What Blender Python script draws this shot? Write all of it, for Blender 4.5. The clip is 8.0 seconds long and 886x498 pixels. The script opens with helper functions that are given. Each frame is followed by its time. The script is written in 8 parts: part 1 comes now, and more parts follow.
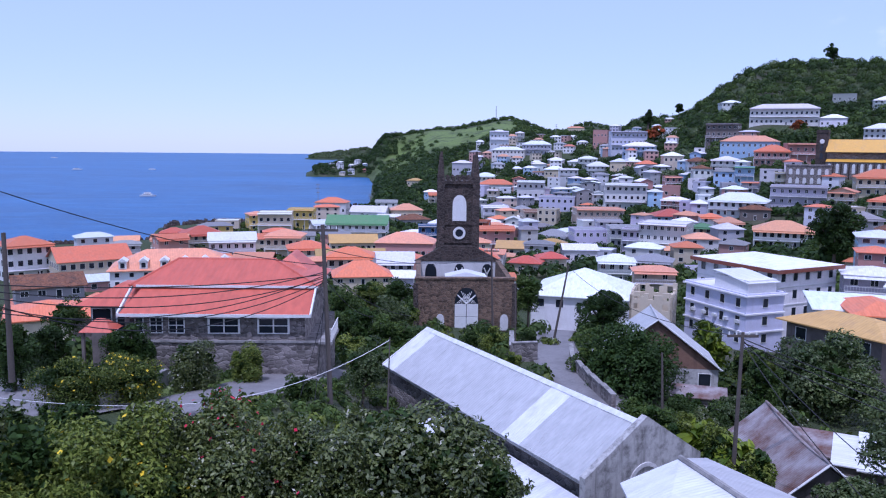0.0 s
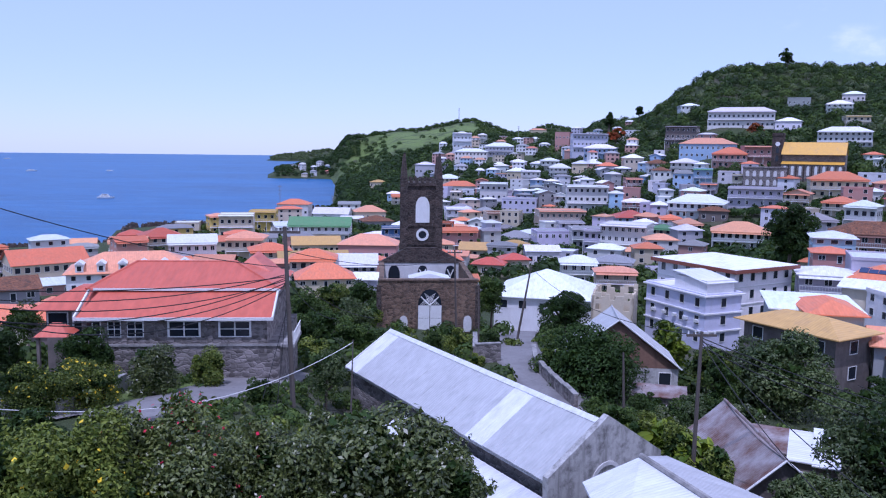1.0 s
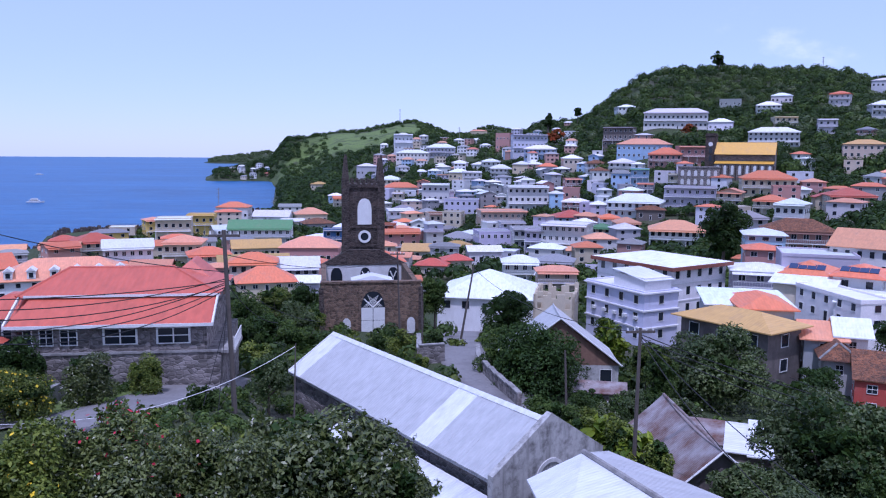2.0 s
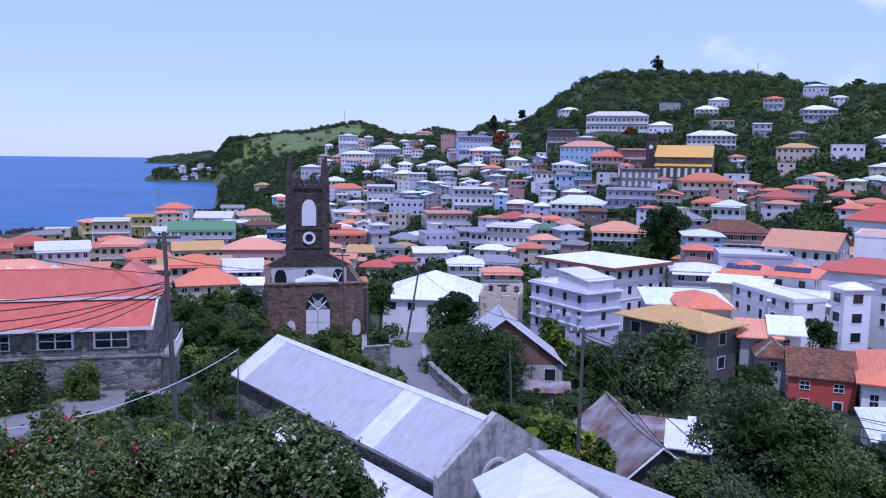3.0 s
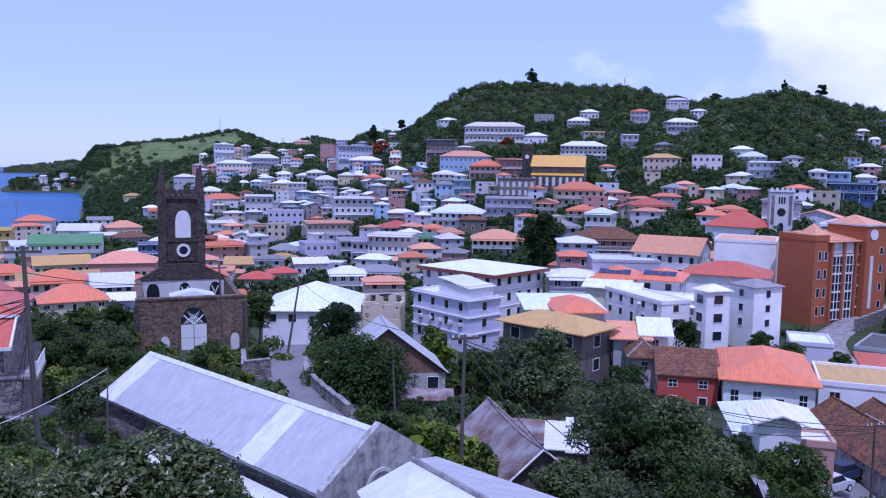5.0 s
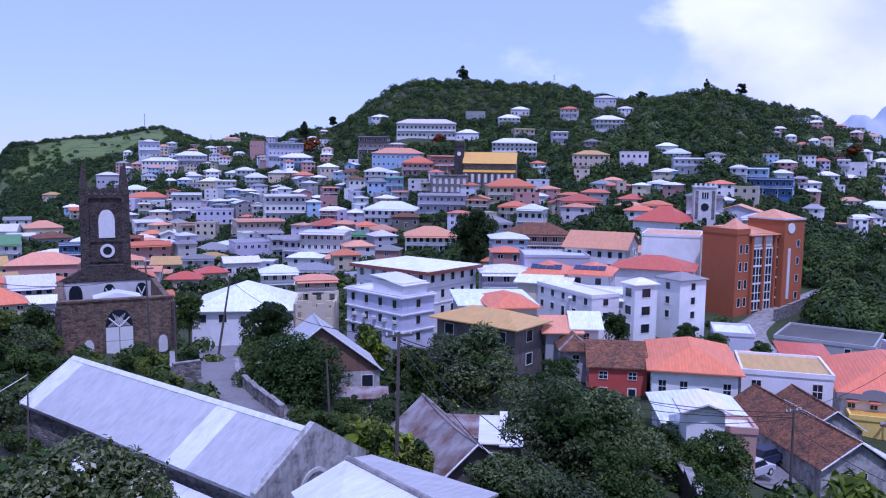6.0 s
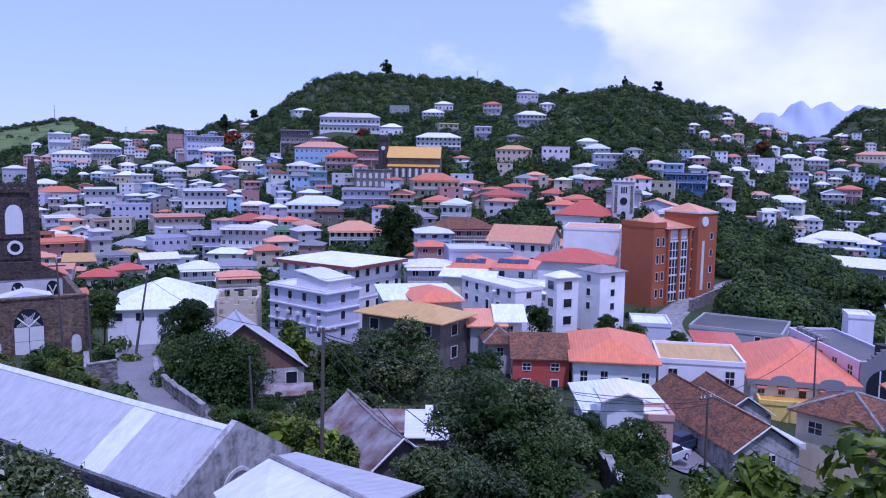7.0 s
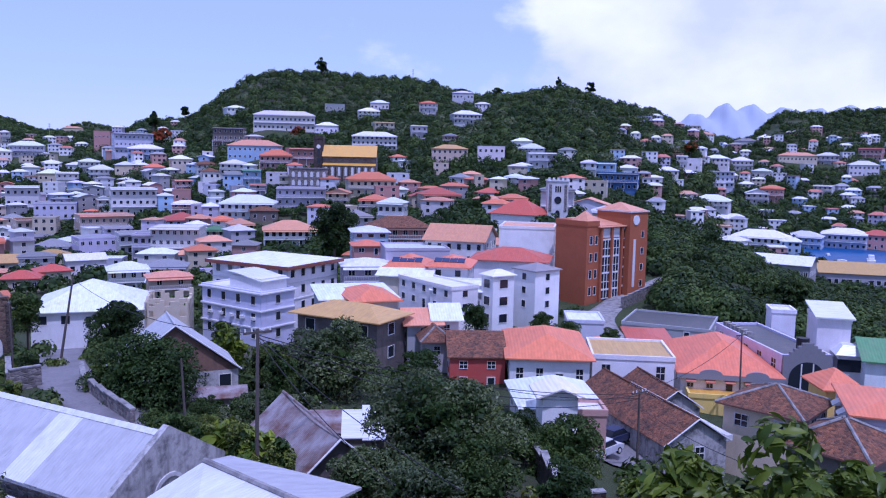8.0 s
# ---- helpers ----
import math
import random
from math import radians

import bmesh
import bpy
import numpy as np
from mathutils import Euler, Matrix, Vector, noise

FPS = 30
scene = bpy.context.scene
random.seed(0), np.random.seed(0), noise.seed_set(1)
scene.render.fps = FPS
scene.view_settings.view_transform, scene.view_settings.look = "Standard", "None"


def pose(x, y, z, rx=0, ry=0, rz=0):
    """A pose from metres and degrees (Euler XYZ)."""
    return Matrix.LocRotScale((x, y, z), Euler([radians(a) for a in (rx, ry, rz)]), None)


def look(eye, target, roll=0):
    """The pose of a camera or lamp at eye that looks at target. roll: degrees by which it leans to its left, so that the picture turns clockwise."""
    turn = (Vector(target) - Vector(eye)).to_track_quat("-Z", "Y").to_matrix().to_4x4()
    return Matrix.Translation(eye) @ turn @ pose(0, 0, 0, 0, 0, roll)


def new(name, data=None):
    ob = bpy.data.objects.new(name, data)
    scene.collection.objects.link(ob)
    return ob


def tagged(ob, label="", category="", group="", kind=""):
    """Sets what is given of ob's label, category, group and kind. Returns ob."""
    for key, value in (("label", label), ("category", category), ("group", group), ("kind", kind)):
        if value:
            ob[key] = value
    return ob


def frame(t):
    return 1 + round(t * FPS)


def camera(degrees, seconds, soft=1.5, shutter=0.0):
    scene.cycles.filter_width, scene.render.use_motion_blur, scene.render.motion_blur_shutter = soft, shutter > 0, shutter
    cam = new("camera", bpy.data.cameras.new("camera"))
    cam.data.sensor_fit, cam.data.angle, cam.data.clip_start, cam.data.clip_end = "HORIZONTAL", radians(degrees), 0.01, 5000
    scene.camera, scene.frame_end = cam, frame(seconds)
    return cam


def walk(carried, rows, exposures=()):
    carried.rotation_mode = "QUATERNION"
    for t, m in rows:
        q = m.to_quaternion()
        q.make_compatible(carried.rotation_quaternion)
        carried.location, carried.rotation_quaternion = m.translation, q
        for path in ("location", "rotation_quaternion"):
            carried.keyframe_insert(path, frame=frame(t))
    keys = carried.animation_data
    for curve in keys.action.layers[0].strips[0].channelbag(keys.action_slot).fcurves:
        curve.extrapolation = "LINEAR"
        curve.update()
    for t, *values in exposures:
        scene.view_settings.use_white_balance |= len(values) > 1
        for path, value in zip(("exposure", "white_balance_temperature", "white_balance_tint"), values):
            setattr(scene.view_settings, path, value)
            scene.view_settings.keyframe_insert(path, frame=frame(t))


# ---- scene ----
cam = camera(58.05, 8.0, 1.15)
EYE = 45.0
ROWS = [
    (0.0, 0.0, 0.0, 45.0, 82.779, -0.631, 0.08),
    (0.5, 0.006, -0.01, 45.001, 82.868, -0.709, -1.076),
    (1.0, 0.012, -0.021, 45.003, 82.928, -0.769, -2.553),
    (1.5, 0.019, -0.031, 45.004, 82.994, -0.611, -4.632),
    (3.0, 0.037, -0.062, 45.008, 83.203, -0.817, -10.622),
    (3.5, 0.044, -0.073, 45.01, 83.345, -1.058, -12.671),
    (4.0, 0.05, -0.083, 45.011, 83.791, -0.849, -15.143),
    (4.5, 0.056, -0.094, 45.012, 83.985, -0.967, -17.167),
    (6.0, 0.075, -0.125, 45.017, 83.858, -0.728, -23.964),
    (6.5, 0.081, -0.135, 45.018, 83.818, -1.081, -26.87),
    (7.0, 0.087, -0.146, 45.019, 83.537, -0.943, -29.361),
    (7.5, 0.094, -0.156, 45.021, 83.439, -1.16, -31.707),
    (8.0, 0.1, -0.167, 45.022, 83.556, -1.172, -33.91),
]
walk(cam, [(t, pose(x, y, z, rx, ry, rz)) for t, x, y, z, rx, ry, rz in ROWS], exposures=[(0.0, 0.06, 5080, 33), (4.5, -0.07, 4900, 41), (8.0, -0.12, 4800, 46)])

# ---- sky and sun ----
SUN_AZ, SUN_EL = 200.0, 67.0      # degrees clockwise from straight ahead, and above the horizon
world = bpy.data.worlds.new("sky")
scene.world = world
world.use_nodes = True
wn, wl = world.node_tree.nodes, world.node_tree.links
bg = wn["Background"]
sky = wn.new("ShaderNodeTexSky")
sky.sky_type, sky.sun_disc = "NISHITA", False
sky.sun_elevation, sky.sun_rotation = radians(SUN_EL), radians(SUN_AZ)
sky.altitude, sky.air_density, sky.dust_density, sky.ozone_density = 50, 1.0, 0.2, 3.0
bg.inputs["Strength"].default_value = 0.11
geo = wn.new("ShaderNodeTexCoord")
sep = wn.new("ShaderNodeSeparateXYZ")
wl.new(geo.outputs["Generated"], sep.inputs[0])


def wmath(op, a, b=None, clamp=False):
    n = wn.new("ShaderNodeMath")
    n.operation, n.use_clamp = op, clamp
    for i, v in enumerate((a, b)):
        if v is None:
            continue
        if isinstance(v, (int, float)):
            n.inputs[i].default_value = v
        else:
            wl.new(v, n.inputs[i])
    return n.outputs[0]


# a bank of cumulus over the inland hills: noise, thinning out towards the sea
cn = wn.new("ShaderNodeTexNoise")
cn.inputs["Scale"].default_value, cn.inputs["Detail"].default_value, cn.inputs["Roughness"].default_value = 3.2, 9.0, 0.52
cmap = wn.new("ShaderNodeMapping")
cmap.inputs["Scale"].default_value = (1.0, 1.0, 1.7)
cmap.inputs["Location"].default_value = (0.35, 0.1, 0.0)
wl.new(geo.outputs["Generated"], cmap.inputs[0])
wl.new(cmap.outputs[0], cn.inputs["Vector"])
inland = wmath("SUBTRACT", wmath("MULTIPLY", sep.outputs[0], 1.3), wmath("MULTIPLY", sep.outputs[1], 0.20))
cover = wmath("ADD", wmath("MULTIPLY", cn.outputs["Fac"], 1.25), inland)
ramp = wn.new("ShaderNodeMapRange")
ramp.interpolation_type = "SMOOTHSTEP"
ramp.inputs["From Min"].default_value, ramp.inputs["From Max"].default_value = 1.17, 1.29
wl.new(cover, ramp.inputs["Value"])
cloud = wn.new("ShaderNodeMixRGB")
shade = wn.new("ShaderNodeTexNoise")
shade.inputs["Scale"].default_value, shade.inputs["Detail"].default_value = 5.0, 6.0
wl.new(cmap.outputs[0], shade.inputs["Vector"])
tint = wn.new("ShaderNodeMixRGB")
tint.inputs[1].default_value, tint.inputs[2].default_value = (7.0, 7.4, 8.5, 1), (10.6, 10.6, 10.7, 1)
wl.new(wmath("MULTIPLY", wmath("SUBTRACT", shade.outputs["Fac"], 0.35, True), 3.2, True), tint.inputs[0])
wl.new(wmath("MULTIPLY", ramp.outputs[0], 0.95), cloud.inputs[0])
veil = wn.new("ShaderNodeMixRGB")      # thin bright haze over the whole sky
veil.inputs[0].default_value, veil.inputs[2].default_value = 0.58, (5.9, 6.9, 8.0, 1)
wl.new(sky.outputs[0], veil.inputs[1])
wl.new(veil.outputs[0], cloud.inputs[1])
wl.new(tint.outputs[0], cloud.inputs[2])
wl.new(cloud.outputs[0], bg.inputs["Color"])

sun = new("sun", bpy.data.lights.new("sun", "SUN"))
sun.data.energy, sun.data.angle, sun.data.color = 2.65, radians(0.55), (1.0, 0.96, 0.9)
sa, se = radians(SUN_AZ), radians(SUN_EL)
sun.matrix_world = look((math.sin(sa) * math.cos(se) * 300, math.cos(sa) * math.cos(se) * 300, math.sin(se) * 300), (0, 0, 0))

# ---- materials ----
def material(name, rough=0.7, metal=0.0):
    m = bpy.data.materials.new(name)
    m.use_nodes = True
    b = m.node_tree.nodes["Principled BSDF"]
    b.inputs["Roughness"].default_value, b.inputs["Metallic"].default_value = rough, metal
    return m, m.node_tree.nodes, m.node_tree.links, b


def noise_node(n, l, scale, detail=4.0, rough=0.55, vec=None, stretch=None):
    t = n.new("ShaderNodeTexNoise")
    t.inputs["Scale"].default_value, t.inputs["Detail"].default_value, t.inputs["Roughness"].default_value = scale, detail, rough
    c = n.new("ShaderNodeTexCoord")
    src = vec or c.outputs["Object"]
    if stretch:
        mp = n.new("ShaderNodeMapping")
        mp.inputs["Scale"].default_value = stretch
        l.new(src, mp.inputs[0])
        src = mp.outputs[0]
    l.new(src, t.inputs["Vector"])
    return t.outputs["Fac"]


def span(n, l, value, lo, hi, a=0.0, b=1.0):
    r = n.new("ShaderNodeMapRange")
    for k, v in (("From Min", lo), ("From Max", hi), ("To Min", a), ("To Max", b)):
        r.inputs[k].default_value = v
    l.new(value, r.inputs["Value"])
    return r.outputs[0]


def mix(n, l, fac, a, b, kind="MIX"):
    m = n.new("ShaderNodeMixRGB")
    m.blend_type = kind
    for i, v in enumerate((fac, a, b)):
        if isinstance(v, (int, float)):
            m.inputs[i].default_value = v
        elif isinstance(v, tuple):
            m.inputs[i].default_value = (*v, 1)
        else:
            l.new(v, m.inputs[i])
    return m.outputs[0]


def bump(n, l, b, height, strength=0.3, dist=0.02):
    k = n.new("ShaderNodeBump")
    k.inputs["Strength"].default_value, k.inputs["Distance"].default_value = strength, dist
    l.new(height, k.inputs["Height"])
    l.new(k.outputs[0], b.inputs["Normal"])


def surface(name, colour=None, dark=None, rough=0.75, grain=8.0, big=0.35, streak=0.35, relief=0.3, dist=0.02, metal=0.0, stones=0.0):
    """Weathered surface: broad stains, fine grain and runs of dirt; colour None takes the object's own colour."""
    m, n, l, b = material(name, rough, metal)
    if colour is None:
        info = n.new("ShaderNodeObjectInfo")
        base = info.outputs["Color"]
        worn = mix(n, l, 0.6, base, dark or (0.25, 0.23, 0.21), "MIX")
    else:
        base, worn = mix(n, l, 0.0, colour, colour), mix(n, l, 0.0, dark or tuple(c * 0.55 for c in colour), (0, 0, 0))
    stain = span(n, l, noise_node(n, l, big, 6, 0.62), 0.45, 0.75)
    runs = span(n, l, noise_node(n, l, 1.6, 5, 0.6, None, (1, 1, 0.12)), 0.52, 0.8)
    fine = noise_node(n, l, grain, 6, 0.65)
    both = n.new("ShaderNodeMath")
    both.operation, both.use_clamp = "MAXIMUM", True
    l.new(stain, both.inputs[0]), l.new(runs, both.inputs[1])
    amt = n.new("ShaderNodeMath")
    amt.operation = "MULTIPLY"
    l.new(both.outputs[0], amt.inputs[0])
    amt.inputs[1].default_value = streak
    c = mix(n, l, amt.outputs[0], base, worn)
    c = mix(n, l, 1.0, c, mix(n, l, span(n, l, fine, 0.25, 0.75), (0.82, 0.82, 0.82), (1.1, 1.1, 1.1)), "MULTIPLY")
    if stones:      # rubble masonry: each stone its own tone, pale joints between
        tc = n.new("ShaderNodeTexCoord")
        mp = n.new("ShaderNodeMapping")
        mp.inputs["Scale"].default_value = (1, 1, 1.7)
        l.new(tc.outputs["Object"], mp.inputs[0])
        cell, edge = n.new("ShaderNodeTexVoronoi"), n.new("ShaderNodeTexVoronoi")
        edge.feature = "DISTANCE_TO_EDGE"
        for v in (cell, edge):
            v.inputs["Scale"].default_value = stones
            l.new(mp.outputs[0], v.inputs["Vector"])
        tone = n.new("ShaderNodeSeparateColor")
        l.new(cell.outputs["Color"], tone.inputs[0])
        c = mix(n, l, 1.0, c, mix(n, l, tone.outputs[0], (0.5, 0.48, 0.46), (1.55, 1.5, 1.45)), "MULTIPLY")
        c = mix(n, l, span(n, l, edge.outputs["Distance"], 0.0, 0.09, 0.3, 0.0), c, (0.2, 0.185, 0.17))
        l.new(c, b.inputs["Base Color"])
        bump(n, l, b, span(n, l, edge.outputs["Distance"], 0.0, 0.15), 0.7, 0.06)
        return m
    l.new(c, b.inputs["Base Color"])
    bump(n, l, b, fine, relief, dist)
    return m


def leaf_blades(name, a, b_, shine=0.6):
    m, n, l, b = material(name, shine)
    b.inputs["Specular IOR Level"].default_value = 0.5 if shine < 0.4 else 0.2
    g = n.new("ShaderNodeNewGeometry")
    base = mix(n, l, g.outputs["Random Per Island"], a, b_)
    tone = noise_node(n, l, 0.11, 3, 0.6, g.outputs["Position"])      # one tree differs from the next
    base = mix(n, l, 1.0, base, mix(n, l, span(n, l, tone, 0.32, 0.68), (0.5, 0.55, 0.6), (1.5, 1.4, 1.2)), "MULTIPLY")
    l.new(base, b.inputs["Base Color"])
    tr = n.new("ShaderNodeBsdfTranslucent")
    l.new(mix(n, l, 0.5, base, (0.16, 0.24, 0.03)), tr.inputs[0])
    ms = n.new("ShaderNodeMixShader")
    ms.inputs[0].default_value = 0.16
    l.new(b.outputs[0], ms.inputs[1]), l.new(tr.outputs[0], ms.inputs[2])
    l.new(ms.outputs[0], n["Material Output"].inputs[0])
    return m


def ribbed(name, colour, rust, amount, pitch=0.25, rough=0.42, metal=0.0, axis="X"):
    """Corrugated sheet: ribs along the slope, patches of rust or grime, sheet joints."""
    m, n, l, b = material(name, rough, metal)
    base = colour
    if colour is None:
        base = n.new("ShaderNodeObjectInfo").outputs["Color"]
        rust = mix(n, l, 0.3, base, rust)
    stain = span(n, l, noise_node(n, l, 0.5, 8, 0.68), 0.62 - amount * 0.3, 0.8 - amount * 0.2)
    c = mix(n, l, stain, base, rust)
    c = mix(n, l, 1.0, c, mix(n, l, span(n, l, noise_node(n, l, 2.3, 6, 0.6, None, (1, 0.15, 1) if axis == "X" else (0.15, 1, 1)), 0.3, 0.7), (0.82, 0.82, 0.82), (1.08, 1.08, 1.08)), "MULTIPLY")
    l.new(c, b.inputs["Base Color"])
    w = n.new("ShaderNodeTexWave")
    w.bands_direction = axis
    w.inputs["Scale"].default_value = 0.314 / pitch
    tc = n.new("ShaderNodeTexCoord")
    l.new(tc.outputs["Object"], w.inputs["Vector"])
    bump(n, l, b, w.outputs["Fac"], 0.5, 0.03)
    return m


M = {}
M["wall"] = surface("painted_render", None, streak=0.4, relief=0.25)
M["stone_wall"] = surface("grey_stone", (0.2, 0.185, 0.185), (0.06, 0.055, 0.055), 0.9, 5, 0.5, 0.6, 0.8, 0.05, 0.0, 2.4)
M["roof"] = ribbed("painted_sheet_roof", None, (0.30, 0.22, 0.18), 0.35, 0.35, 0.5)
M["glass"] = material("window_glass", 0.12)[0]
M["glass"].node_tree.nodes["Principled BSDF"].inputs["Base Color"].default_value = (0.02, 0.025, 0.035, 1)
M["frame"] = surface("white_paint", (0.72, 0.72, 0.72), (0.4, 0.38, 0.36), 0.5, 12, 1.0, 0.25, 0.1)
M["trim"] = surface("trim_paint", None, streak=0.25, relief=0.1, rough=0.6)


def ground_material():
    """Scrub and bare earth, darker where trodden, with two open meadows on the hills."""
    m, n, l, b = material("scrub_ground", 0.95)
    pos = n.new("ShaderNodeNewGeometry").outputs["Position"]
    grassy = mix(n, l, noise_node(n, l, 0.08, 6, 0.6, pos), (0.018, 0.032, 0.008), (0.055, 0.075, 0.02))
    c = mix(n, l, span(n, l, noise_node(n, l, 0.03, 8, 0.65, pos), 0.55, 0.72), grassy, (0.10, 0.085, 0.065))
    for centre, radius in (((55, 1150, 62), 170), ((178, 560, 45), 34), ((300, 640, 60), 30), ((-19, 50, 29.5), 7.5)):
        off = n.new("ShaderNodeVectorMath")
        off.operation = "DISTANCE"
        l.new(pos, off.inputs[0])
        off.inputs[1].default_value = centre
        near = span(n, l, off.outputs["Value"], radius * 1.15, radius * 0.75)
        cut = n.new("ShaderNodeMath")
        cut.operation = "MULTIPLY"
        l.new(near, cut.inputs[0]), l.new(span(n, l, noise_node(n, l, 0.05, 6, 0.6, pos), 0.36, 0.5), cut.inputs[1])
        c = mix(n, l, cut.outputs[0], c, mix(n, l, noise_node(n, l, 0.2, 6, 0.7, pos), (0.07, 0.12, 0.02), (0.17, 0.23, 0.06)))
    c = mix(n, l, 1.0, c, mix(n, l, noise_node(n, l, 2.5, 6, 0.7, pos), (0.5, 0.5, 0.5), (1.4, 1.4, 1.4)), "MULTIPLY")
    l.new(c, b.inputs["Base Color"])
    bump(n, l, b, noise_node(n, l, 1.2, 8, 0.7, pos), 0.8, 0.5)
    return m


def water_material():
    m, n, l, b = material("sea_water", 0.35)
    pos = n.new("ShaderNodeNewGeometry").outputs["Position"]
    c = mix(n, l, span(n, l, noise_node(n, l, 0.004, 5, 0.6, pos, (0.5, 1.6, 1)), 0.35, 0.7), (0.005, 0.06, 0.18), (0.014, 0.11, 0.3))
    c = mix(n, l, span(n, l, noise_node(n, l, 0.05, 6, 0.7, pos, (0.4, 1.4, 1)), 0.45, 0.75), c, (0.025, 0.15, 0.36))
    l.new(c, b.inputs["Base Color"])
    b.inputs["Specular IOR Level"].default_value = 0.12
    bump(n, l, b, noise_node(n, l, 0.25, 6, 0.65, pos), 0.5, 0.6)
    return m


M["ground"] = ground_material()
M["water"] = water_material()
M["tile"] = surface("clay_tile_roof", (0.2, 0.078, 0.034), (0.035, 0.024, 0.02), 0.9, 7, 0.9, 0.95, 0.8, 0.05, 0.0, 4.5)

# ground height, as profiles of (distance, height) along compass lines from the viewpoint
PROFILES = {}


def profile(az, *knots):
    d = np.array([0.0, 5.0, 11.0] + [k[0] for k in knots])
    z = np.array([43.4, 42.0, 37.0] + [k[1] for k in knots])
    PROFILES[az] = (d, z)


profile(-180, (20, 42), (120, 38), (400, 20), (700, 4), (900, 2), (5000, 2))
profile(-90, (20, 38), (120, 28), (300, 10), (420, 2), (440, -3), (5000, -3))
profile(-42, (20, 32), (45, 30), (70, 26), (110, 20), (200, 10), (300, 5), (380, 1.8), (400, -3), (5000, -3))
profile(-26, (20, 32), (40, 31), (60, 29), (80, 26), (120, 17), (220, 7), (340, 2.5), (382, 1.8), (396, -3), (5000, -3))
profile(-15, (20, 32), (45, 30.5), (60, 28.5), (85, 25), (130, 15), (230, 6), (380, 3), (470, 1.8), (485, -3), (5000, -3))
profile(-10.2, (20, 32), (45, 30.4), (65, 27.5), (100, 23), (150, 12.5), (250, 5.2), (450, 3), (530, 1.8), (545, -3), (5000, -3))
profile(-8.6, (20, 32), (45, 30.4), (65, 27), (100, 22), (150, 12), (250, 5), (450, 3), (560, 1.8), (575, -3), (1205, -3), (1215, 3), (1240, 12), (1400, 10), (1450, -3), (2770, -3), (2800, 3), (3000, 20), (3200, -3), (5000, -3))
profile(-5.6, (20, 32), (45, 29), (65, 26.5), (105, 22), (150, 12), (250, 5), (480, 3), (605, 1.8), (620, -3), (1195, -3), (1210, 4), (1290, 24), (1450, 16), (1500, -3), (2770, -3), (2800, 4), (3000, 36), (3300, -3), (5000, -3))
profile(-4.0, (20, 31.5), (45, 28), (65, 26), (105, 21.6), (150, 12), (250, 5), (480, 3), (600, 4), (650, 12), (710, 16), (780, 12), (1000, 8), (1170, 22), (1260, 60), (1450, 60), (1700, 40), (2600, 20), (5000, 20))
profile(0, (20, 31), (45, 27), (75, 25), (105, 21.2), (135, 14), (200, 7), (350, 4), (500, 4), (620, 14), (750, 26), (900, 36), (1100, 55), (1300, 76), (1600, 66), (2500, 20), (5000, 20))
profile(4.5, (20, 31), (45, 27), (75, 25), (105, 20.5), (135, 14), (200, 7), (400, 5), (480, 10), (600, 26), (700, 40), (800, 56), (1000, 62), (1400, 95), (1700, 84), (2500, 20), (5000, 20))
profile(7.8, (20, 31), (40, 27.2), (75, 25), (105, 20.5), (140, 13), (200, 7), (400, 6.5), (480, 13), (600, 28), (700, 42), (800, 55), (1000, 58), (1400, 71), (1700, 62), (2500, 20), (5000, 20))
profile(10, (20, 31), (38, 27.5), (60, 26), (80, 24.5), (105, 20.5), (140, 13), (200, 7), (350, 5), (420, 8), (500, 17), (600, 30), (700, 44), (800, 57), (900, 58), (1200, 50), (1500, 91), (1800, 70), (2500, 20), (5000, 20))
profile(15, (20, 31), (38, 27), (60, 25.5), (85, 22), (113, 18.4), (160, 12), (250, 7), (330, 8), (400, 15), (480, 26), (560, 38), (650, 51), (760, 65), (900, 75), (1300, 60), (2500, 20), (5000, 20))
profile(22, (20, 31), (38, 26.5), (50, 25.5), (62, 25), (90, 20), (113, 17.5), (150, 13), (250, 9), (330, 14), (430, 32), (500, 46), (560, 61), (680, 93), (760, 116), (860, 117), (1200, 80), (2500, 20), (5000, 20))
profile(30, (20, 31), (38, 26), (50, 25), (70, 22.5), (95, 19.5), (130, 15), (200, 14), (300, 20), (430, 33), (560, 60), (700, 96), (790, 119.5), (900, 114), (1200, 80), (2500, 20), (5000, 20))
profile(37, (20, 31), (38, 26), (50, 24.5), (70, 21.5), (88, 19.4), (115, 20.3), (150, 20), (250, 22), (330, 26), (430, 36), (550, 61), (680, 88), (800, 105), (900, 99), (1200, 70), (2500, 20), (5000, 20))
profile(42.5, (20, 31), (38, 25.5), (50, 24), (70, 20.5), (88, 20), (120, 20), (150, 18), (200, 22), (260, 27), (340, 30), (450, 42), (560, 71), (680, 102), (800, 98), (1200, 60), (2500, 20), (5000, 20))
profile(48, (20, 31), (38, 25), (50, 22.5), (70, 18.6), (90, 18), (130, 17.5), (160, 19.3), (220, 24), (300, 20), (400, 25), (520, 44), (640, 72), (740, 89), (900, 76), (1200, 60), (2500, 20), (5000, 20))
profile(51, (20, 31), (38, 24.7), (50, 21.7), (72, 17.7), (95, 17.4), (130, 17.2), (165, 19.7), (225, 22), (300, 15), (400, 14), (500, 27), (640, 57), (740, 72), (900, 70), (1200, 58), (2500, 20), (5000, 20))
profile(54, (20, 31), (38, 24.5), (50, 21), (75, 17), (100, 16.8), (130, 17), (170, 20), (230, 20), (300, 11), (400, 5), (480, 8), (560, 18), (700, 40), (900, 66), (1200, 55), (2500, 20), (5000, 20))
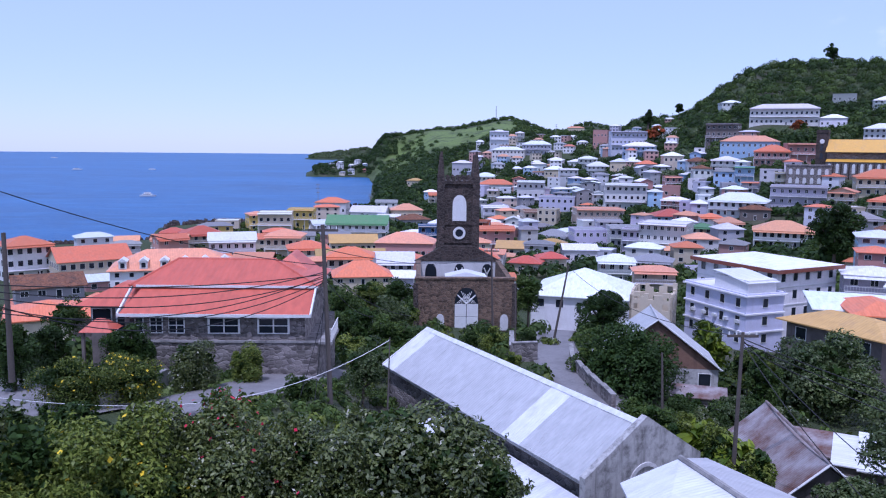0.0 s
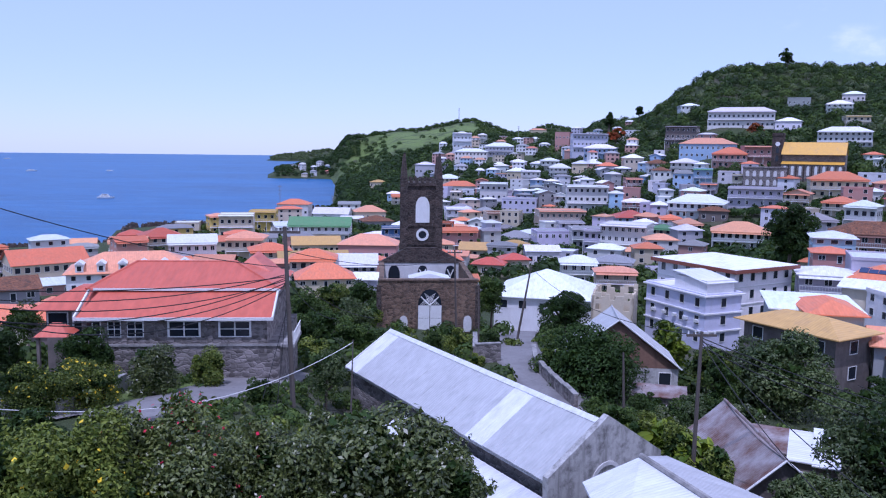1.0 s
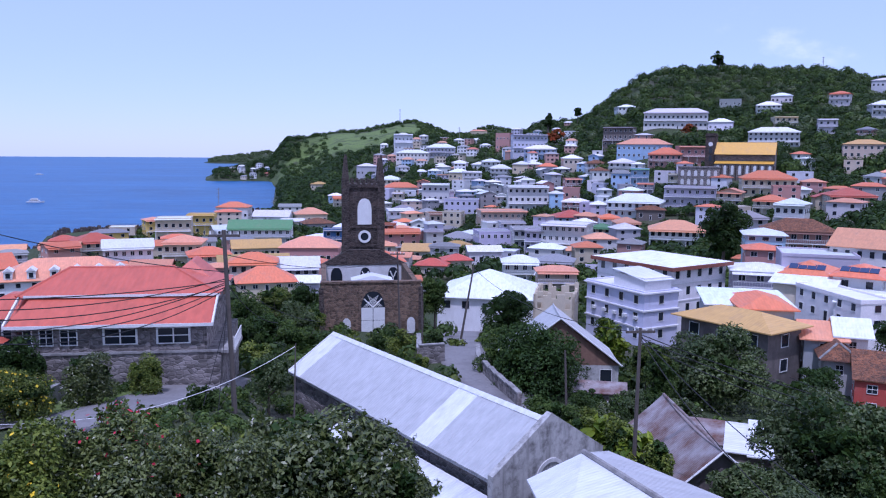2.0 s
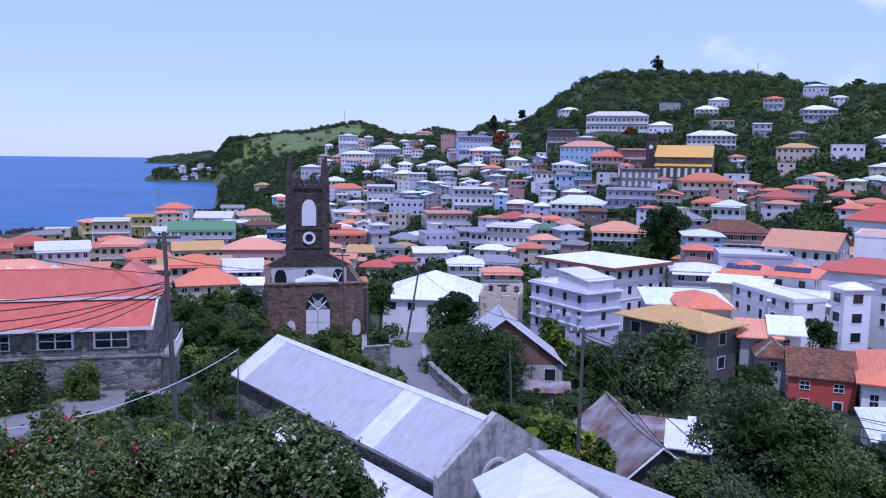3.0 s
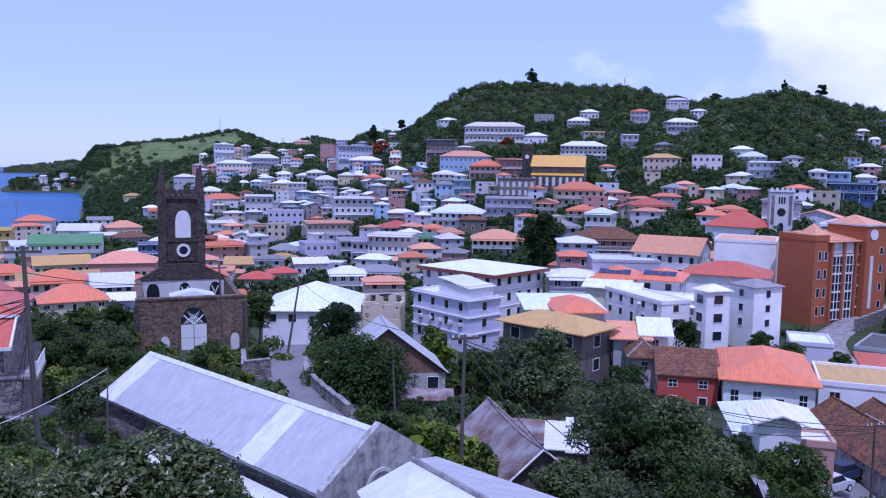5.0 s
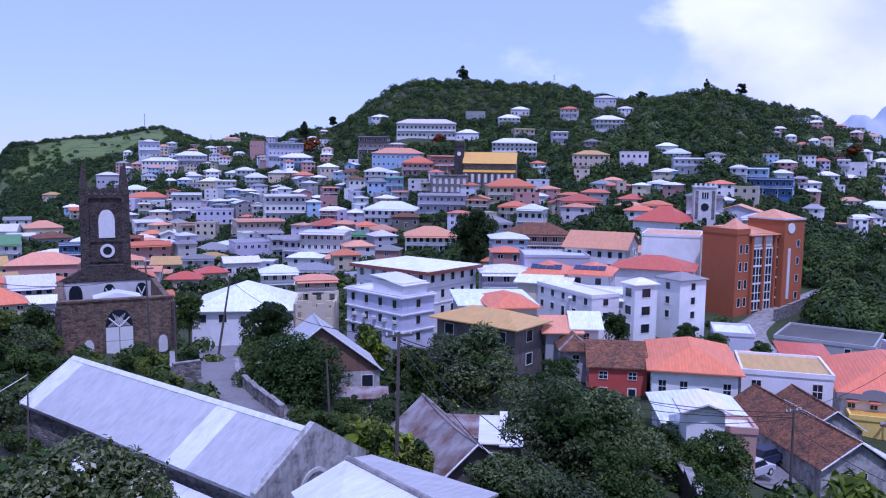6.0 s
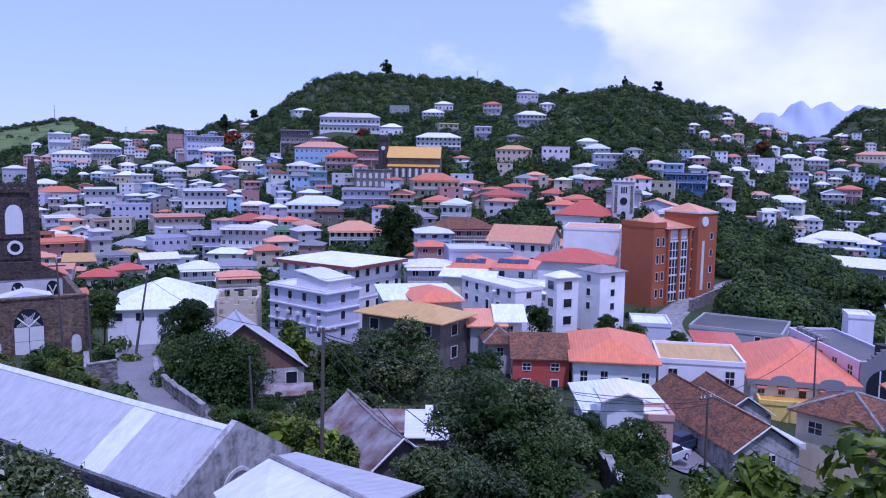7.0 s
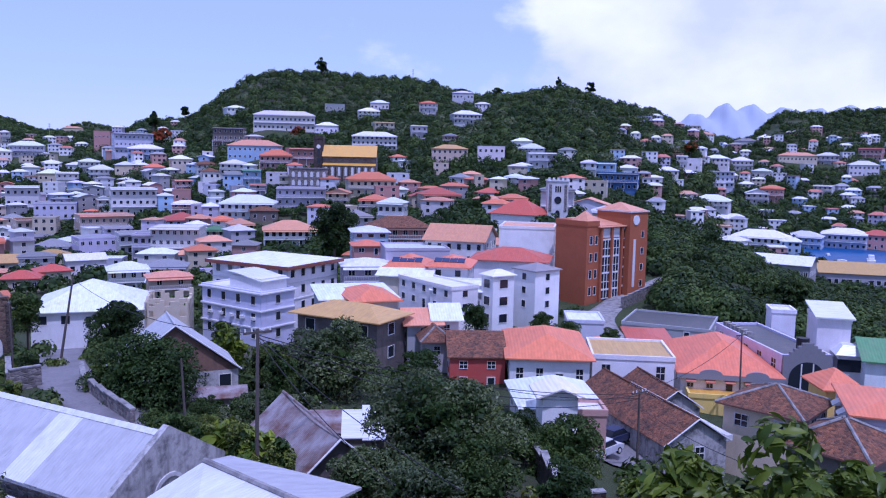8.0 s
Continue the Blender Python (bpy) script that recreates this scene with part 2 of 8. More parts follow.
profile(57, (20, 31), (38, 24.2), (50, 20.7), (75, 16.7), (105, 16.4), (135, 16.2), (175, 16.5), (230, 13), (300, 7), (395, 3.4), (488, 3), (500, 5), (560, 14), (700, 40), (860, 80), (960, 97), (1200, 88), (2500, 20), (5000, 20))
profile(60, (20, 31), (38, 24), (50, 20.5), (75, 16.5), (110, 16), (140, 15.5), (180, 13), (230, 7), (300, 3), (395, 1.8), (408, -3), (488, -3), (500, 2.5), (560, 10), (700, 35), (860, 80), (960, 101), (1200, 92), (2500, 20), (5000, 20))
profile(75, (20, 32), (38, 25), (50, 21), (75, 16.5), (110, 15), (160, 10), (230, 4), (280, 1.8), (295, -3), (520, -3), (540, 3), (700, 30), (900, 80), (1000, 100), (1300, 80), (2500, 20), (5000, 20))
profile(110, (20, 38), (120, 28), (250, 6), (300, 1.8), (315, -3), (600, -3), (650, 5), (1000, 70), (2000, 60), (5000, 20))
profile(180, (20, 42), (120, 38), (400, 20), (700, 4), (900, 2), (5000, 2))
LINES = sorted(PROFILES)


def ground_z(x, y):
    """Height of the ground, also for whole arrays."""
    x, y = np.asarray(x, float), np.asarray(y, float)
    d = np.hypot(x, y)
    a = np.degrees(np.arctan2(x, y))
    z = np.zeros_like(d)
    for lo, hi in zip(LINES, LINES[1:]):
        f = np.clip((a - lo) / (hi - lo), 0, 1)
        f = f * f * (3 - 2 * f)
        zz = np.interp(d, *PROFILES[lo]) * (1 - f) + np.interp(d, *PROFILES[hi]) * f
        z = np.where((a >= lo) & (a <= hi), zz, z)
    swell = np.sin(x * 0.021 + 1.3) * np.cos(y * 0.017) + 0.6 * np.sin(x * 0.053 - y * 0.041)
    return z + swell * np.clip((d - 500) / 300, 0, 1) * np.clip(z / 30, 0, 1) * 2.0

# ---- building blocks ----
class Mesh:
    """Collects boxes, prisms and sheets for one mesh."""

    def __init__(self):
        self.v, self.f, self.m = [], [], []

    def poly(self, pts, slot=0):
        k = len(self.v)
        self.v += [tuple(p) for p in pts]
        self.f.append(tuple(range(k, k + len(pts))))
        self.m.append(slot)
        return self

    def solid(self, low, high, slot=0):
        """A closed body between two rings of the same number of points."""
        k, n = len(self.v), len(low)
        self.v += [tuple(p) for p in low] + [tuple(p) for p in high]
        self.f.append(tuple(range(k + n - 1, k - 1, -1)))
        self.f.append(tuple(range(k + n, k + 2 * n)))
        for i in range(n):
            j = (i + 1) % n
            self.f.append((k + i, k + j, k + n + j, k + n + i))
        self.m += [slot] * (n + 2)
        return self

    def box(self, x0, y0, z0, x1, y1, z1, slot=0):
        ring = [(x0, y0), (x1, y0), (x1, y1), (x0, y1)]
        return self.solid([(*p, z0) for p in ring], [(*p, z1) for p in ring], slot)

    def tube(self, a, b, r0, r1, sides=8, slot=0):
        a, b = Vector(a), Vector(b)
        q = (b - a).to_track_quat("Z", "Y")
        ring = [Vector((math.cos(i * math.tau / sides), math.sin(i * math.tau / sides), 0)) for i in range(sides)]
        return self.solid([a + q @ (p * r0) for p in ring], [b + q @ (p * r1) for p in ring], slot)

    def data(self, name, *materials):
        me = bpy.data.meshes.new(name)
        me.from_pydata(self.v, [], self.f)
        for m in materials:
            me.materials.append(m)
        me.polygons.foreach_set("material_index", self.m)
        me.update()
        return me


def part(name, mesh, material_, parent, label="", colour=None, m=None):
    """One mesh object under a thing or a part."""
    data = mesh
    if isinstance(mesh, Mesh):
        mats = material_ if isinstance(material_, (list, tuple)) else [material_]
        data = mesh.data(name, *mats)
    ob = new(name, data)
    if parent:
        ob.parent = parent
    if m is not None:
        ob.matrix_basis = m
    if colour:
        ob.color = (*colour, 1)
    return tagged(ob, label)


def thing(name, label, category, m, group=""):
    ob = new(name)
    ob.matrix_basis = m
    return tagged(ob, label, category, group)


def grid_mesh(name, xs, ys, zs, mat):
    """A sheet from arrays of rows and columns."""
    r, c = xs.shape
    me = bpy.data.meshes.new(name)
    v = np.stack([xs, ys, zs], -1).reshape(-1, 3)
    i = np.arange(r * c).reshape(r, c)
    f = np.stack([i[:-1, :-1], i[:-1, 1:], i[1:, 1:], i[1:, :-1]], -1).reshape(-1, 4)
    me.from_pydata(v.tolist(), [], f.tolist())
    me.materials.append(mat)
    me.polygons.foreach_set("use_smooth", [True] * len(f))
    me.update()
    return me


# ---- ground and sea ----
az = np.radians(np.concatenate([np.arange(-180, -48, 4.0), np.arange(-48, 80, 0.5), np.arange(80, 180.1, 4.0)]))
ds = np.concatenate([[0.0], np.geomspace(1.5, 4950, 270)])
A, D = np.meshgrid(az, ds)
gx, gy = np.sin(A) * D, np.cos(A) * D
ground = new("ground", grid_mesh("ground", gx, gy, ground_z(gx, gy), M["ground"]))
tagged(ground, "green and brown hilly ground falling to the harbour", "ground", kind="structure")
wa, wd = np.meshgrid(np.radians(np.arange(-180, 180.1, 3.0)), np.concatenate([[200.0], np.geomspace(300, 4900, 40)]))
sea = new("water", grid_mesh("water", np.sin(wa) * wd, np.cos(wa) * wd, wa * 0, M["water"]))
tagged(sea, "calm deep blue sea with fine ripples", "sea", kind="structure")

# ---- houses ----
COL = dict(W=(0.72, 0.71, 0.72), C=(0.62, 0.53, 0.4), P=(0.5, 0.27, 0.24), B=(0.36, 0.52, 0.72), G=(0.36, 0.36, 0.38), L=(0.58, 0.56, 0.68), Y=(0.72, 0.5, 0.14),
           O=(0.62, 0.16, 0.07), T=(0.3, 0.55, 0.5), R=(0.42, 0.07, 0.05), N=(0.16, 0.13, 0.12), U=(0.05, 0.14, 0.34), r=(0.5, 0.1, 0.06), o=(0.66, 0.3, 0.17), w=(0.74, 0.74, 0.76), g=(0.24, 0.24, 0.25), d=(0.08, 0.08, 0.082),
           y=(0.66, 0.36, 0.05), n=(0.1, 0.25, 0.11), b=(0.17, 0.085, 0.06), s=(0.66, 0.19, 0.085), c=(0.5, 0.31, 0.1), h=(0.5, 0.12, 0.07))
WORD = dict(W="white", C="cream", P="pink", B="pale blue", G="grey", L="lilac", Y="yellow", O="orange", T="turquoise", R="dark red", N="dark stone", U="bright blue", r="red", o="orange", w="white",
            g="grey", d="dark grey", y="golden yellow", n="green", b="brown tile", s="salmon", c="tan", h="red")


def relief(name, xs, zs, panes, front=-0.07, back=-0.015, foot=0.02):
    """A window as one closed relief: frame cells stand proud, the pane cells lie set back."""
    k, seen = Mesh(), {}

    def vert(p):
        if p not in seen:
            seen[p] = len(k.v)
            k.v.append(p)
        return seen[p]

    def face(pts, slot):
        k.f.append(tuple(vert(p) for p in pts))
        k.m.append(slot)

    nx, nz = len(xs) - 1, len(zs) - 1
    level = lambda i, j: foot if not (0 <= i < nx and 0 <= j < nz) else (back if (i, j) in panes else front)
    for i in range(nx):
        for j in range(nz):
            y, x0, x1, z0, z1 = level(i, j), xs[i], xs[i + 1], zs[j], zs[j + 1]
            face([(x0, y, z0), (x1, y, z0), (x1, y, z1), (x0, y, z1)], 1 if (i, j) in panes else 0)
    for i in range(nx + 1):
        for j in range(nz):
            a, b = level(i - 1, j), level(i, j)
            if a != b:
                face([(xs[i], a, zs[j]), (xs[i], b, zs[j]), (xs[i], b, zs[j + 1]), (xs[i], a, zs[j + 1])], 0)
    for i in range(nx):
        for j in range(nz + 1):
            a, b = level(i, j - 1), level(i, j)
            if a != b:
                face([(xs[i], a, zs[j]), (xs[i + 1], a, zs[j]), (xs[i + 1], b, zs[j]), (xs[i], b, zs[j])], 0)
    return k.data(name, M["frame"], M["glass"])


WINDOW = relief("window", (-0.5, -0.43, -0.03, 0.03, 0.43, 0.5), (0, 0.06, 0.94, 1), {(1, 1), (3, 1)})
DARK_WINDOW = relief("window", (-0.56, -0.5, 0.5, 0.56), (-0.06, 0.0, 0.97, 1), {(1, 1)})
SASH = relief("window", (-0.5, -0.44, -0.02, 0.02, 0.44, 0.5), (0, 0.06, 0.48, 0.53, 0.94, 1), {(1, 1), (3, 1), (1, 3), (3, 3)})


DOOR = relief("door", (-0.5, -0.38, 0.38, 0.5), (0, 0.04, 0.92, 1), {(1, 1)})


def roof_mesh(kind, w, d, h, rise, over):
    """Roof on walls w by d, eaves at h: hipped, gabled or flat with a parapet."""
    k, t = Mesh(), 0.14
    a, b = w / 2 + over, d / 2 + over
    if kind == "f":
        k.box(-w / 2 + 0.17, -d / 2 + 0.17, h - 0.3, w / 2 - 0.17, d / 2 - 0.17, h + 0.05)
        return k
    if kind == "g":      # ridge along x
        for s in (-1, 1):
            k.solid([(-a, s * b, h), (a, s * b, h), (a, 0, h + rise), (-a, 0, h + rise)][::s], [(-a, s * b, h + t), (a, s * b, h + t), (a, 0, h + rise + t), (-a, 0, h + rise + t)][::s])
        return k
    if kind == "e":      # ridge along y
        for s in (-1, 1):
            k.solid([(s * a, -b, h), (s * a, b, h), (0, b, h + rise), (0, -b, h + rise)][::-s], [(s * a, -b, h + t), (s * a, b, h + t), (0, b, h + rise + t), (0, -b, h + rise + t)][::-s])
        return k
    r = max(a - b, 0.15) if a > b else 0.15
    q = max(b - a, 0.0)
    ring = [(-a, -b), (a, -b), (a, b), (-a, b)]
    k.solid([(*p, h) for p in ring], [(*p, h + t) for p in ring], 1)
    top = [(-r, -q), (r, -q), (r, q), (-r, q)] if q else [(-r, 0), (r, 0)]
    e, z = [(*p, h + t) for p in ring], h + rise
    if q:
        k.poly([e[0], e[1], (0.15, -q, z), (-0.15, -q, z)]), k.poly([e[2], e[3], (-0.15, q, z), (0.15, q, z)])
        k.poly([e[1], e[2], (0.15, q, z), (0.15, -q, z)]), k.poly([e[3], e[0], (-0.15, -q, z), (-0.15, q, z)])
        k.poly([(-0.15, -q, z), (0.15, -q, z), (0.15, q, z), (-0.15, q, z)])
    else:
        k.poly([e[0], e[1], (r, 0, z), (-r, 0, z)]), k.poly([e[2], e[3], (-r, 0, z), (r, 0, z)])
        k.poly([e[1], e[2], (r, 0, z)]), k.poly([e[3], e[0], (-r, 0, z)])
    return k


def ring_mesh(a, b, t, z0, z1):
    """A rectangular kerb: outer half sizes a by b, thickness t."""
    k = Mesh()
    corner = lambda u, v: [(-u, -v), (u, -v), (u, v), (-u, v)]
    for ring, z in ((corner(a, b), z0), (corner(a, b), z1), (corner(a - t, b - t), z1), (corner(a - t, b - t), z0)):
        k.v += [(*p, z) for p in ring]
    for lvl in range(4):
        for i in range(4):
            n = (lvl + 1) % 4
            k.f.append((4 * lvl + i, 4 * lvl + (i + 1) % 4, 4 * n + (i + 1) % 4, 4 * n + i))
            k.m.append(0)
    return k


dice = random.Random(7)
TAKEN = []


def house(x, y, z, w, d, h, rot, style, storeys, rise=None, name="house", over=0.6, wide=1.3, tall=1.6, gap=2.6, label="", porch=None, bare=False, sides=(0, 1, 3), where="on the hillside", wallmat="wall", below=3.5, solar=0, dormers=0):
    """A house at its ground point; front towards local -y. style: roof kind, roof colour, wall colour."""
    kind, roofc, wallc = style
    rise = rise if rise is not None else min(w, d) * dice.uniform(0.16, 0.26)
    jitter = lambda c, f=1: tuple(min(0.82, max(0.01, v * f * dice.uniform(0.95, 1.05))) for v in COL[c])
    TAKEN.append((x, y, max(w, d) * 0.62))
    below = max(below, z - float(ground_z(x, y)) + 4)
    o = thing(name, label or "%s %d-storey house with %s %s roof %s" % (WORD[wallc], storeys, WORD[roofc], {"h": "hipped", "g": "gabled", "e": "gabled", "f": "flat"}[kind], where), "house", pose(x, y, z, 0, 0, rot), "town houses" if name == "house" else "")
    walls = Mesh().box(-w / 2, -d / 2, -below, w / 2, d / 2, h - 0.02)
    if kind == "g":
        for s in (-1, 1):
            walls.solid([(s * w / 2, -d / 2, h - 0.02), (s * w / 2, d / 2, h - 0.02), (s * w / 2, 0, h + rise - 0.05)], [(s * (w / 2 - 0.2), -d / 2, h - 0.02), (s * (w / 2 - 0.2), d / 2, h - 0.02), (s * (w / 2 - 0.2), 0, h + rise - 0.05)])
    if kind == "e":
        for s in (-1, 1):
            walls.solid([(-w / 2, s * d / 2, h - 0.02), (w / 2, s * d / 2, h - 0.02), (0, s * d / 2, h + rise - 0.05)], [(-w / 2, s * (d / 2 - 0.2), h - 0.02), (w / 2, s * (d / 2 - 0.2), h - 0.02), (0, s * (d / 2 - 0.2), h + rise - 0.05)])
    part("wall", walls, M[wallmat], o, "", jitter(wallc, dice.uniform(0.76, 1.06) if name == "house" else 1.25 if "hotel" in name else 1.12))
    if kind == "f":
        part("parapet", ring_mesh(w / 2 + 0.1, d / 2 + 0.1, 0.26, h - 0.22, h + min(0.32, rise + 0.1)), M[wallmat], o, "", o.children[0].color[:3])
    rf = part("roof", roof_mesh(kind, w, d, h, rise, over if kind != "f" else 0), [M["tile" if roofc == "b" else "roof"], M["trim"]], o, "%s roof" % WORD[roofc], jitter(roofc, dice.uniform(0.75, 1.1) if name == "house" else 1.05))
    if roofc == "b" and kind == "h" and math.hypot(x, y) < 140:
        a_, b_ = w / 2 + over, d / 2 + over
        rx, ry = max(a_ - b_, 0.15), max(b_ - a_, 0.0)
        for sx in (-1, 1):
            for sy in (-1, 1):
                part("hip_cap", Mesh().tube((sx * a_, sy * b_, h + 0.16), (sx * (rx if a_ > b_ else 0.15), sy * ry, h + rise + 0.03), 0.13, 0.13, 6), M["concrete"], rf, "pale mortar hip cap")
    slope = math.degrees(math.atan2(rise, d / 2 + over))
    for i in range(solar):
        u = (i - (solar - 1) / 2) * 1.25
        part("solar_panel", Mesh().box(-0.6, -0.85, 0.0, 0.6, 0.85, 0.06), M["solar"], o, "dark blue solar panel", None, pose(u, -d / 4 - over / 2 - 0.2, h + rise * 0.5 + 0.22, slope, 0, 0))
    for i in range(dormers):
        u = (i - (dormers - 1) / 2) * (w * 0.8 / max(1, dormers - 1))
        k = part("dormer", Mesh().box(u - 0.75, -d / 2 - 0.1, h + rise * 0.12, u + 0.75, -d / 4, h + rise * 0.12 + 1.5), M["frame"], o, "small white arched dormer")
        part("dormer_window", DARK_WINDOW, None, k, "", None, pose(u, -d / 2 - 0.1, h + rise * 0.12 + 0.25) @ Matrix.Diagonal((0.8, 1, 1.0, 1)))
        part("dormer_roof", Mesh().solid([(u - 0.95, -d / 2 - 0.3, h + rise * 0.12 + 1.5), (u + 0.95, -d / 2 - 0.3, h + rise * 0.12 + 1.5), (u, -d / 2 - 0.3, h + rise * 0.12 + 2.2)], [(u - 0.95, -d / 4, h + rise * 0.12 + 1.5), (u + 0.95, -d / 4, h + rise * 0.12 + 1.5), (u, -d / 4, h + rise * 0.12 + 2.2)]), M["frame"], k)
    if bare:
        return o
    sh = h / storeys
    pane = dice.choice((WINDOW, DARK_WINDOW, DARK_WINDOW)) if math.hypot(x, y) > 140 else DARK_WINDOW if wallc == "N" or "hotel" in name or "guest" in name or "office" in name else SASH
    for side in sides:
        length, depth = (w, d) if side % 2 == 0 else (d, w)
        n = max(1, int((length - 1.0) / gap))
        for s in range(storeys):
            for i in range(n):
                u = (i + 0.5) * length / n - length / 2
                base = s * sh + sh * 0.32
                turn = pose(0, 0, 0, 0, 0, 90 * side) @ pose(u, -depth / 2, base)
                if side == 0 and s == 0 and i == n // 2 and n > 1:
                    part("door", DOOR, None, o, "", COL["N"], turn @ pose(0, 0, -base + 0.05) @ Matrix.Diagonal((1.0, 1, min(2.1, sh * 0.8), 1)))
                    continue
                part("window", pane, None, o, "", None, turn @ Matrix.Diagonal((wide, 1, min(tall, sh * 0.5), 1)))
    if porch if porch is not None else (storeys > 1 and dice.random() < 0.75 and w > 5 and name == "house"):
        deck = part("balcony", Mesh().box(-w / 2, -d / 2 - 1.5, sh - 0.15, w / 2, -d / 2 + 0.03, sh), M["wall"], o, "", jitter("W"))
        rail = Mesh().box(-w / 2, -d / 2 - 1.5, sh + 0.85, w / 2, -d / 2 - 1.42, sh + 0.93)
        for i in range(int(w / 0.45) + 1):
            rail.box(-w / 2 + i * 0.45, -d / 2 - 1.49, sh, -w / 2 + i * 0.45 + 0.06, -d / 2 - 1.43, sh + 0.85)
        part("railing", rail, M["frame"], deck)
        for i in range(4):
            u = -w / 2 + 0.1 + i * (w - 0.2) / 3
            part("post", Mesh().box(u - 0.09, -d / 2 - 1.48, -below, u + 0.09, -d / 2 - 1.3, sh - 0.16), M["frame"], o)
        part("canopy", Mesh().solid([(-w / 2 - 0.2, -d / 2 - 1.8, h - 0.45), (w / 2 + 0.2, -d / 2 - 1.8, h - 0.45), (w / 2 + 0.2, -d / 2 + 0.02, h - 0.1), (-w / 2 - 0.2, -d / 2 + 0.02, h - 0.1)],
                                    [(-w / 2 - 0.2, -d / 2 - 1.8, h - 0.36), (w / 2 + 0.2, -d / 2 - 1.8, h - 0.36), (w / 2 + 0.2, -d / 2 + 0.02, h - 0.01), (-w / 2 - 0.2, -d / 2 + 0.02, h - 0.01)]), M["roof"], o, "", rf.color[:3])
    return o


# ---- the town, house by house ----
house(73.0, 777.1, 52.40, 7.9, 6.5, 7.7, -13, "hwW", 2, 1.4, gap=2.7, sides=(0, 1), where="on the hillside")
house(79.5, 687.8, 40.05, 24.0, 14.0, 8.8, -10, "hwL", 2, 3.2, gap=2.7, sides=(0, 1), where="on the hillside")
house(209.7, 1290.7, 68.04, 27.4, 14.0, 10.7, -6, "hoC", 1, 2.6, gap=2.7, sides=(0, 3), where="on the hillside")
house(137.8, 705.3, 46.44, 12.5, 11.1, 15.3, -25, "foP", 2, 0.3, gap=2.7, sides=(0, 1), where="on the hillside")
house(140.9, 619.2, 43.44, 26.9, 14.0, 15.3, -3, "fgL", 3, 0.3, gap=2.7, sides=(0, 3), where="on the hillside")
house(139.7, 574.8, 39.90, 22.4, 14.0, 8.0, -20, "hwB", 2, 2.8, gap=2.7, sides=(0, 1), where="on the hillside")
house(86.6, 621.7, 31.38, 11.0, 9.8, 5.4, 6, "hwW", 1, 2.1, gap=2.7, sides=(0, 3), where="on the hillside")
house(100.1, 609.0, 31.40, 11.2, 9.4, 4.2, 0, "hwW", 1, 2.1, gap=2.7, sides=(0, 3), where="on the hillside")
house(106.9, 598.0, 30.57, 13.3, 10.5, 7.7, -6, "hwW", 2, 2.0, gap=2.7, sides=(0, 3), where="on the hillside")
house(107.8, 562.8, 27.09, 14.7, 11.6, 6.7, -7, "hwW", 2, 2.9, gap=2.7, sides=(0, 3), where="on the hillside")
house(79.7, 575.0, 25.17, 15.2, 11.5, 5.3, -7, "hwC", 1, 2.7, gap=2.7, sides=(0, 3), where="on the hillside")
house(85.2, 549.7, 23.23, 12.6, 10.0, 8.4, -4, "fwW", 2, 0.3, gap=2.7, sides=(0, 3), where="on the hillside")
house(119.9, 547.7, 30.50, 11.0, 9.6, 6.4, -25, "hwC", 1, 2.3, gap=2.7, sides=(0, 1), where="on the hillside")
house(72.3, 611.0, 28.44, 11.1, 8.6, 5.1, -4, "hwW", 1, 1.8, gap=2.7, sides=(0, 3), where="on the hillside")
house(108.7, 486.6, 22.43, 11.1, 9.7, 4.7, -26, "hwW", 2, 2.4, gap=2.7, sides=(0, 1), where="on the hillside")
house(128.3, 508.7, 30.95, 12.6, 9.6, 5.3, -15, "hsW", 1, 2.3, gap=2.7, sides=(0, 1), where="on the hillside")
house(143.0, 503.9, 32.56, 12.2, 10.4, 9.0, -5, "hwC", 2, 2.5, gap=2.7, sides=(0, 3), where="on the hillside")
house(126.6, 444.2, 23.60, 9.3, 8.1, 7.0, -4, "foP", 2, 0.3, gap=2.7, sides=(0, 3), where="on the hillside")
house(119.6, 420.1, 20.09, 9.0, 7.0, 6.3, -19, "foP", 1, 0.3, gap=2.7, sides=(0, 1), where="in the town")
house(149.8, 475.1, 32.70, 12.0, 10.0, 6.2, -9, "hbW", 2, 2.2, gap=2.7, sides=(0, 3), where="on the hillside")
house(139.3, 434.7, 27.02, 9.2, 8.1, 8.4, -6, "hbW", 2, 2.0, gap=2.7, sides=(0, 3), where="on the hillside")
house(155.3, 441.7, 33.69, 13.7, 11.8, 6.3, -31, "hwW", 2, 2.3, gap=2.7, sides=(0, 1), where="on the hillside")
house(142.6, 406.9, 27.27, 9.8, 8.1, 7.3, -27, "hgB", 2, 2.1, gap=2.7, sides=(0, 1), where="on the hillside")
house(148.3, 395.6, 28.57, 9.0, 6.9, 8.8, -22, "fnB", 2, 0.3, gap=2.7, sides=(0, 1), where="on the hillside")
house(159.3, 375.9, 27.64, 7.6, 6.0, 7.5, -23, "fgC", 2, 0.3, gap=2.7, sides=(0, 3), where="on the hillside")
house(51.9, 474.0, 10.42, 15.9, 12.4, 15.6, -9, "fwW", 3, 0.3, gap=2.7, sides=(0, 1), where="in the town")
house(64.1, 450.0, 10.19, 19.3, 14.0, 8.2, -12, "fgL", 2, 0.3, gap=2.7, sides=(0, 1), where="in the town")
house(81.8, 470.6, 14.04, 8.0, 6.2, 7.3, -7, "fwW", 2, 0.3, gap=2.7, sides=(0, 3), where="in the town")
house(87.6, 452.4, 13.28, 6.9, 6.0, 6.9, -9, "ewW", 2, 1.5, gap=2.7, sides=(0, 3), where="in the town")
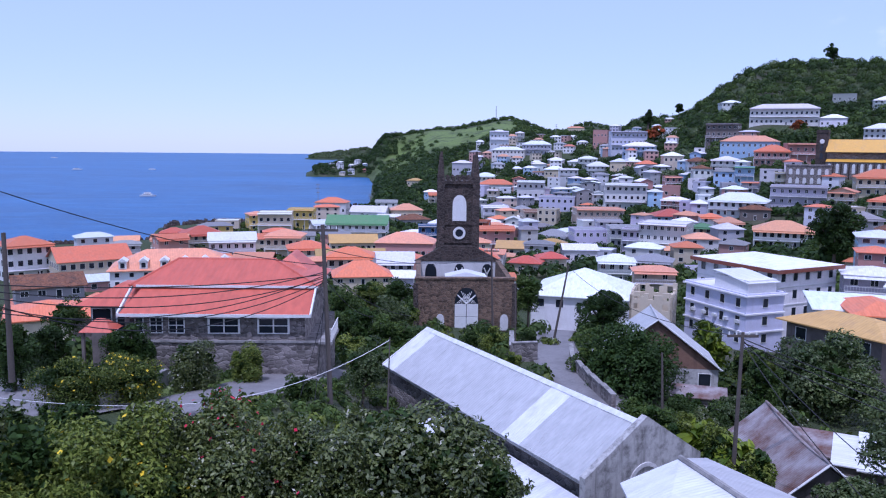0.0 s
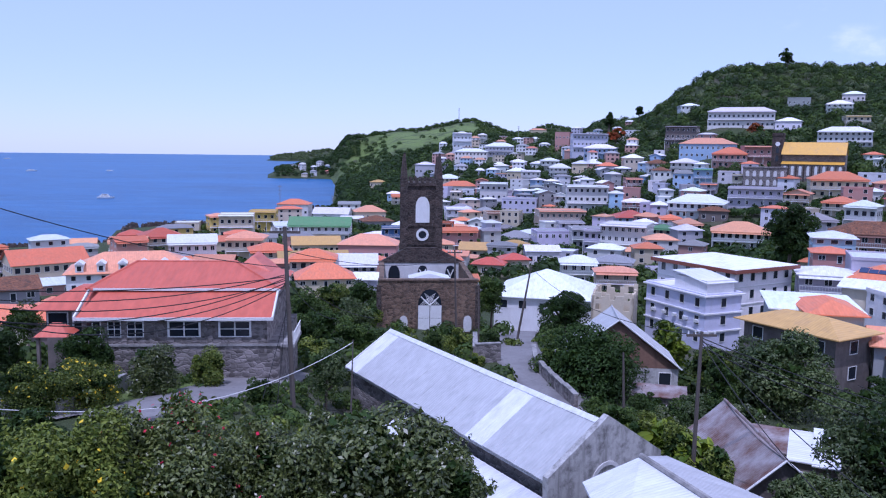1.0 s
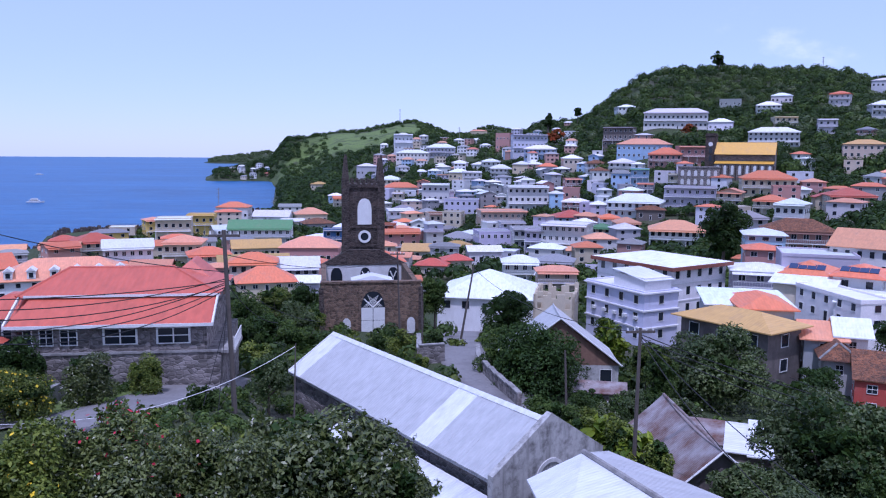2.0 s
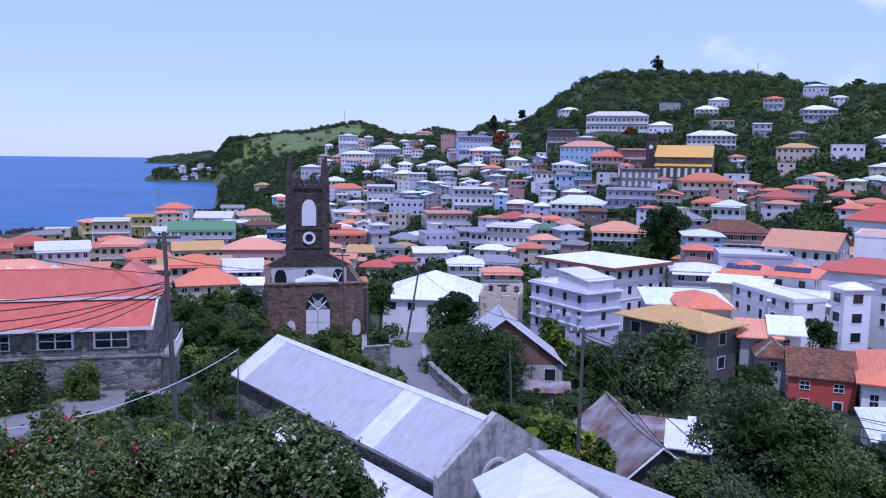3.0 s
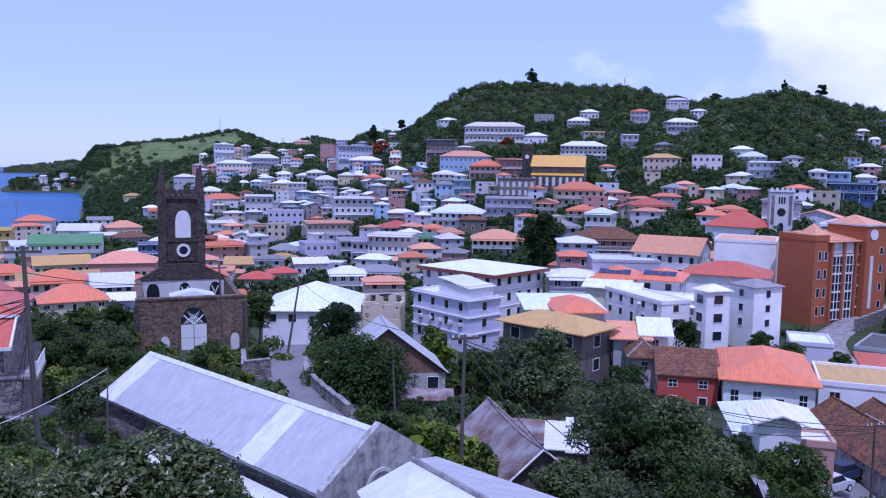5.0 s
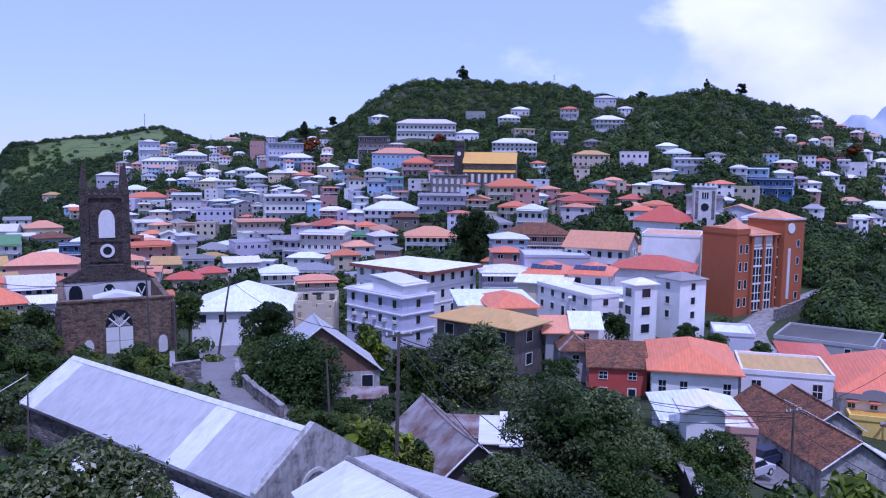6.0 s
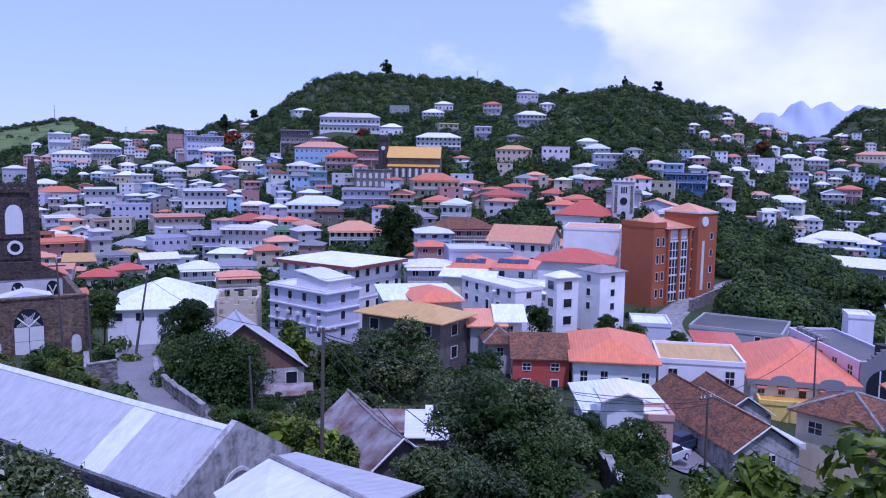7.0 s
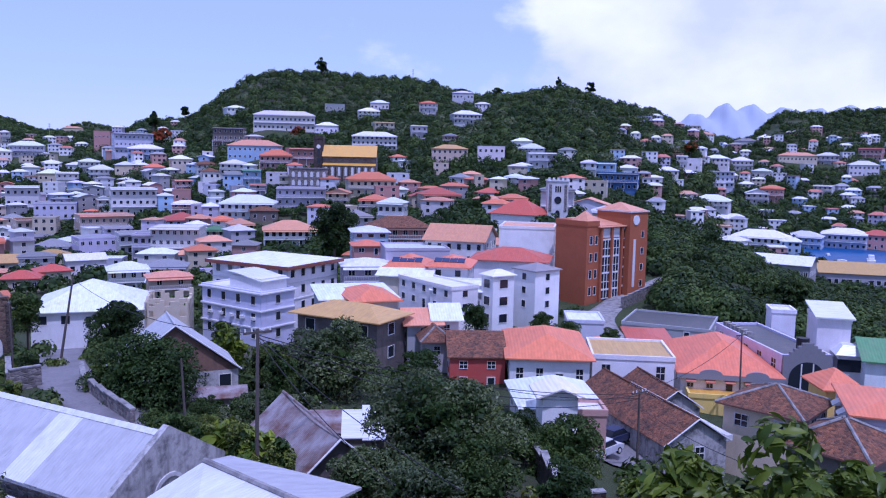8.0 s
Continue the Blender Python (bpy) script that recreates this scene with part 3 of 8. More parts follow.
house(95.0, 418.9, 13.97, 21.2, 14.0, 13.3, -8, "fwW", 3, 0.3, gap=2.7, sides=(0, 3), where="in the town")
house(75.2, 388.8, 7.34, 22.8, 14.0, 9.3, 1, "foC", 2, 0.3, gap=2.7, sides=(0, 3), where="in the town")
house(48.4, 399.7, 5.81, 17.9, 14.0, 8.6, 3, "fbC", 2, 0.3, gap=2.7, sides=(0, 3), where="in the town")
house(101.5, 357.0, 11.76, 15.6, 13.8, 4.3, -2, "hrB", 2, 3.1, gap=2.7, sides=(0, 3), where="in the town")
house(101.1, 309.6, 10.18, 7.9, 6.6, 5.4, -28, "hnC", 2, 1.6, gap=2.1, sides=(0, 1), where="in the town")
house(109.8, 306.3, 12.01, 9.4, 8.3, 5.9, -7, "hoP", 2, 2.1, gap=2.1, sides=(0, 3), where="in the town")
house(117.7, 275.5, 12.04, 18.8, 14.0, 6.1, -21, "hoW", 2, 3.3, gap=2.1, sides=(0, 3), where="in the town")
house(125.9, 339.6, 17.37, 23.2, 14.0, 6.8, -28, "hwW", 2, 3.5, gap=2.7, sides=(0, 1), where="in the town")
house(128.3, 328.4, 16.98, 11.7, 9.0, 4.4, -19, "hbN", 1, 1.8, gap=2.7, sides=(0, 3), where="in the town")
house(83.2, 296.3, 7.74, 17.0, 14.0, 10.6, -28, "fwW", 3, 0.3, gap=2.1, sides=(0, 1), where="in the town")
house(71.6, 315.0, 6.84, 12.5, 10.6, 8.1, -3, "fgW", 2, 0.3, gap=2.1, sides=(0, 3), where="in the town")
house(58.8, 322.9, 5.40, 13.4, 11.9, 7.6, 3, "fgL", 2, 0.3, gap=2.1, sides=(0, 3), where="in the town")
house(46.3, 334.1, 5.36, 12.9, 11.2, 3.7, -19, "hgG", 2, 2.7, gap=2.7, sides=(0, 1), where="in the town")
house(153.1, 344.5, 22.02, 22.1, 14.0, 8.4, -26, "fgL", 2, 0.3, gap=2.7, sides=(0, 1), where="on the hillside")
house(161.8, 323.3, 22.99, 9.8, 8.3, 6.1, -36, "eoC", 2, 1.7, gap=2.7, sides=(0, 1), where="on the hillside")
house(183.0, 333.1, 26.95, 22.0, 14.0, 7.8, -21, "hsC", 2, 3.5, gap=2.7, sides=(0, 3), where="on the hillside")
house(161.2, 289.5, 22.31, 10.7, 9.3, 5.5, -42, "hsC", 2, 2.1, gap=2.7, sides=(0, 1), where="on the hillside")
house(151.0, 257.1, 19.68, 9.6, 8.4, 8.8, -43, "hwW", 2, 2.0, gap=2.1, sides=(0, 1), where="in the town")
house(188.5, 315.8, 26.55, 7.8, 6.2, 4.1, -36, "hwW", 1, 1.5, gap=2.7, sides=(0, 1), where="on the hillside")
house(181.3, 287.1, 24.34, 7.7, 6.8, 4.7, -19, "erC", 1, 1.5, gap=2.7, sides=(0, 3), where="on the hillside")
house(184.2, 276.7, 24.23, 15.6, 13.8, 6.2, -20, "hrC", 2, 2.8, gap=2.7, sides=(0, 3), where="on the hillside")
house(213.4, 280.0, 27.75, 11.0, 9.6, 3.0, -49, "hrW", 1, 2.2, gap=2.7, sides=(0, 1), where="on the hillside")
house(243.2, 299.0, 32.24, 8.5, 7.4, 5.0, -52, "hwW", 2, 1.5, gap=2.7, sides=(0, 1), where="on the hillside")
house(220.6, 525.1, 61.81, 41.2, 14.0, 10.7, -25, "hwW", 2, 3.2, gap=2.7, sides=(0, 1), where="on the hillside")
house(180.2, 520.7, 49.31, 19.4, 14.0, 12.9, -29, "fgN", 3, 0.3, gap=2.7, sides=(0, 1), where="on the hillside")
house(175.0, 461.0, 41.91, 29.6, 14.0, 8.5, -34, "hoB", 2, 3.5, gap=2.7, sides=(0, 1), where="on the hillside")
house(175.6, 429.2, 37.32, 17.7, 14.0, 7.7, -27, "hsP", 2, 3.6, gap=2.7, sides=(0, 1), where="on the hillside")
house(188.3, 426.4, 38.12, 14.2, 12.2, 11.1, -13, "foP", 2, 0.3, gap=2.7, sides=(0, 3), where="on the hillside")
house(245.6, 509.9, 60.16, 15.6, 12.2, 5.9, -29, "hwW", 1, 2.7, gap=2.7, sides=(0, 1), where="on the hillside")
house(283.2, 574.7, 79.75, 15.3, 11.5, 5.8, -26, "fgG", 1, 0.3, gap=2.7, sides=(0, 3), where="on the hillside")
house(297.6, 546.0, 74.29, 16.3, 12.9, 5.6, -25, "hwW", 2, 2.9, gap=2.7, sides=(0, 3), where="on the hillside")
house(320.1, 568.9, 82.70, 14.6, 11.2, 5.6, -28, "hwW", 1, 2.6, gap=2.7, sides=(0, 3), where="on the hillside")
house(283.7, 499.3, 62.08, 14.3, 12.5, 7.5, -17, "fcC", 2, 0.3, gap=2.7, sides=(0, 3), where="on the hillside")
house(251.2, 452.5, 49.62, 28.2, 14.0, 8.8, -29, "hwW", 3, 3.0, gap=2.7, sides=(0, 3), where="on the hillside")
house(293.3, 466.6, 58.18, 11.0, 8.9, 8.8, -26, "fwW", 2, 0.3, gap=2.7, sides=(0, 3), where="on the hillside")
house(348.5, 540.0, 80.82, 13.4, 11.0, 7.5, -40, "hsW", 2, 2.2, gap=2.7, sides=(0, 1), where="on the hillside")
house(347.3, 487.6, 70.63, 20.9, 14.0, 7.2, -22, "hwW", 2, 3.1, gap=2.7, sides=(0, 3), where="on the hillside")
house(411.6, 582.6, 96.49, 18.4, 14.0, 5.8, -34, "hwW", 1, 2.5, gap=2.7, sides=(0, 3), where="on the hillside")
house(397.2, 533.8, 87.09, 12.5, 9.7, 2.9, -39, "hwW", 1, 2.1, gap=2.7, sides=(0, 1), where="on the hillside")
house(294.6, 429.4, 53.57, 8.9, 7.9, 6.2, -48, "hgP", 2, 1.8, gap=2.7, sides=(0, 1), where="on the hillside")
house(269.4, 393.8, 43.60, 21.0, 14.0, 7.3, -31, "hcC", 2, 2.6, gap=2.7, sides=(0, 3), where="on the hillside")
house(285.3, 374.3, 43.46, 15.6, 12.2, 9.1, -34, "fwW", 2, 0.3, gap=2.7, sides=(0, 3), where="on the hillside")
house(317.6, 385.1, 52.00, 12.6, 9.6, 4.7, -40, "hwW", 1, 2.2, gap=2.7, sides=(0, 1), where="on the hillside")
house(310.4, 366.8, 47.88, 14.8, 11.7, 4.5, -44, "hwW", 2, 2.8, gap=2.7, sides=(0, 1), where="on the hillside")
house(295.9, 341.5, 41.00, 15.7, 12.8, 8.3, -34, "fwW", 2, 0.3, gap=2.7, sides=(0, 3), where="on the hillside")
house(277.4, 335.7, 37.90, 9.5, 8.4, 4.5, -53, "hwB", 1, 1.6, gap=2.7, sides=(0, 1), where="on the hillside")
house(229.8, 310.2, 31.26, 4.4, 6.0, 6.1, -32, "fwC", 2, 0.3, gap=2.7, sides=(0, 3), where="on the hillside")
house(223.4, 632.3, 78.43, 16.6, 14.0, 3.4, -6, "hwW", 1, 2.5, gap=2.7, sides=(0, 3), where="on the hillside")
house(302.3, 310.6, 37.53, 8.2, 6.3, 7.2, -45, "hwW", 2, 1.4, gap=2.7, sides=(0, 1), where="on the hillside")
house(316.9, 312.9, 36.04, 11.4, 9.1, 8.4, -50, "fwB", 2, 0.3, gap=2.7, sides=(0, 1), where="on the hillside")
house(308.9, 294.9, 30.57, 20.0, 14.0, 8.9, -50, "fgU", 2, 0.3, gap=2.7, sides=(0, 1), where="on the hillside")
house(261.9, 264.3, 29.53, 10.8, 8.6, 6.8, -50, "foC", 2, 0.3, gap=2.7, sides=(0, 1), where="on the hillside")
house(344.8, 322.7, 37.41, 11.0, 8.7, 4.5, -51, "hwW", 1, 2.0, gap=2.7, sides=(0, 1), where="on the hillside")
house(195.1, 199.3, 25.82, 13.0, 10.5, 4.7, -50, "eoL", 1, 2.2, gap=2.1, sides=(0, 1), where="on the hillside")
house(759.8, 484.8, 78.28, 25.4, 14.0, 7.8, -50, "hwW", 2, 2.6, gap=2.7, sides=(0, 3), where="on the hillside")
house(729.0, 494.9, 66.09, 19.5, 14.0, 6.9, -54, "hwW", 1, 3.3, gap=2.7, sides=(0, 3), where="on the hillside")
house(710.1, 505.8, 61.11, 21.5, 14.0, 8.0, -60, "hgW", 1, 2.8, gap=2.7, sides=(0, 1), where="on the hillside")
house(621.0, 393.0, 43.30, 29.7, 14.0, 10.3, -49, "hoC", 2, 2.8, gap=2.7, sides=(0, 3), where="on the hillside")
house(710.4, 413.3, 65.35, 12.9, 10.8, 5.9, -69, "hwW", 1, 2.3, gap=2.7, sides=(0, 1), where="on the hillside")
house(430.6, 355.3, 42.46, 7.3, 6.0, 7.8, -45, "fwW", 2, 0.3, gap=2.7, sides=(0, 3), where="on the hillside")
house(440.7, 352.5, 41.50, 8.5, 7.3, 7.1, -62, "fwW", 1, 0.3, gap=2.7, sides=(0, 1), where="on the hillside")
house(521.9, 397.1, 43.04, 18.3, 14.0, 6.6, -58, "hwW", 2, 2.9, gap=2.7, sides=(0, 1), where="on the hillside")
house(571.5, 411.1, 40.57, 16.4, 13.8, 8.1, -45, "hwW", 2, 3.0, gap=2.7, sides=(0, 3), where="on the hillside")
house(474.9, 358.7, 29.21, 18.3, 14.0, 11.0, -43, "fgL", 3, 0.3, gap=2.7, sides=(0, 3), where="on the hillside")
house(555.4, 379.7, 34.62, 14.0, 11.8, 5.9, -65, "hwW", 1, 2.4, gap=2.7, sides=(0, 1), where="on the hillside")
house(478.5, 330.1, 18.97, 14.4, 11.4, 7.4, -51, "ewW", 2, 2.9, gap=2.7, sides=(0, 3), where="in the town")
house(497.3, 331.3, 20.18, 15.2, 11.6, 9.3, -58, "hsP", 2, 2.3, gap=2.7, sides=(0, 1), where="in the town")
house(554.0, 327.2, 24.11, 12.5, 10.7, 7.3, -70, "fwW", 2, 0.3, gap=2.7, sides=(0, 1), where="on the hillside")
house(641.8, 378.1, 45.69, 17.2, 13.0, 8.7, -59, "hwL", 2, 2.5, gap=2.7, sides=(0, 3), where="on the hillside")
house(628.8, 340.6, 38.31, 21.1, 14.0, 8.5, -53, "hwW", 2, 3.5, gap=2.7, sides=(0, 3), where="on the hillside")
house(672.1, 357.9, 50.15, 17.7, 14.0, 10.8, -71, "frP", 2, 0.3, gap=2.7, sides=(0, 1), where="on the hillside")
house(400.6, 306.5, 18.22, 21.0, 14.0, 5.6, -59, "hwW", 2, 3.4, gap=2.7, sides=(0, 1), where="in the town")
house(394.9, 336.7, 37.26, 13.3, 10.5, 3.4, -46, "hwW", 1, 2.5, gap=2.7, sides=(0, 3), where="on the hillside")
house(348.0, 305.9, 33.21, 9.5, 7.5, 3.9, -53, "hwW", 1, 1.4, gap=2.7, sides=(0, 1), where="on the hillside")
house(347.3, 235.6, 3.55, 26.0, 14.0, 7.0, -62, "hwW", 2, 3.4, gap=2.7, sides=(0, 1), where="by the water")
house(416.6, 255.3, -1.30, 18.8, 14.0, 7.7, -65, "hwB", 2, 2.9, gap=2.7, sides=(0, 1), where="by the water")
house(437.3, 244.2, -0.48, 23.0, 14.0, 8.6, -63, "hwL", 2, 3.0, gap=2.7, sides=(0, 1), where="by the water")
house(445.9, 230.6, 0.43, 15.0, 11.6, 7.6, -65, "hrP", 2, 2.9, gap=2.7, sides=(0, 1), where="by the water")
house(243.4, 155.9, 7.83, 18.3, 14.0, 5.1, -67, "gwG", 1, 2.5, gap=2.1, sides=(0, 1), where="in the town")
house(282.9, 151.1, 2.53, 29.4, 14.0, 5.2, -49, "gcG", 1, 3.5, gap=2.1, sides=(0, 3), where="by the water")
house(-122.2, 230.9, 5.72, 12.6, 11.2, 10.2, 42, "hsW", 3, 2.4, gap=2.1, sides=(0, 3), where="in the town")
house(-102.7, 230.0, 6.01, 19.6, 14.0, 6.1, 37, "gsC", 2, 3.6, gap=2.1, sides=(0, 3), where="in the town")
house(-112.8, 332.4, 3.31, 10.0, 8.3, 5.5, 11, "hrW", 2, 2.0, gap=2.7, sides=(0, 1), where="by the water")
house(-97.6, 320.3, 3.91, 15.5, 13.1, 5.9, 26, "hrC", 2, 3.1, gap=2.7, sides=(0, 3), where="by the water")
house(-73.5, 276.5, 4.99, 15.4, 11.6, 7.7, 15, "gwW", 2, 2.4, gap=2.1, sides=(0, 3), where="in the town")
house(-77.5, 368.5, 3.68, 15.1, 12.0, 11.0, 7, "fwC", 2, 0.3, gap=2.7, sides=(0, 1), where="by the water")
house(-72.1, 406.3, 3.46, 13.0, 10.7, 9.9, 2, "fcY", 2, 0.3, gap=2.7, sides=(0, 1), where="by the water")
house(-69.6, 500.8, 2.51, 19.2, 14.0, 8.0, -4, "hsW", 1, 3.2, gap=2.7, sides=(0, 1), where="by the water")
house(-38.6, 361.1, 4.03, 27.0, 14.0, 6.9, 0, "gnW", 2, 3.4, gap=2.7, sides=(0, 1), where="in the town")
house(-42.9, 465.8, 3.16, 20.2, 14.0, 4.5, -7, "gwW", 1, 3.3, gap=2.7, sides=(0, 1), where="by the water")
house(-22.1, 473.9, 3.32, 18.0, 14.0, 5.1, 8, "hoC", 1, 3.6, gap=2.7, sides=(0, 3), where="by the water")
house(-16.1, 423.2, 3.71, 16.0, 13.8, 3.8, 13, "hbG", 1, 2.7, gap=2.7, sides=(0, 3), where="by the water")
house(-6.6, 341.7, 4.21, 8.0, 6.2, 7.8, 3, "fgU", 2, 0.3, gap=2.7, sides=(0, 3), where="in the town")
house(16.3, 330.9, 5.28, 5.8, 6.0, 9.9, -16, "fbO", 3, 0.3, gap=2.7, sides=(0, 1), where="in the town")
house(23.3, 324.3, 5.71, 7.1, 6.0, 7.8, 3, "fbO", 2, 0.3, gap=2.1, sides=(0, 3), where="in the town")
house(-56.4, 284.2, 4.82, 12.8, 10.8, 8.6, 2, "hoC", 2, 2.2, gap=2.1, sides=(0, 1), where="in the town")
house(-45.8, 267.9, 4.95, 13.1, 10.4, 6.3, 14, "hsC", 2, 2.3, gap=2.1, sides=(0, 3), where="in the town")
house(-26.4, 226.4, 6.87, 12.6, 9.8, 7.4, 4, "hsC", 2, 2.5, gap=2.1, sides=(0, 1), where="in the town")
house(-35.4, 311.7, 4.47, 18.0, 14.0, 3.8, 10, "gcC", 1, 2.7, gap=2.1, sides=(0, 3), where="in the town")
house(-13.4, 289.0, 4.85, 20.6, 14.0, 6.2, -4, "hoP", 1, 3.5, gap=2.1, sides=(0, 1), where="in the town")
house(-15.9, 233.8, 6.47, 14.1, 10.7, 5.3, 3, "gwG", 2, 2.6, gap=2.1, sides=(0, 1), where="in the town")
house(28.1, 291.3, 6.11, 15.8, 12.5, 3.1, -10, "gcC", 1, 2.2, gap=2.1, sides=(0, 1), where="in the town")
house(41.0, 298.6, 5.81, 10.8, 8.2, 3.9, -7, "hcC", 1, 2.0, gap=2.1, sides=(0, 3), where="in the town")
house(25.9, 245.2, 6.54, 9.6, 8.0, 3.7, -15, "hrC", 1, 2.0, gap=2.1, sides=(0, 1), where="in the town")
house(34.2, 251.0, 6.37, 8.6, 7.4, 4.6, 4, "hrC", 1, 1.8, gap=2.1, sides=(0, 3), where="in the town")
house(47.1, 275.1, 5.99, 11.4, 9.6, 4.8, -1, "gwW", 1, 1.7, gap=2.1, sides=(0, 3), where="in the town")
house(49.9, 227.8, 7.30, 10.1, 8.0, 6.1, -9, "hwW", 2, 2.0, gap=2.1, sides=(0, 3), where="in the town")
house(64.4, 241.8, 7.22, 11.0, 8.9, 4.5, -21, "hgC", 2, 2.0, gap=2.1, sides=(0, 1), where="in the town")
house(-73.1, 144.1, 13.31, 11.8, 9.1, 2.6, 25, "hsC", 1, 1.9, gap=2.1, sides=(0, 1), where="in the town")
house(27.3, 424.9, 5.99, 13.5, 11.2, 8.5, 4, "fwW", 2, 0.3, gap=2.7, sides=(0, 3), where="in the town")
house(51.3, 388.5, 5.96, 9.4, 8.2, 10.0, -20, "fgC", 3, 0.3, gap=2.7, sides=(0, 1), where="in the town")
house(31.1, 498.3, 11.24, 6.7, 6.0, 8.4, -14, "fwC", 2, 0.3, gap=2.7, sides=(0, 1), where="in the town")
house(71.0, 397.3, 7.04, 11.8, 10.0, 8.0, -21, "fwC", 2, 0.3, gap=2.7, sides=(0, 1), where="in the town")
house(71.9, 347.0, 6.33, 10.8, 9.1, 8.1, -2, "fgL", 3, 0.3, gap=2.7, sides=(0, 3), where="in the town")
house(71.7, 299.2, 7.22, 7.3, 6.3, 8.5, -25, "fgL", 2, 0.3, gap=2.1, sides=(0, 1), where="in the town")
house(54.2, 674.2, 36.29, 27.0, 14.0, 7.5, -10, "hwW", 2, 2.9, gap=2.7, sides=(0, 1), where="on the hillside")
house(50.6, 743.3, 45.56, 17.0, 13.2, 15.1, -1, "fwW", 2, 0.3, gap=2.7, sides=(0, 3), where="on the hillside")
house(-23.2, 652.8, 13.89, 12.9, 10.3, 4.5, -3, "hcC", 1, 2.0, gap=2.7, sides=(0, 1), where="in the town")
house(-8.9, 573.3, 8.92, 10.3, 7.9, 4.6, 2, "hwB", 1, 1.9, gap=2.7, sides=(0, 3), where="in the town")
house(15.8, 687.8, 23.26, 16.6, 13.0, 9.1, -5, "hwL", 1, 2.4, gap=2.7, sides=(0, 1), where="on the hillside")
house(29.9, 574.3, 18.26, 15.1, 12.6, 7.0, -12, "hwC", 2, 2.7, gap=2.7, sides=(0, 1), where="in the town")
house(35.3, 540.3, 16.21, 23.8, 14.0, 4.9, -1, "hsW", 1, 3.4, gap=2.7, sides=(0, 3), where="in the town")

# ---- more materials ----
M["old_wood"] = surface("old_timber", (0.17, 0.145, 0.135), (0.04, 0.035, 0.035), 0.9, 6, 0.6, 0.7, 0.5)
M["brown_stone"] = surface("brown_stone", (0.15, 0.1, 0.068), (0.04, 0.03, 0.027), 0.9, 3.5, 0.3, 0.85, 0.9, 0.06, 0.0, 2.2)
M["dark_stone"] = surface("tower_stone", (0.055, 0.04, 0.035), (0.018, 0.015, 0.014), 0.9, 4, 0.3, 0.8, 0.8, 0.05, 0.0, 1.8)
M["plaster"] = surface("old_plaster", (0.62, 0.61, 0.62), (0.3, 0.29, 0.28), 0.85, 6, 0.5, 0.5, 0.3)
M["brick"] = surface("brown_brick", (0.36, 0.105, 0.04), (0.22, 0.06, 0.03), 0.85, 7, 0.3, 0.35, 0.3)
M["sheet"] = ribbed("galvanised_sheet", (0.47, 0.47, 0.48), (0.4, 0.4, 0.41), 0.15, 0.2, 0.4, 0.1, "Y")
M["sheet_new"] = ribbed("new_sheet", (0.72, 0.73, 0.76), (0.6, 0.6, 0.62), 0.2, 0.2, 0.38, 0.1, "Y")
M["rusty"] = ribbed("rusty_sheet", (0.34, 0.31, 0.32), (0.13, 0.055, 0.035), 0.8, 0.2, 0.6, 0.1, "Y")
M["asphalt"] = surface("asphalt", (0.21, 0.2, 0.205), (0.08, 0.08, 0.08), 0.9, 5, 0.3, 0.6, 0.3)
M["concrete"] = surface("concrete", (0.30, 0.29, 0.285), (0.06, 0.058, 0.058), 0.9, 5, 1.1, 0.95, 0.5)
M["stucco"] = surface("flaking_stucco", (0.46, 0.45, 0.44), (0.05, 0.048, 0.048), 0.9, 4, 1.5, 1.0, 0.6, 0.03)
M["brown_board"] = surface("weathered_brown_boards", (0.2, 0.115, 0.08), (0.07, 0.05, 0.045), 0.9, 6, 0.8, 0.7, 0.5)
M["pole_wood"] = surface("pole_wood", (0.10, 0.085, 0.075), (0.05, 0.04, 0.04), 0.9, 10, 1, 0.5, 0.4)
M["cable"] = material("cable", 0.6)[0]
M["cable"].node_tree.nodes["Principled BSDF"].inputs["Base Color"].default_value = (0.012, 0.012, 0.013, 1)
M["solar"] = material("solar_cells", 0.15)[0]
M["solar"].node_tree.nodes["Principled BSDF"].inputs["Base Color"].default_value = (0.02, 0.035, 0.10, 1)
M["red_sheet"] = ribbed("red_sheet_roof", (0.52, 0.115, 0.07), (0.42, 0.1, 0.065), 0.25, 0.4, 0.45)


def pointed(w, h, y0, y1, x=0.0, z=0.0, n=6):
    """Two rings of a pointed-arch outline, standing in the wall plane."""
    spring = h - w * 0.8
    right = [(w / 2 * math.cos(a) ** 0.8, spring + w * 0.8 * math.sin(a)) for a in (math.pi / 2 * i / n for i in range(n + 1))]
    out = [(-w / 2, 0), (w / 2, 0)] + right[:-1] + [(0, h)] + [(-u, v) for u, v in reversed(right[:-1])]
    return [(x + u, y1, z + v) for u, v in out], [(x + u, y0, z + v) for u, v in out]


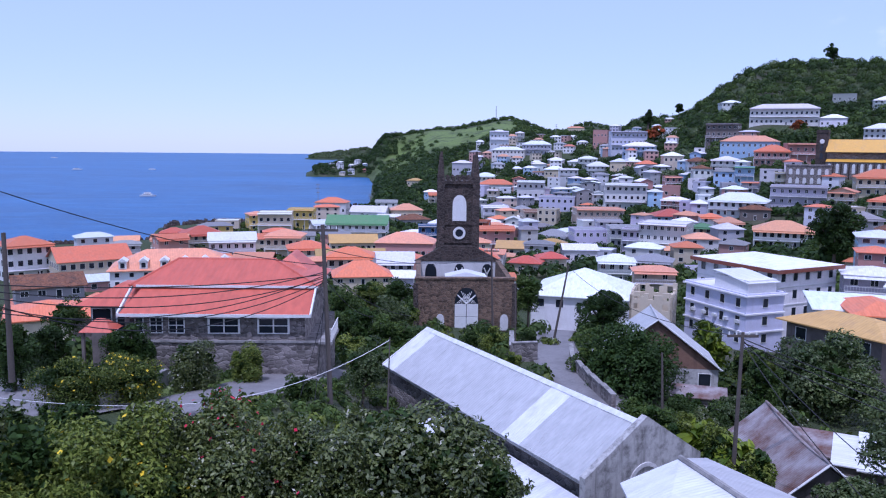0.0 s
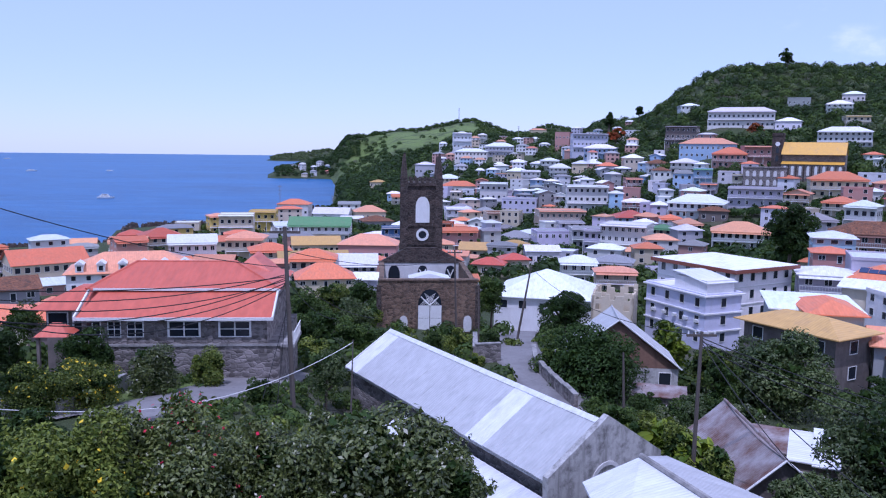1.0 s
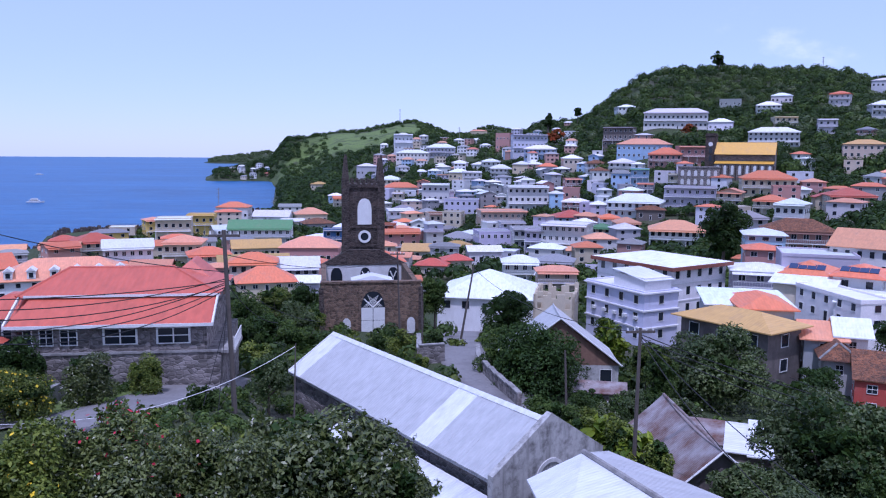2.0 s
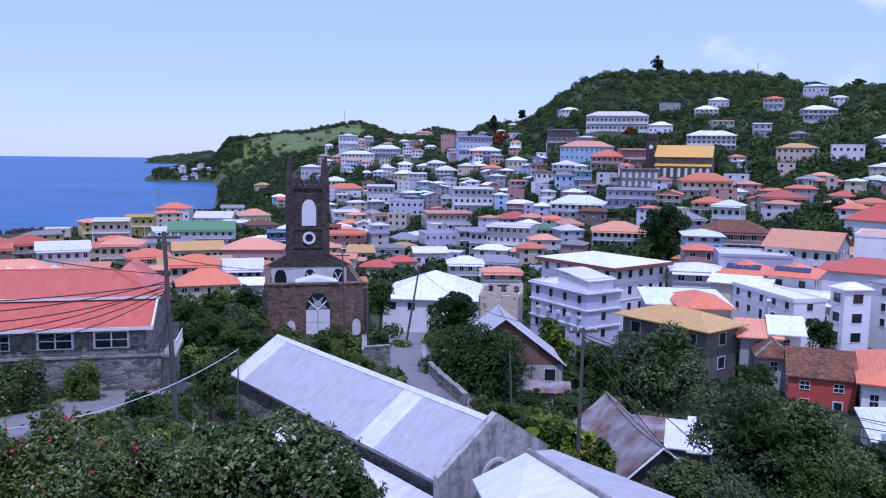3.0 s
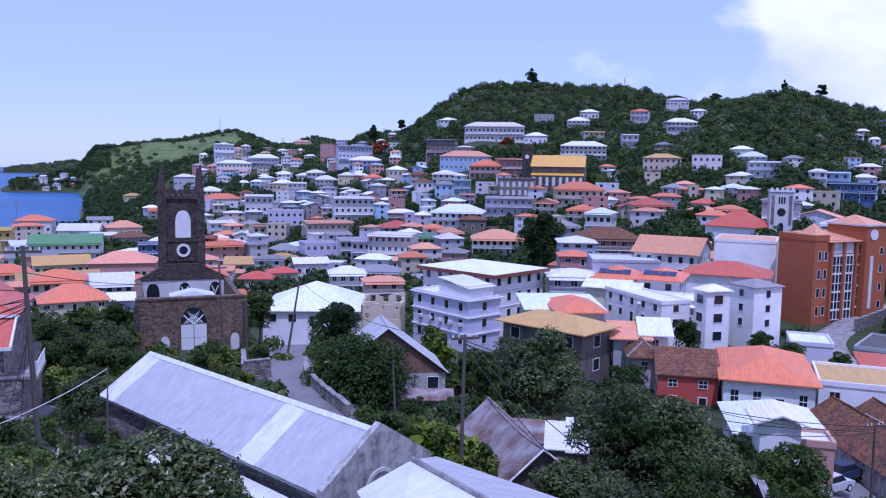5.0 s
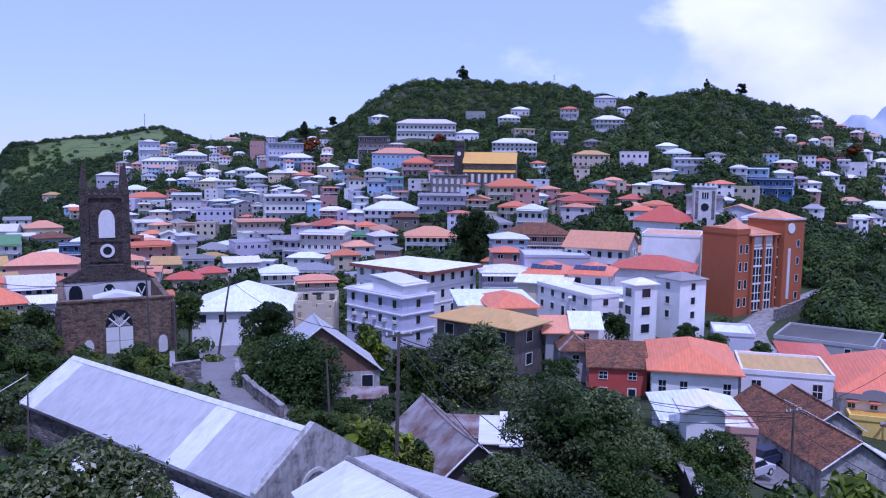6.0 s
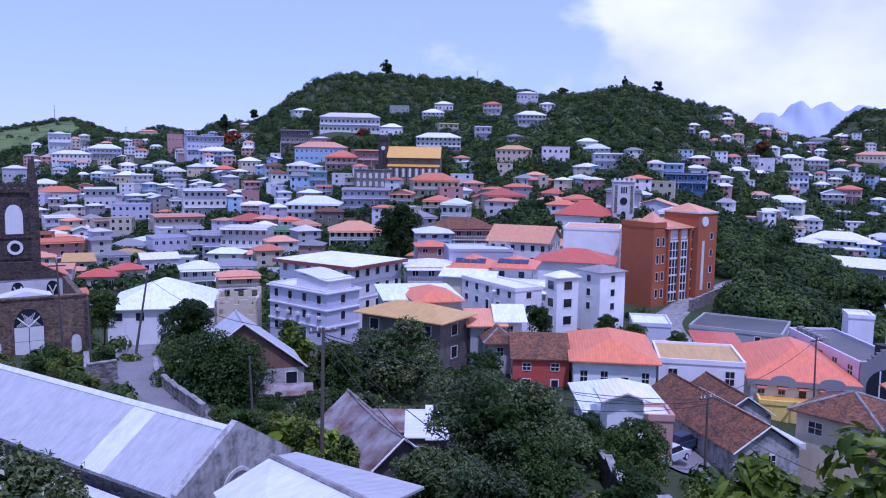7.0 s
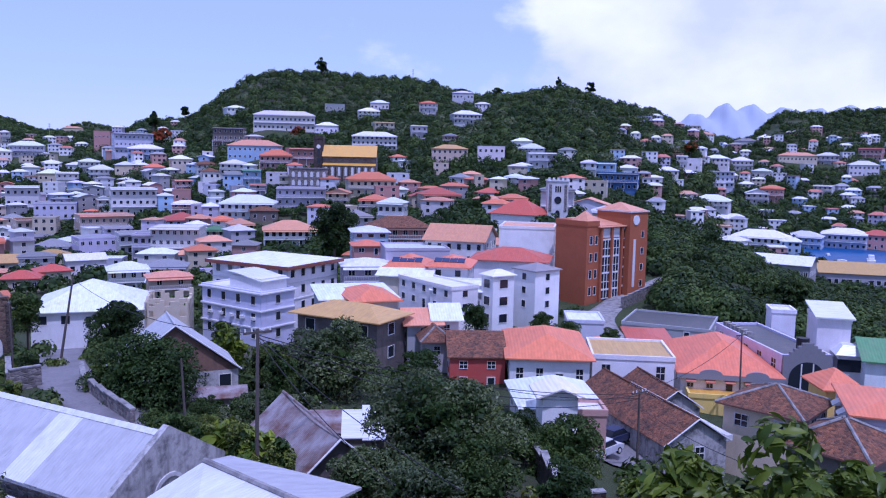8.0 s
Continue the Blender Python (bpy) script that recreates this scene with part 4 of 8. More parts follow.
# ---- the ruined church ----
def ruined_church(at, rot):
    """Roofless nave with a west wall, white far wall, and a square tower with four pinnacles behind."""
    w, length, h = 13.2, 20.0, 7.0
    o = thing("ruined_church", "roofless brown stone church ruin with dark square tower", "church", pose(*at, 0, 0, rot))
    front = Mesh().box(-w / 2, 0, -4, w / 2, 0.9, h)
    front.box(-w / 2 - 0.12, -0.12, h, w / 2 + 0.12, 1.0, h + 0.22)
    part("front_wall", front, M["brown_stone"], o, "rough brown stone wall")
    for s in (-1, 1):
        side = Mesh().box(min(s * w / 2, s * (w / 2 - 0.7)), 0.9, -4, max(s * w / 2, s * (w / 2 - 0.7)), length, h - 0.2)
        part("side_wall", side, M["brown_stone"], o)
        part("buttress", Mesh().solid([(s * w / 2 - 0.3, -0.5, -4), (s * w / 2 + 0.5, -0.5, -4), (s * w / 2 + 0.5, 0.6, -4), (s * w / 2 - 0.3, 0.6, -4)],
                                      [(s * w / 2 - 0.3, -0.1, h - 0.6), (s * w / 2 + 0.3, -0.1, h - 0.6), (s * w / 2 + 0.3, 0.6, h - 0.6), (s * w / 2 - 0.3, 0.6, h - 0.6)]), M["dark_stone"], o)
    far = Mesh().box(-w / 2, length, -4, w / 2, length + 0.8, h - 0.4)
    part("far_wall", far, M["plaster"], o, "stained white plaster wall")
    gable = Mesh().solid([(-w / 2 - 0.3, length - 0.1, h - 0.4), (w / 2 + 0.3, length - 0.1, h - 0.4), (2.4, length - 0.1, h + 2.0), (-2.4, length - 0.1, h + 2.0)][::-1],
                         [(-w / 2 - 0.3, length + 0.9, h - 0.4), (w / 2 + 0.3, length + 0.9, h - 0.4), (2.4, length + 0.9, h + 2.0), (-2.4, length + 0.9, h + 2.0)][::-1])
    part("gable", gable, M["dark_stone"], o, "dark slate-covered gable")
    for x, wd in ((-4.3, 1.8), (0.2, 1.6), (4.6, 1.6)):
        g = part("window", Mesh().solid(*pointed(wd, 2.3, length - 0.06, length + 0.05, x, h - 3.1)), M["glass"], o, "dark pointed opening")
        if x > -4:
            bars = Mesh()
            for s in (-1, 1):
                bars.tube((x, length - 0.1, h - 2.5), (x + s * 0.5, length - 0.1, h - 1.4), 0.1, 0.1, 5)
            bars.tube((x, length - 0.1, h - 3.1), (x, length - 0.1, h - 2.5), 0.1, 0.1, 5)
            part("tracery", bars, M["frame"], g)
    big = part("window", Mesh().solid(*pointed(3.2, 5.7, -0.05, 0.1, 0.2, 0.2)), M["glass"], o, "tall pointed window with white panels")
    for i in range(2):
        for j in range(2):
            part("panel", Mesh().box(-1.35 + i * 1.6, -0.1, 0.25 + j * 1.75, 0.17 + i * 1.6, 0.0, 1.95 + j * 1.75), M["frame"], big)
    lattice = Mesh()
    for s in (-1, 1):
        for i in range(6):
            x0 = 0.2 + s * 0.25 * i
            lattice.tube((x0, -0.09, 3.8), (x0 - s * 0.7, -0.09, 5.4 - 0.18 * i), 0.035, 0.035, 4)
        lattice.tube((0.2, -0.1, 3.7), (0.2 + s * 1.2, -0.1, 4.9), 0.09, 0.09, 5)
    part("tracery", lattice, M["frame"], big)
    for x in (-3.3, 5.3):
        part("window", Mesh().solid(*pointed(1.1, 2.2, -0.05, 0.1, x, 0.1)), M["plaster"], o, "blocked pale niche")
    part("awning", Mesh().solid([(-2.6, 1.2, h + 0.1), (3.0, 1.2, h + 0.1), (3.0, 4.5, h + 0.1), (-2.6, 4.5, h + 0.1)], [(0.0, 1.3, h + 0.75), (0.4, 1.3, h + 0.75), (0.4, 4.4, h + 0.75), (0.0, 4.4, h + 0.75)]), M["sheet_new"], o, "white sheet awning")
    # tower
    a, y0, top = 3.0, length + 0.9, 19.2
    tw = Mesh().box(-a, y0, -4, a, y0 + 2 * a, top)
    for z in (9.4, 12.3):
        tw.box(-a - 0.15, y0 - 0.15, z, a + 0.15, y0 + 2 * a + 0.15, z + 0.3)
    tw.box(-a - 0.25, y0 - 0.25, top - 0.5, a + 0.25, y0 + 2 * a + 0.25, top - 0.1)
    tower = part("tower", tw, M["dark_stone"], o, "dark weathered square stone tower")
    for s in (-1, 1):
        for e in (0, 1):
            cx, cy = s * (a - 0.25), y0 + 0.25 + e * (2 * a - 0.5)
            part("corner_buttress", Mesh().box(cx - 0.55, cy - 0.55, -3, cx + 0.55, cy + 0.55, top + 0.6), M["dark_stone"], tower)
            part("pinnacle", Mesh().solid([(cx - 0.5, cy - 0.5, top + 0.6), (cx + 0.5, cy - 0.5, top + 0.6), (cx + 0.5, cy + 0.5, top + 0.6), (cx - 0.5, cy + 0.5, top + 0.6)],
                                          [(cx - 0.16, cy - 0.16, top + 4.6 - e * 0.5), (cx + 0.16, cy - 0.16, top + 4.6 - e * 0.5), (cx + 0.16, cy + 0.16, top + 4.6 - e * 0.5), (cx - 0.16, cy + 0.16, top + 4.6 - e * 0.5)]), M["dark_stone"], tower)
    for i in range(5):
        x0 = -1.9 + i * 0.85
        part("merlon", Mesh().box(x0, y0, top - 0.05, x0 + 0.5, y0 + 0.45, top + 0.75), M["dark_stone"], tower)
        part("merlon", Mesh().box(x0, y0 + 2 * a - 0.45, top - 0.05, x0 + 0.5, y0 + 2 * a, top + 0.75), M["dark_stone"], tower)
    w1 = part("belfry_window", Mesh().solid(*pointed(2.2, 4.1, y0 - 0.08, y0 + 0.1, 0.15, 12.9)), M["frame"], tower, "white boarded pointed window")
    ring = Mesh()
    for i in range(24):
        b0, b1 = i * math.tau / 24, (i + 1) * math.tau / 24
        ring.solid([(0.15 + r * math.cos(b), y0 + 0.02, 11.0 + r * math.sin(b)) for r, b in ((0.62, b0), (1.0, b0), (1.0, b1), (0.62, b1))],
                   [(0.15 + r * math.cos(b), y0 - 0.2, 11.0 + r * math.sin(b)) for r, b in ((0.62, b0), (1.0, b0), (1.0, b1), (0.62, b1))])
    part("clock_ring", ring, M["frame"], tower, "white round clock surround")
    part("clock_face", Mesh().tube((0.15, y0 + 0.02, 11.0), (0.15, y0 - 0.1, 11.0), 0.62, 0.62, 24), M["glass"], tower, "dark empty clock opening")
    return o


ruined_church((3.00, 104.96, 20.65), 1.7)


# ---- the long metal shed and its neighbours ----
def roof_sheet(points, thick=0.12):
    """A closed slab under a four-cornered roof plane."""
    low = [(p[0], p[1], p[2] - thick) for p in points]
    return Mesh().solid(low, points)


def metal_shed(near, far, eave, drop):
    """Gabled shed: ridge from near to far; left eaves point fixes the half width. Built in its own frame, x across, y along the ridge."""
    near, far, eave = Vector(near), Vector(far), Vector(eave)
    along = (far - near)
    along.z = 0
    length = along.length
    rot = math.degrees(math.atan2(along.y, along.x)) - 90
    m = pose(near.x, near.y, near.z, 0, 0, rot)
    e = m.inverted() @ eave
    a, dz = abs(e.x) * 0.93, e.z
    o = thing("metal_shed", "long shed with pale corrugated metal roof and stone gable", "shed", m)
    n = 26
    for s in (-1, 1):
        holder = part("roof_side", roof_sheet([(s * 0.02, 0.3, -0.16), (s * a, 0.3, dz - 0.16), (s * a, length, dz - 0.16), (s * 0.02, length, -0.16)][::s]), M["sheet"], o)
        for i in range(n):
            y0, y1 = 0.35 + i * (length - 0.35) / n, 0.35 + (i + 1) * (length - 0.35) / n
            lift = 0.012 * (i % 2)
            pts = [(s * 0.02, y0, lift), (s * (a + 0.1), y0, dz - 0.04 + lift), (s * (a + 0.1), y1 + 0.06, dz - 0.04 + lift), (s * 0.02, y1 + 0.06, lift)]
            fresh = s < 0 and (i in (6, 7) or i >= n - 2)
            part("sheet", roof_sheet(pts[::s], 0.03), M["sheet_new"] if fresh else M["sheet"], holder)
    part("ridge_cap", Mesh().solid([(-0.25, 0.3, -0.1), (0.25, 0.3, -0.1), (0.25, length, -0.1), (-0.25, length, -0.1)], [(-0.02, 0.3, 0.09), (0.02, 0.3, 0.09), (0.02, length, 0.09), (-0.02, length, 0.09)]), M["sheet_new"], o)
    b = a - 0.3
    for s in (-1, 1):
        part("side_wall", Mesh().box(min(s * b, s * (b - 0.35)), 0.4, -drop, max(s * b, s * (b - 0.35)), length - 0.2, dz - 0.2), M["stone_wall"], o)
    end = Mesh().solid([(-a - 0.2, 0, -drop), (a + 0.2, 0, -drop), (a + 0.2, 0, dz + 0.25), (0.0, 0, 0.42), (-a - 0.2, 0, dz + 0.25)], [(-a - 0.2, 0.38, -drop), (a + 0.2, 0.38, -drop), (a + 0.2, 0.38, dz + 0.25), (0.0, 0.38, 0.42), (-a - 0.2, 0.38, dz + 0.25)])
    part("gable_wall", end, M["stucco"], o, "stained grey rendered gable parapet")
    ring = Mesh()
    for i in range(10):
        b0, b1 = math.pi * i / 10, math.pi * (i + 1) / 10
        ring.solid([(r * math.cos(q), -0.06, dz - 0.6 + r * math.sin(q)) for r, q in ((0.8, b0), (1.0, b0), (1.0, b1), (0.8, b1))], [(r * math.cos(q), 0.02, dz - 0.6 + r * math.sin(q)) for r, q in ((0.8, b0), (1.0, b0), (1.0, b1), (0.8, b1))])
    part("arch_moulding", ring, M["plaster"], o, "flaking arched moulding")
    back = Mesh().solid([(-b, length - 0.4, -drop), (b, length - 0.4, -drop), (b, length - 0.4, dz - 0.2), (0, length - 0.4, -0.25), (-b, length - 0.4, dz - 0.2)], [(-b, length - 0.1, -drop), (b, length - 0.1, -drop), (b, length - 0.1, dz - 0.2), (0, length - 0.1, -0.25), (-b, length - 0.1, dz - 0.2)])
    part("back_wall", back, M["stone_wall"], o)
    for s in (-1, 1):
        part("bargeboard", Mesh().solid([(0, length, -0.2), (s * (a + 0.12), length, dz - 0.24), (s * (a + 0.12), length + 0.1, dz - 0.24), (0, length + 0.1, -0.2)][::s], [(0, length, 0.1), (s * (a + 0.12), length, dz + 0.06), (s * (a + 0.12), length + 0.1, dz + 0.06), (0, length + 0.1, 0.1)][::s]), M["frame"], o)
    # lean-to along the lower side
    lean = thing("lean_to", "low white sheet lean-to beside the metal shed", "shed", m)
    part("roof", roof_sheet([(-a - 0.05, 0.2, dz - 0.9), (-a - 3.2, 0.2, dz - 1.8), (-a - 3.2, length * 0.62, dz - 1.8), (-a - 0.05, length * 0.62, dz - 0.9)][::-1], 0.1), M["sheet_new"], lean)
    part("wall", Mesh().box(-a - 3.0, 0.4, -drop, -a - 0.1, length * 0.6, dz - 1.85), M["stone_wall"], lean)
    return o


metal_shed((9.82, 36.71, 32.01), (-1.04, 56.73, 32.01), (6.70, 34.69, 29.76), 7.5)


def low_shed():
    """Low hipped shed in front of the gable, of pale ribbed sheet with a dark ridge cap."""
    r0, r1 = Vector((10.40, 33.28, 31.74)), Vector((12.48, 26.35, 31.74))
    q0, q1 = Vector((11.88, 34.24, 31.39)), Vector((16.15, 29.59, 30.64))
    l0, l1 = Vector((7.86, 33.38, 30.54)), Vector((7.78, 27.03, 30.54))
    o = thing("low_shed", "low shed with pale ribbed metal roof and dark ridge", "shed", pose(r0.x, r0.y, r0.z))
    mv = lambda *ps: [tuple(p - r0) for p in ps]
    part("roof_side", roof_sheet(mv(r0, r1, q1, q0)), M["sheet"], o)
    part("roof_side", roof_sheet(mv(r0, l0, l1, r1)), M["sheet_new"], o)
    cap = Mesh().tube((0, 0, 0.02), r1 - r0 + Vector((0, 0, 0.02)), 0.14, 0.14, 6)
    part("ridge_cap", cap, M["concrete"], o)
    low = [(p.x - r0.x, p.y - r0.y, -8) for p in (q1, q0, l0, l1)]
    up = [(p.x - r0.x, p.y - r0.y, min(p.z - r0.z, -0.9) - 0.25) for p in (q1, q0, l0, l1)]
    ctr = Vector((sum(p[0] for p in low) / 4, sum(p[1] for p in low) / 4, 0))
    shrink = lambda ps: [(ctr.x + (p[0] - ctr.x) * 0.9, ctr.y + (p[1] - ctr.y) * 0.9, p[2]) for p in ps]
    part("wall", Mesh().solid(shrink(low), shrink(up)), M["stone_wall"], o)
    return o


low_shed()


# ---- the red-roofed house ----
def red_house():
    a, b = Vector((-22.32, 54.62, 33.46)), Vector((-9.34, 54.94, 33.46))
    ex = (b - a)
    w = ex.length
    rot = math.degrees(math.atan2(ex.y, ex.x))
    mid = (a + b) / 2
    m = pose(mid.x, mid.y, mid.z, 0, 0, rot)
    o = thing("red_roofed_house", "grey stone house with two-tier bright red roof", "house", m)
    hw, dep = w / 2, 11.0
    # lower skirt then the hipped upper roof
    y1, z1 = 2.6, 1.3
    part("lower_roof", roof_sheet([(-hw - 0.1, -0.5, -0.1), (hw + 0.1, -0.5, -0.1), (hw + 0.1, y1, z1), (-hw + 0.6, y1, z1)]), M["red_sheet"], o, "bright red sheet roof")
    up = Mesh()
    ring = [(-hw - 0.3, y1 - 0.25, z1 + 0.12), (hw + 0.35, y1 - 0.25, z1 + 0.12), (hw + 0.35, dep, z1 + 0.12), (-hw - 0.3, dep, z1 + 0.12)]
    zt, ym = z1 + 1.5, (y1 + dep) / 2
    r0, r1 = (-hw + 2.0, ym, zt), (hw - 3.6, ym, zt)
    up.poly([ring[0], ring[1], r1, r0]), up.poly([ring[1], ring[2], r1]), up.poly([ring[2], ring[3], r0, r1]), up.poly([ring[3], ring[0], r0]), up.poly(ring[::-1])
    part("upper_roof", up, M["red_sheet"], o, "bright red hipped roof")
    part("fascia", Mesh().box(-hw + 0.2, y1 - 0.33, z1 + 0.0, hw + 0.35, y1 - 0.26, z1 + 0.17), M["frame"], o, "white fascia board")
    part("fascia", Mesh().box(-hw - 0.15, -0.6, -0.27, hw + 0.15, -0.52, -0.06), M["frame"], o, "white fascia board")
    for s in (-1, 1):
        part("bargeboard", Mesh().solid([(s * (hw + 0.1), -0.55, -0.28), (s * (hw + 0.22), -0.55, -0.28), (s * (hw + 0.22), y1, z1 - 0.1), (s * (hw + 0.1), y1, z1 - 0.1)][::s], [(s * (hw + 0.1), -0.55, 0.0), (s * (hw + 0.22), -0.55, 0.0), (s * (hw + 0.22), y1, z1 + 0.15), (s * (hw + 0.1), y1, z1 + 0.15)][::s]), M["frame"], o)
        part("hip_ridge", Mesh().tube(ring[1] if s > 0 else ring[0], r1 if s > 0 else r0, 0.1, 0.1, 6), M["red_sheet"], o)
    part("ridge_cap", Mesh().tube(r0, r1, 0.1, 0.1, 6), M["red_sheet"], o)
    part("rear_gable_roof", Mesh().solid([(hw - 4.6, ym, zt - 1.4), (hw - 0.4, ym, zt - 1.4), (hw - 0.4, ym + 4, zt - 1.4), (hw - 4.6, ym + 4, zt - 1.4)], [(hw - 2.6, ym + 1, zt + 0.25), (hw - 2.4, ym + 1, zt + 0.25), (hw - 2.4, ym + 4, zt + 0.25), (hw - 2.6, ym + 4, zt + 0.25)]), M["red_sheet"], o)
    part("wall", Mesh().box(-hw + 0.4, 0, -2.1, hw - 0.3, dep - 0.5, -0.05).box(-hw + 0.6, 2.9, -0.05, hw - 0.5, dep - 0.6, z1), M["stone_wall"], o, "grey stone wall")
    base = Mesh().box(-hw + 0.3, -0.12, -7.0, hw + 0.6, dep - 0.4, -2.1)
    part("plinth", base, M["stone_wall"], o, "rough dark stone basement")
    part("string_course", Mesh().box(-hw + 0.25, -0.2, -2.16, hw + 0.65, -0.1, -2.0), M["concrete"], o)
    for px, pw in ((-5.6, 1.15), (-4.15, 0.9), (-2.75, 1.15), (0.55, 2.25), (4.0, 2.25)):
        part("window", SASH, None, o, "dark glazed window with white frame", None, pose(px, 0, -1.55) @ Matrix.Diagonal((pw, 1, 1.15, 1)))
    for s in (-hw + 0.35, -3.45, -1.6, 2.3, hw - 0.6):
        part("pilaster", Mesh().box(s - 0.16, -0.08, -2.05, s + 0.16, 0.05, -0.2), M["stone_wall"], o)
    part("balcony", Mesh().box(hw - 0.3, 0.2, -2.35, hw + 1.6, 4.5, -2.15), M["concrete"], o)
    rail = Mesh().box(hw + 1.5, 0.25, -1.35, hw + 1.56, 4.4, -1.29)
    for i in range(9):
        rail.box(hw + 1.5, 0.25 + i * 0.5, -2.15, hw + 1.55, 0.3 + i * 0.5, -1.3)
    part("railing", rail, M["frame"], o)
    # side wing at the left end with its own small roofs
    part("wing", Mesh().box(-hw - 3.0, 2.0, -7.0, -hw + 0.4, 7.0, 0.1), M["old_wood"], o, "dark shaded side wing")
    part("wing_roof", Mesh().solid([(-hw - 3.9, 1.2, 0.1), (-hw + 0.5, 1.2, 0.1), (-hw + 0.5, 7.4, 0.1), (-hw - 3.9, 7.4, 0.1)], [(-hw - 1.4, 4.0, 1.35), (-hw + 0.5, 4.0, 1.35), (-hw + 0.5, 5.0, 1.35), (-hw - 1.4, 5.0, 1.35)]), M["red_sheet"], o)
    part("window", DARK_WINDOW, None, o, "dark recessed window", None, pose(-hw - 2.2, 2.0, -1.7) @ Matrix.Diagonal((1.3, 1, 1.5, 1)))
    part("door", DOOR, None, o, "", None, pose(-hw - 0.7, 2.0, -2.4) @ Matrix.Diagonal((1.0, 1, 2.3, 1)))
    px, py, pz = -hw - 1.0, -1.2, -1.0
    part("porch_roof", Mesh().solid([(px - 1.1, py - 1.1, pz), (px + 1.1, py - 1.1, pz), (px + 1.1, py + 1.1, pz), (px - 1.1, py + 1.1, pz)], [(px - 0.3, py - 0.05, pz + 0.75), (px + 0.3, py - 0.05, pz + 0.75), (px + 0.3, py + 0.05, pz + 0.75), (px - 0.3, py + 0.05, pz + 0.75)]), M["red_sheet"], o, "small red porch roof")
    for sx in (-0.9, 0.9):
        part("porch_post", Mesh().box(px + sx - 0.1, py - 0.9, -6.0, px + sx + 0.1, py - 0.7, pz), M["old_wood"], o)
    return o


red_house()


# ---- office block, arched hall, brick block ----
def office(x, y, z, w, d, h, rot, style, n, rise, **more):
    o = house(x, y, z, w, d, h, rot, style, n, rise, **more)
    for zz, out_ in ((h - 0.15, 0.4), (h * 0.64, 0.22), (h * 0.30, 0.22)):
        part("cornice", Mesh().box(-w / 2 - out_, -d / 2 - out_, zz, w / 2 + out_, d / 2 + out_, zz + 0.22), M["wall"], o, "", COL["W"])
    pent = part("penthouse", Mesh().box(-w * 0.1, -d / 2 + 1, h + 0.05, w * 0.42, d / 2 - 0.5, h + 2.0), M["wall"], o, "", COL["W"])
    curve = Mesh()
    for i in range(8):
        f0, f1 = i / 8, (i + 1) / 8
        za, zb = h + 2.0 + 0.5 * math.cos(f0 * 2.6), h + 2.0 + 0.5 * math.cos(f1 * 2.6)
        x0, x1 = -w * 0.14 + f0 * w * 0.6, -w * 0.14 + f1 * w * 0.6
        curve.solid([(x0, -d / 2 + 0.7, za), (x1, -d / 2 + 0.7, zb), (x1, d / 2 - 0.3, zb), (x0, d / 2 - 0.3, za)], [(x0, -d / 2 + 0.7, za + 0.12), (x1, -d / 2 + 0.7, zb + 0.12), (x1, d / 2 - 0.3, zb + 0.12), (x0, d / 2 - 0.3, za + 0.12)])
    part("curved_roof", curve, M["sheet_new"], pent)
    for i in range(5):
        part("air_conditioner", Mesh().box(-w / 2 + 1.8 + i * 2.4, -d / 2 - 0.45, h * 0.5 - 0.2, -w / 2 + 2.5 + i * 2.4, -d / 2 - 0.02, h * 0.5 + 0.25), M["frame"], o)
    return o


def arch_hall(x, y, z, w, d, h, rot, style, n, rise, **more):
    o = house(x, y, z, w, d, h, rot, style, n, rise, **more)
    fx = w / 2
    front = Mesh().box(fx, -d / 2, -4, fx + 0.35, d / 2, h + 0.3)
    for i in range(4):
        front.box(fx, -d * (0.36 - 0.08 * i), h + 0.3 + 0.35 * i, fx + 0.35, d * (0.36 - 0.08 * i), h + 0.65 + 0.35 * i)
    part("front_wall", front, M["wall"], o, "grey stepped front wall", (0.2, 0.2, 0.22))
    arch = Mesh()
    ar = d * 0.37
    pts = [(ar * math.cos(q), h * 0.55 + ar * 0.9 * math.sin(q)) for q in (math.pi * i / 12 for i in range(13))] + [(-ar, -2.5), (ar, -2.5)]
    arch.solid([(fx + 0.3, u, v) for u, v in pts], [(fx + 0.4, u, v) for u, v in pts])
    g = part("arched_window", arch, M["glass"], o, "tall dark arched window")
    for u in (-ar / 3, ar / 3):
        part("mullion", Mesh().box(fx + 0.4, u - 0.07, -2.5, fx + 0.5, u + 0.07, h * 0.55 + ar * 0.82), M["frame"], g)
    for i in range(6):
        part("roof_unit", Mesh().box(-w / 2 + 0.8 + i * 1.3, -d / 2 + 0.6, h + 0.05, -w / 2 + 1.6 + i * 1.3, -d / 2 + 1.4, h + 0.7), M["concrete"], o)
    part("water_tank", Mesh().tube((fx - 3, d * 0.2, h), (fx - 3, d * 0.2, h + 1.6), 0.75, 0.75, 14), M["cable"], o, "black plastic water tank")
    return o


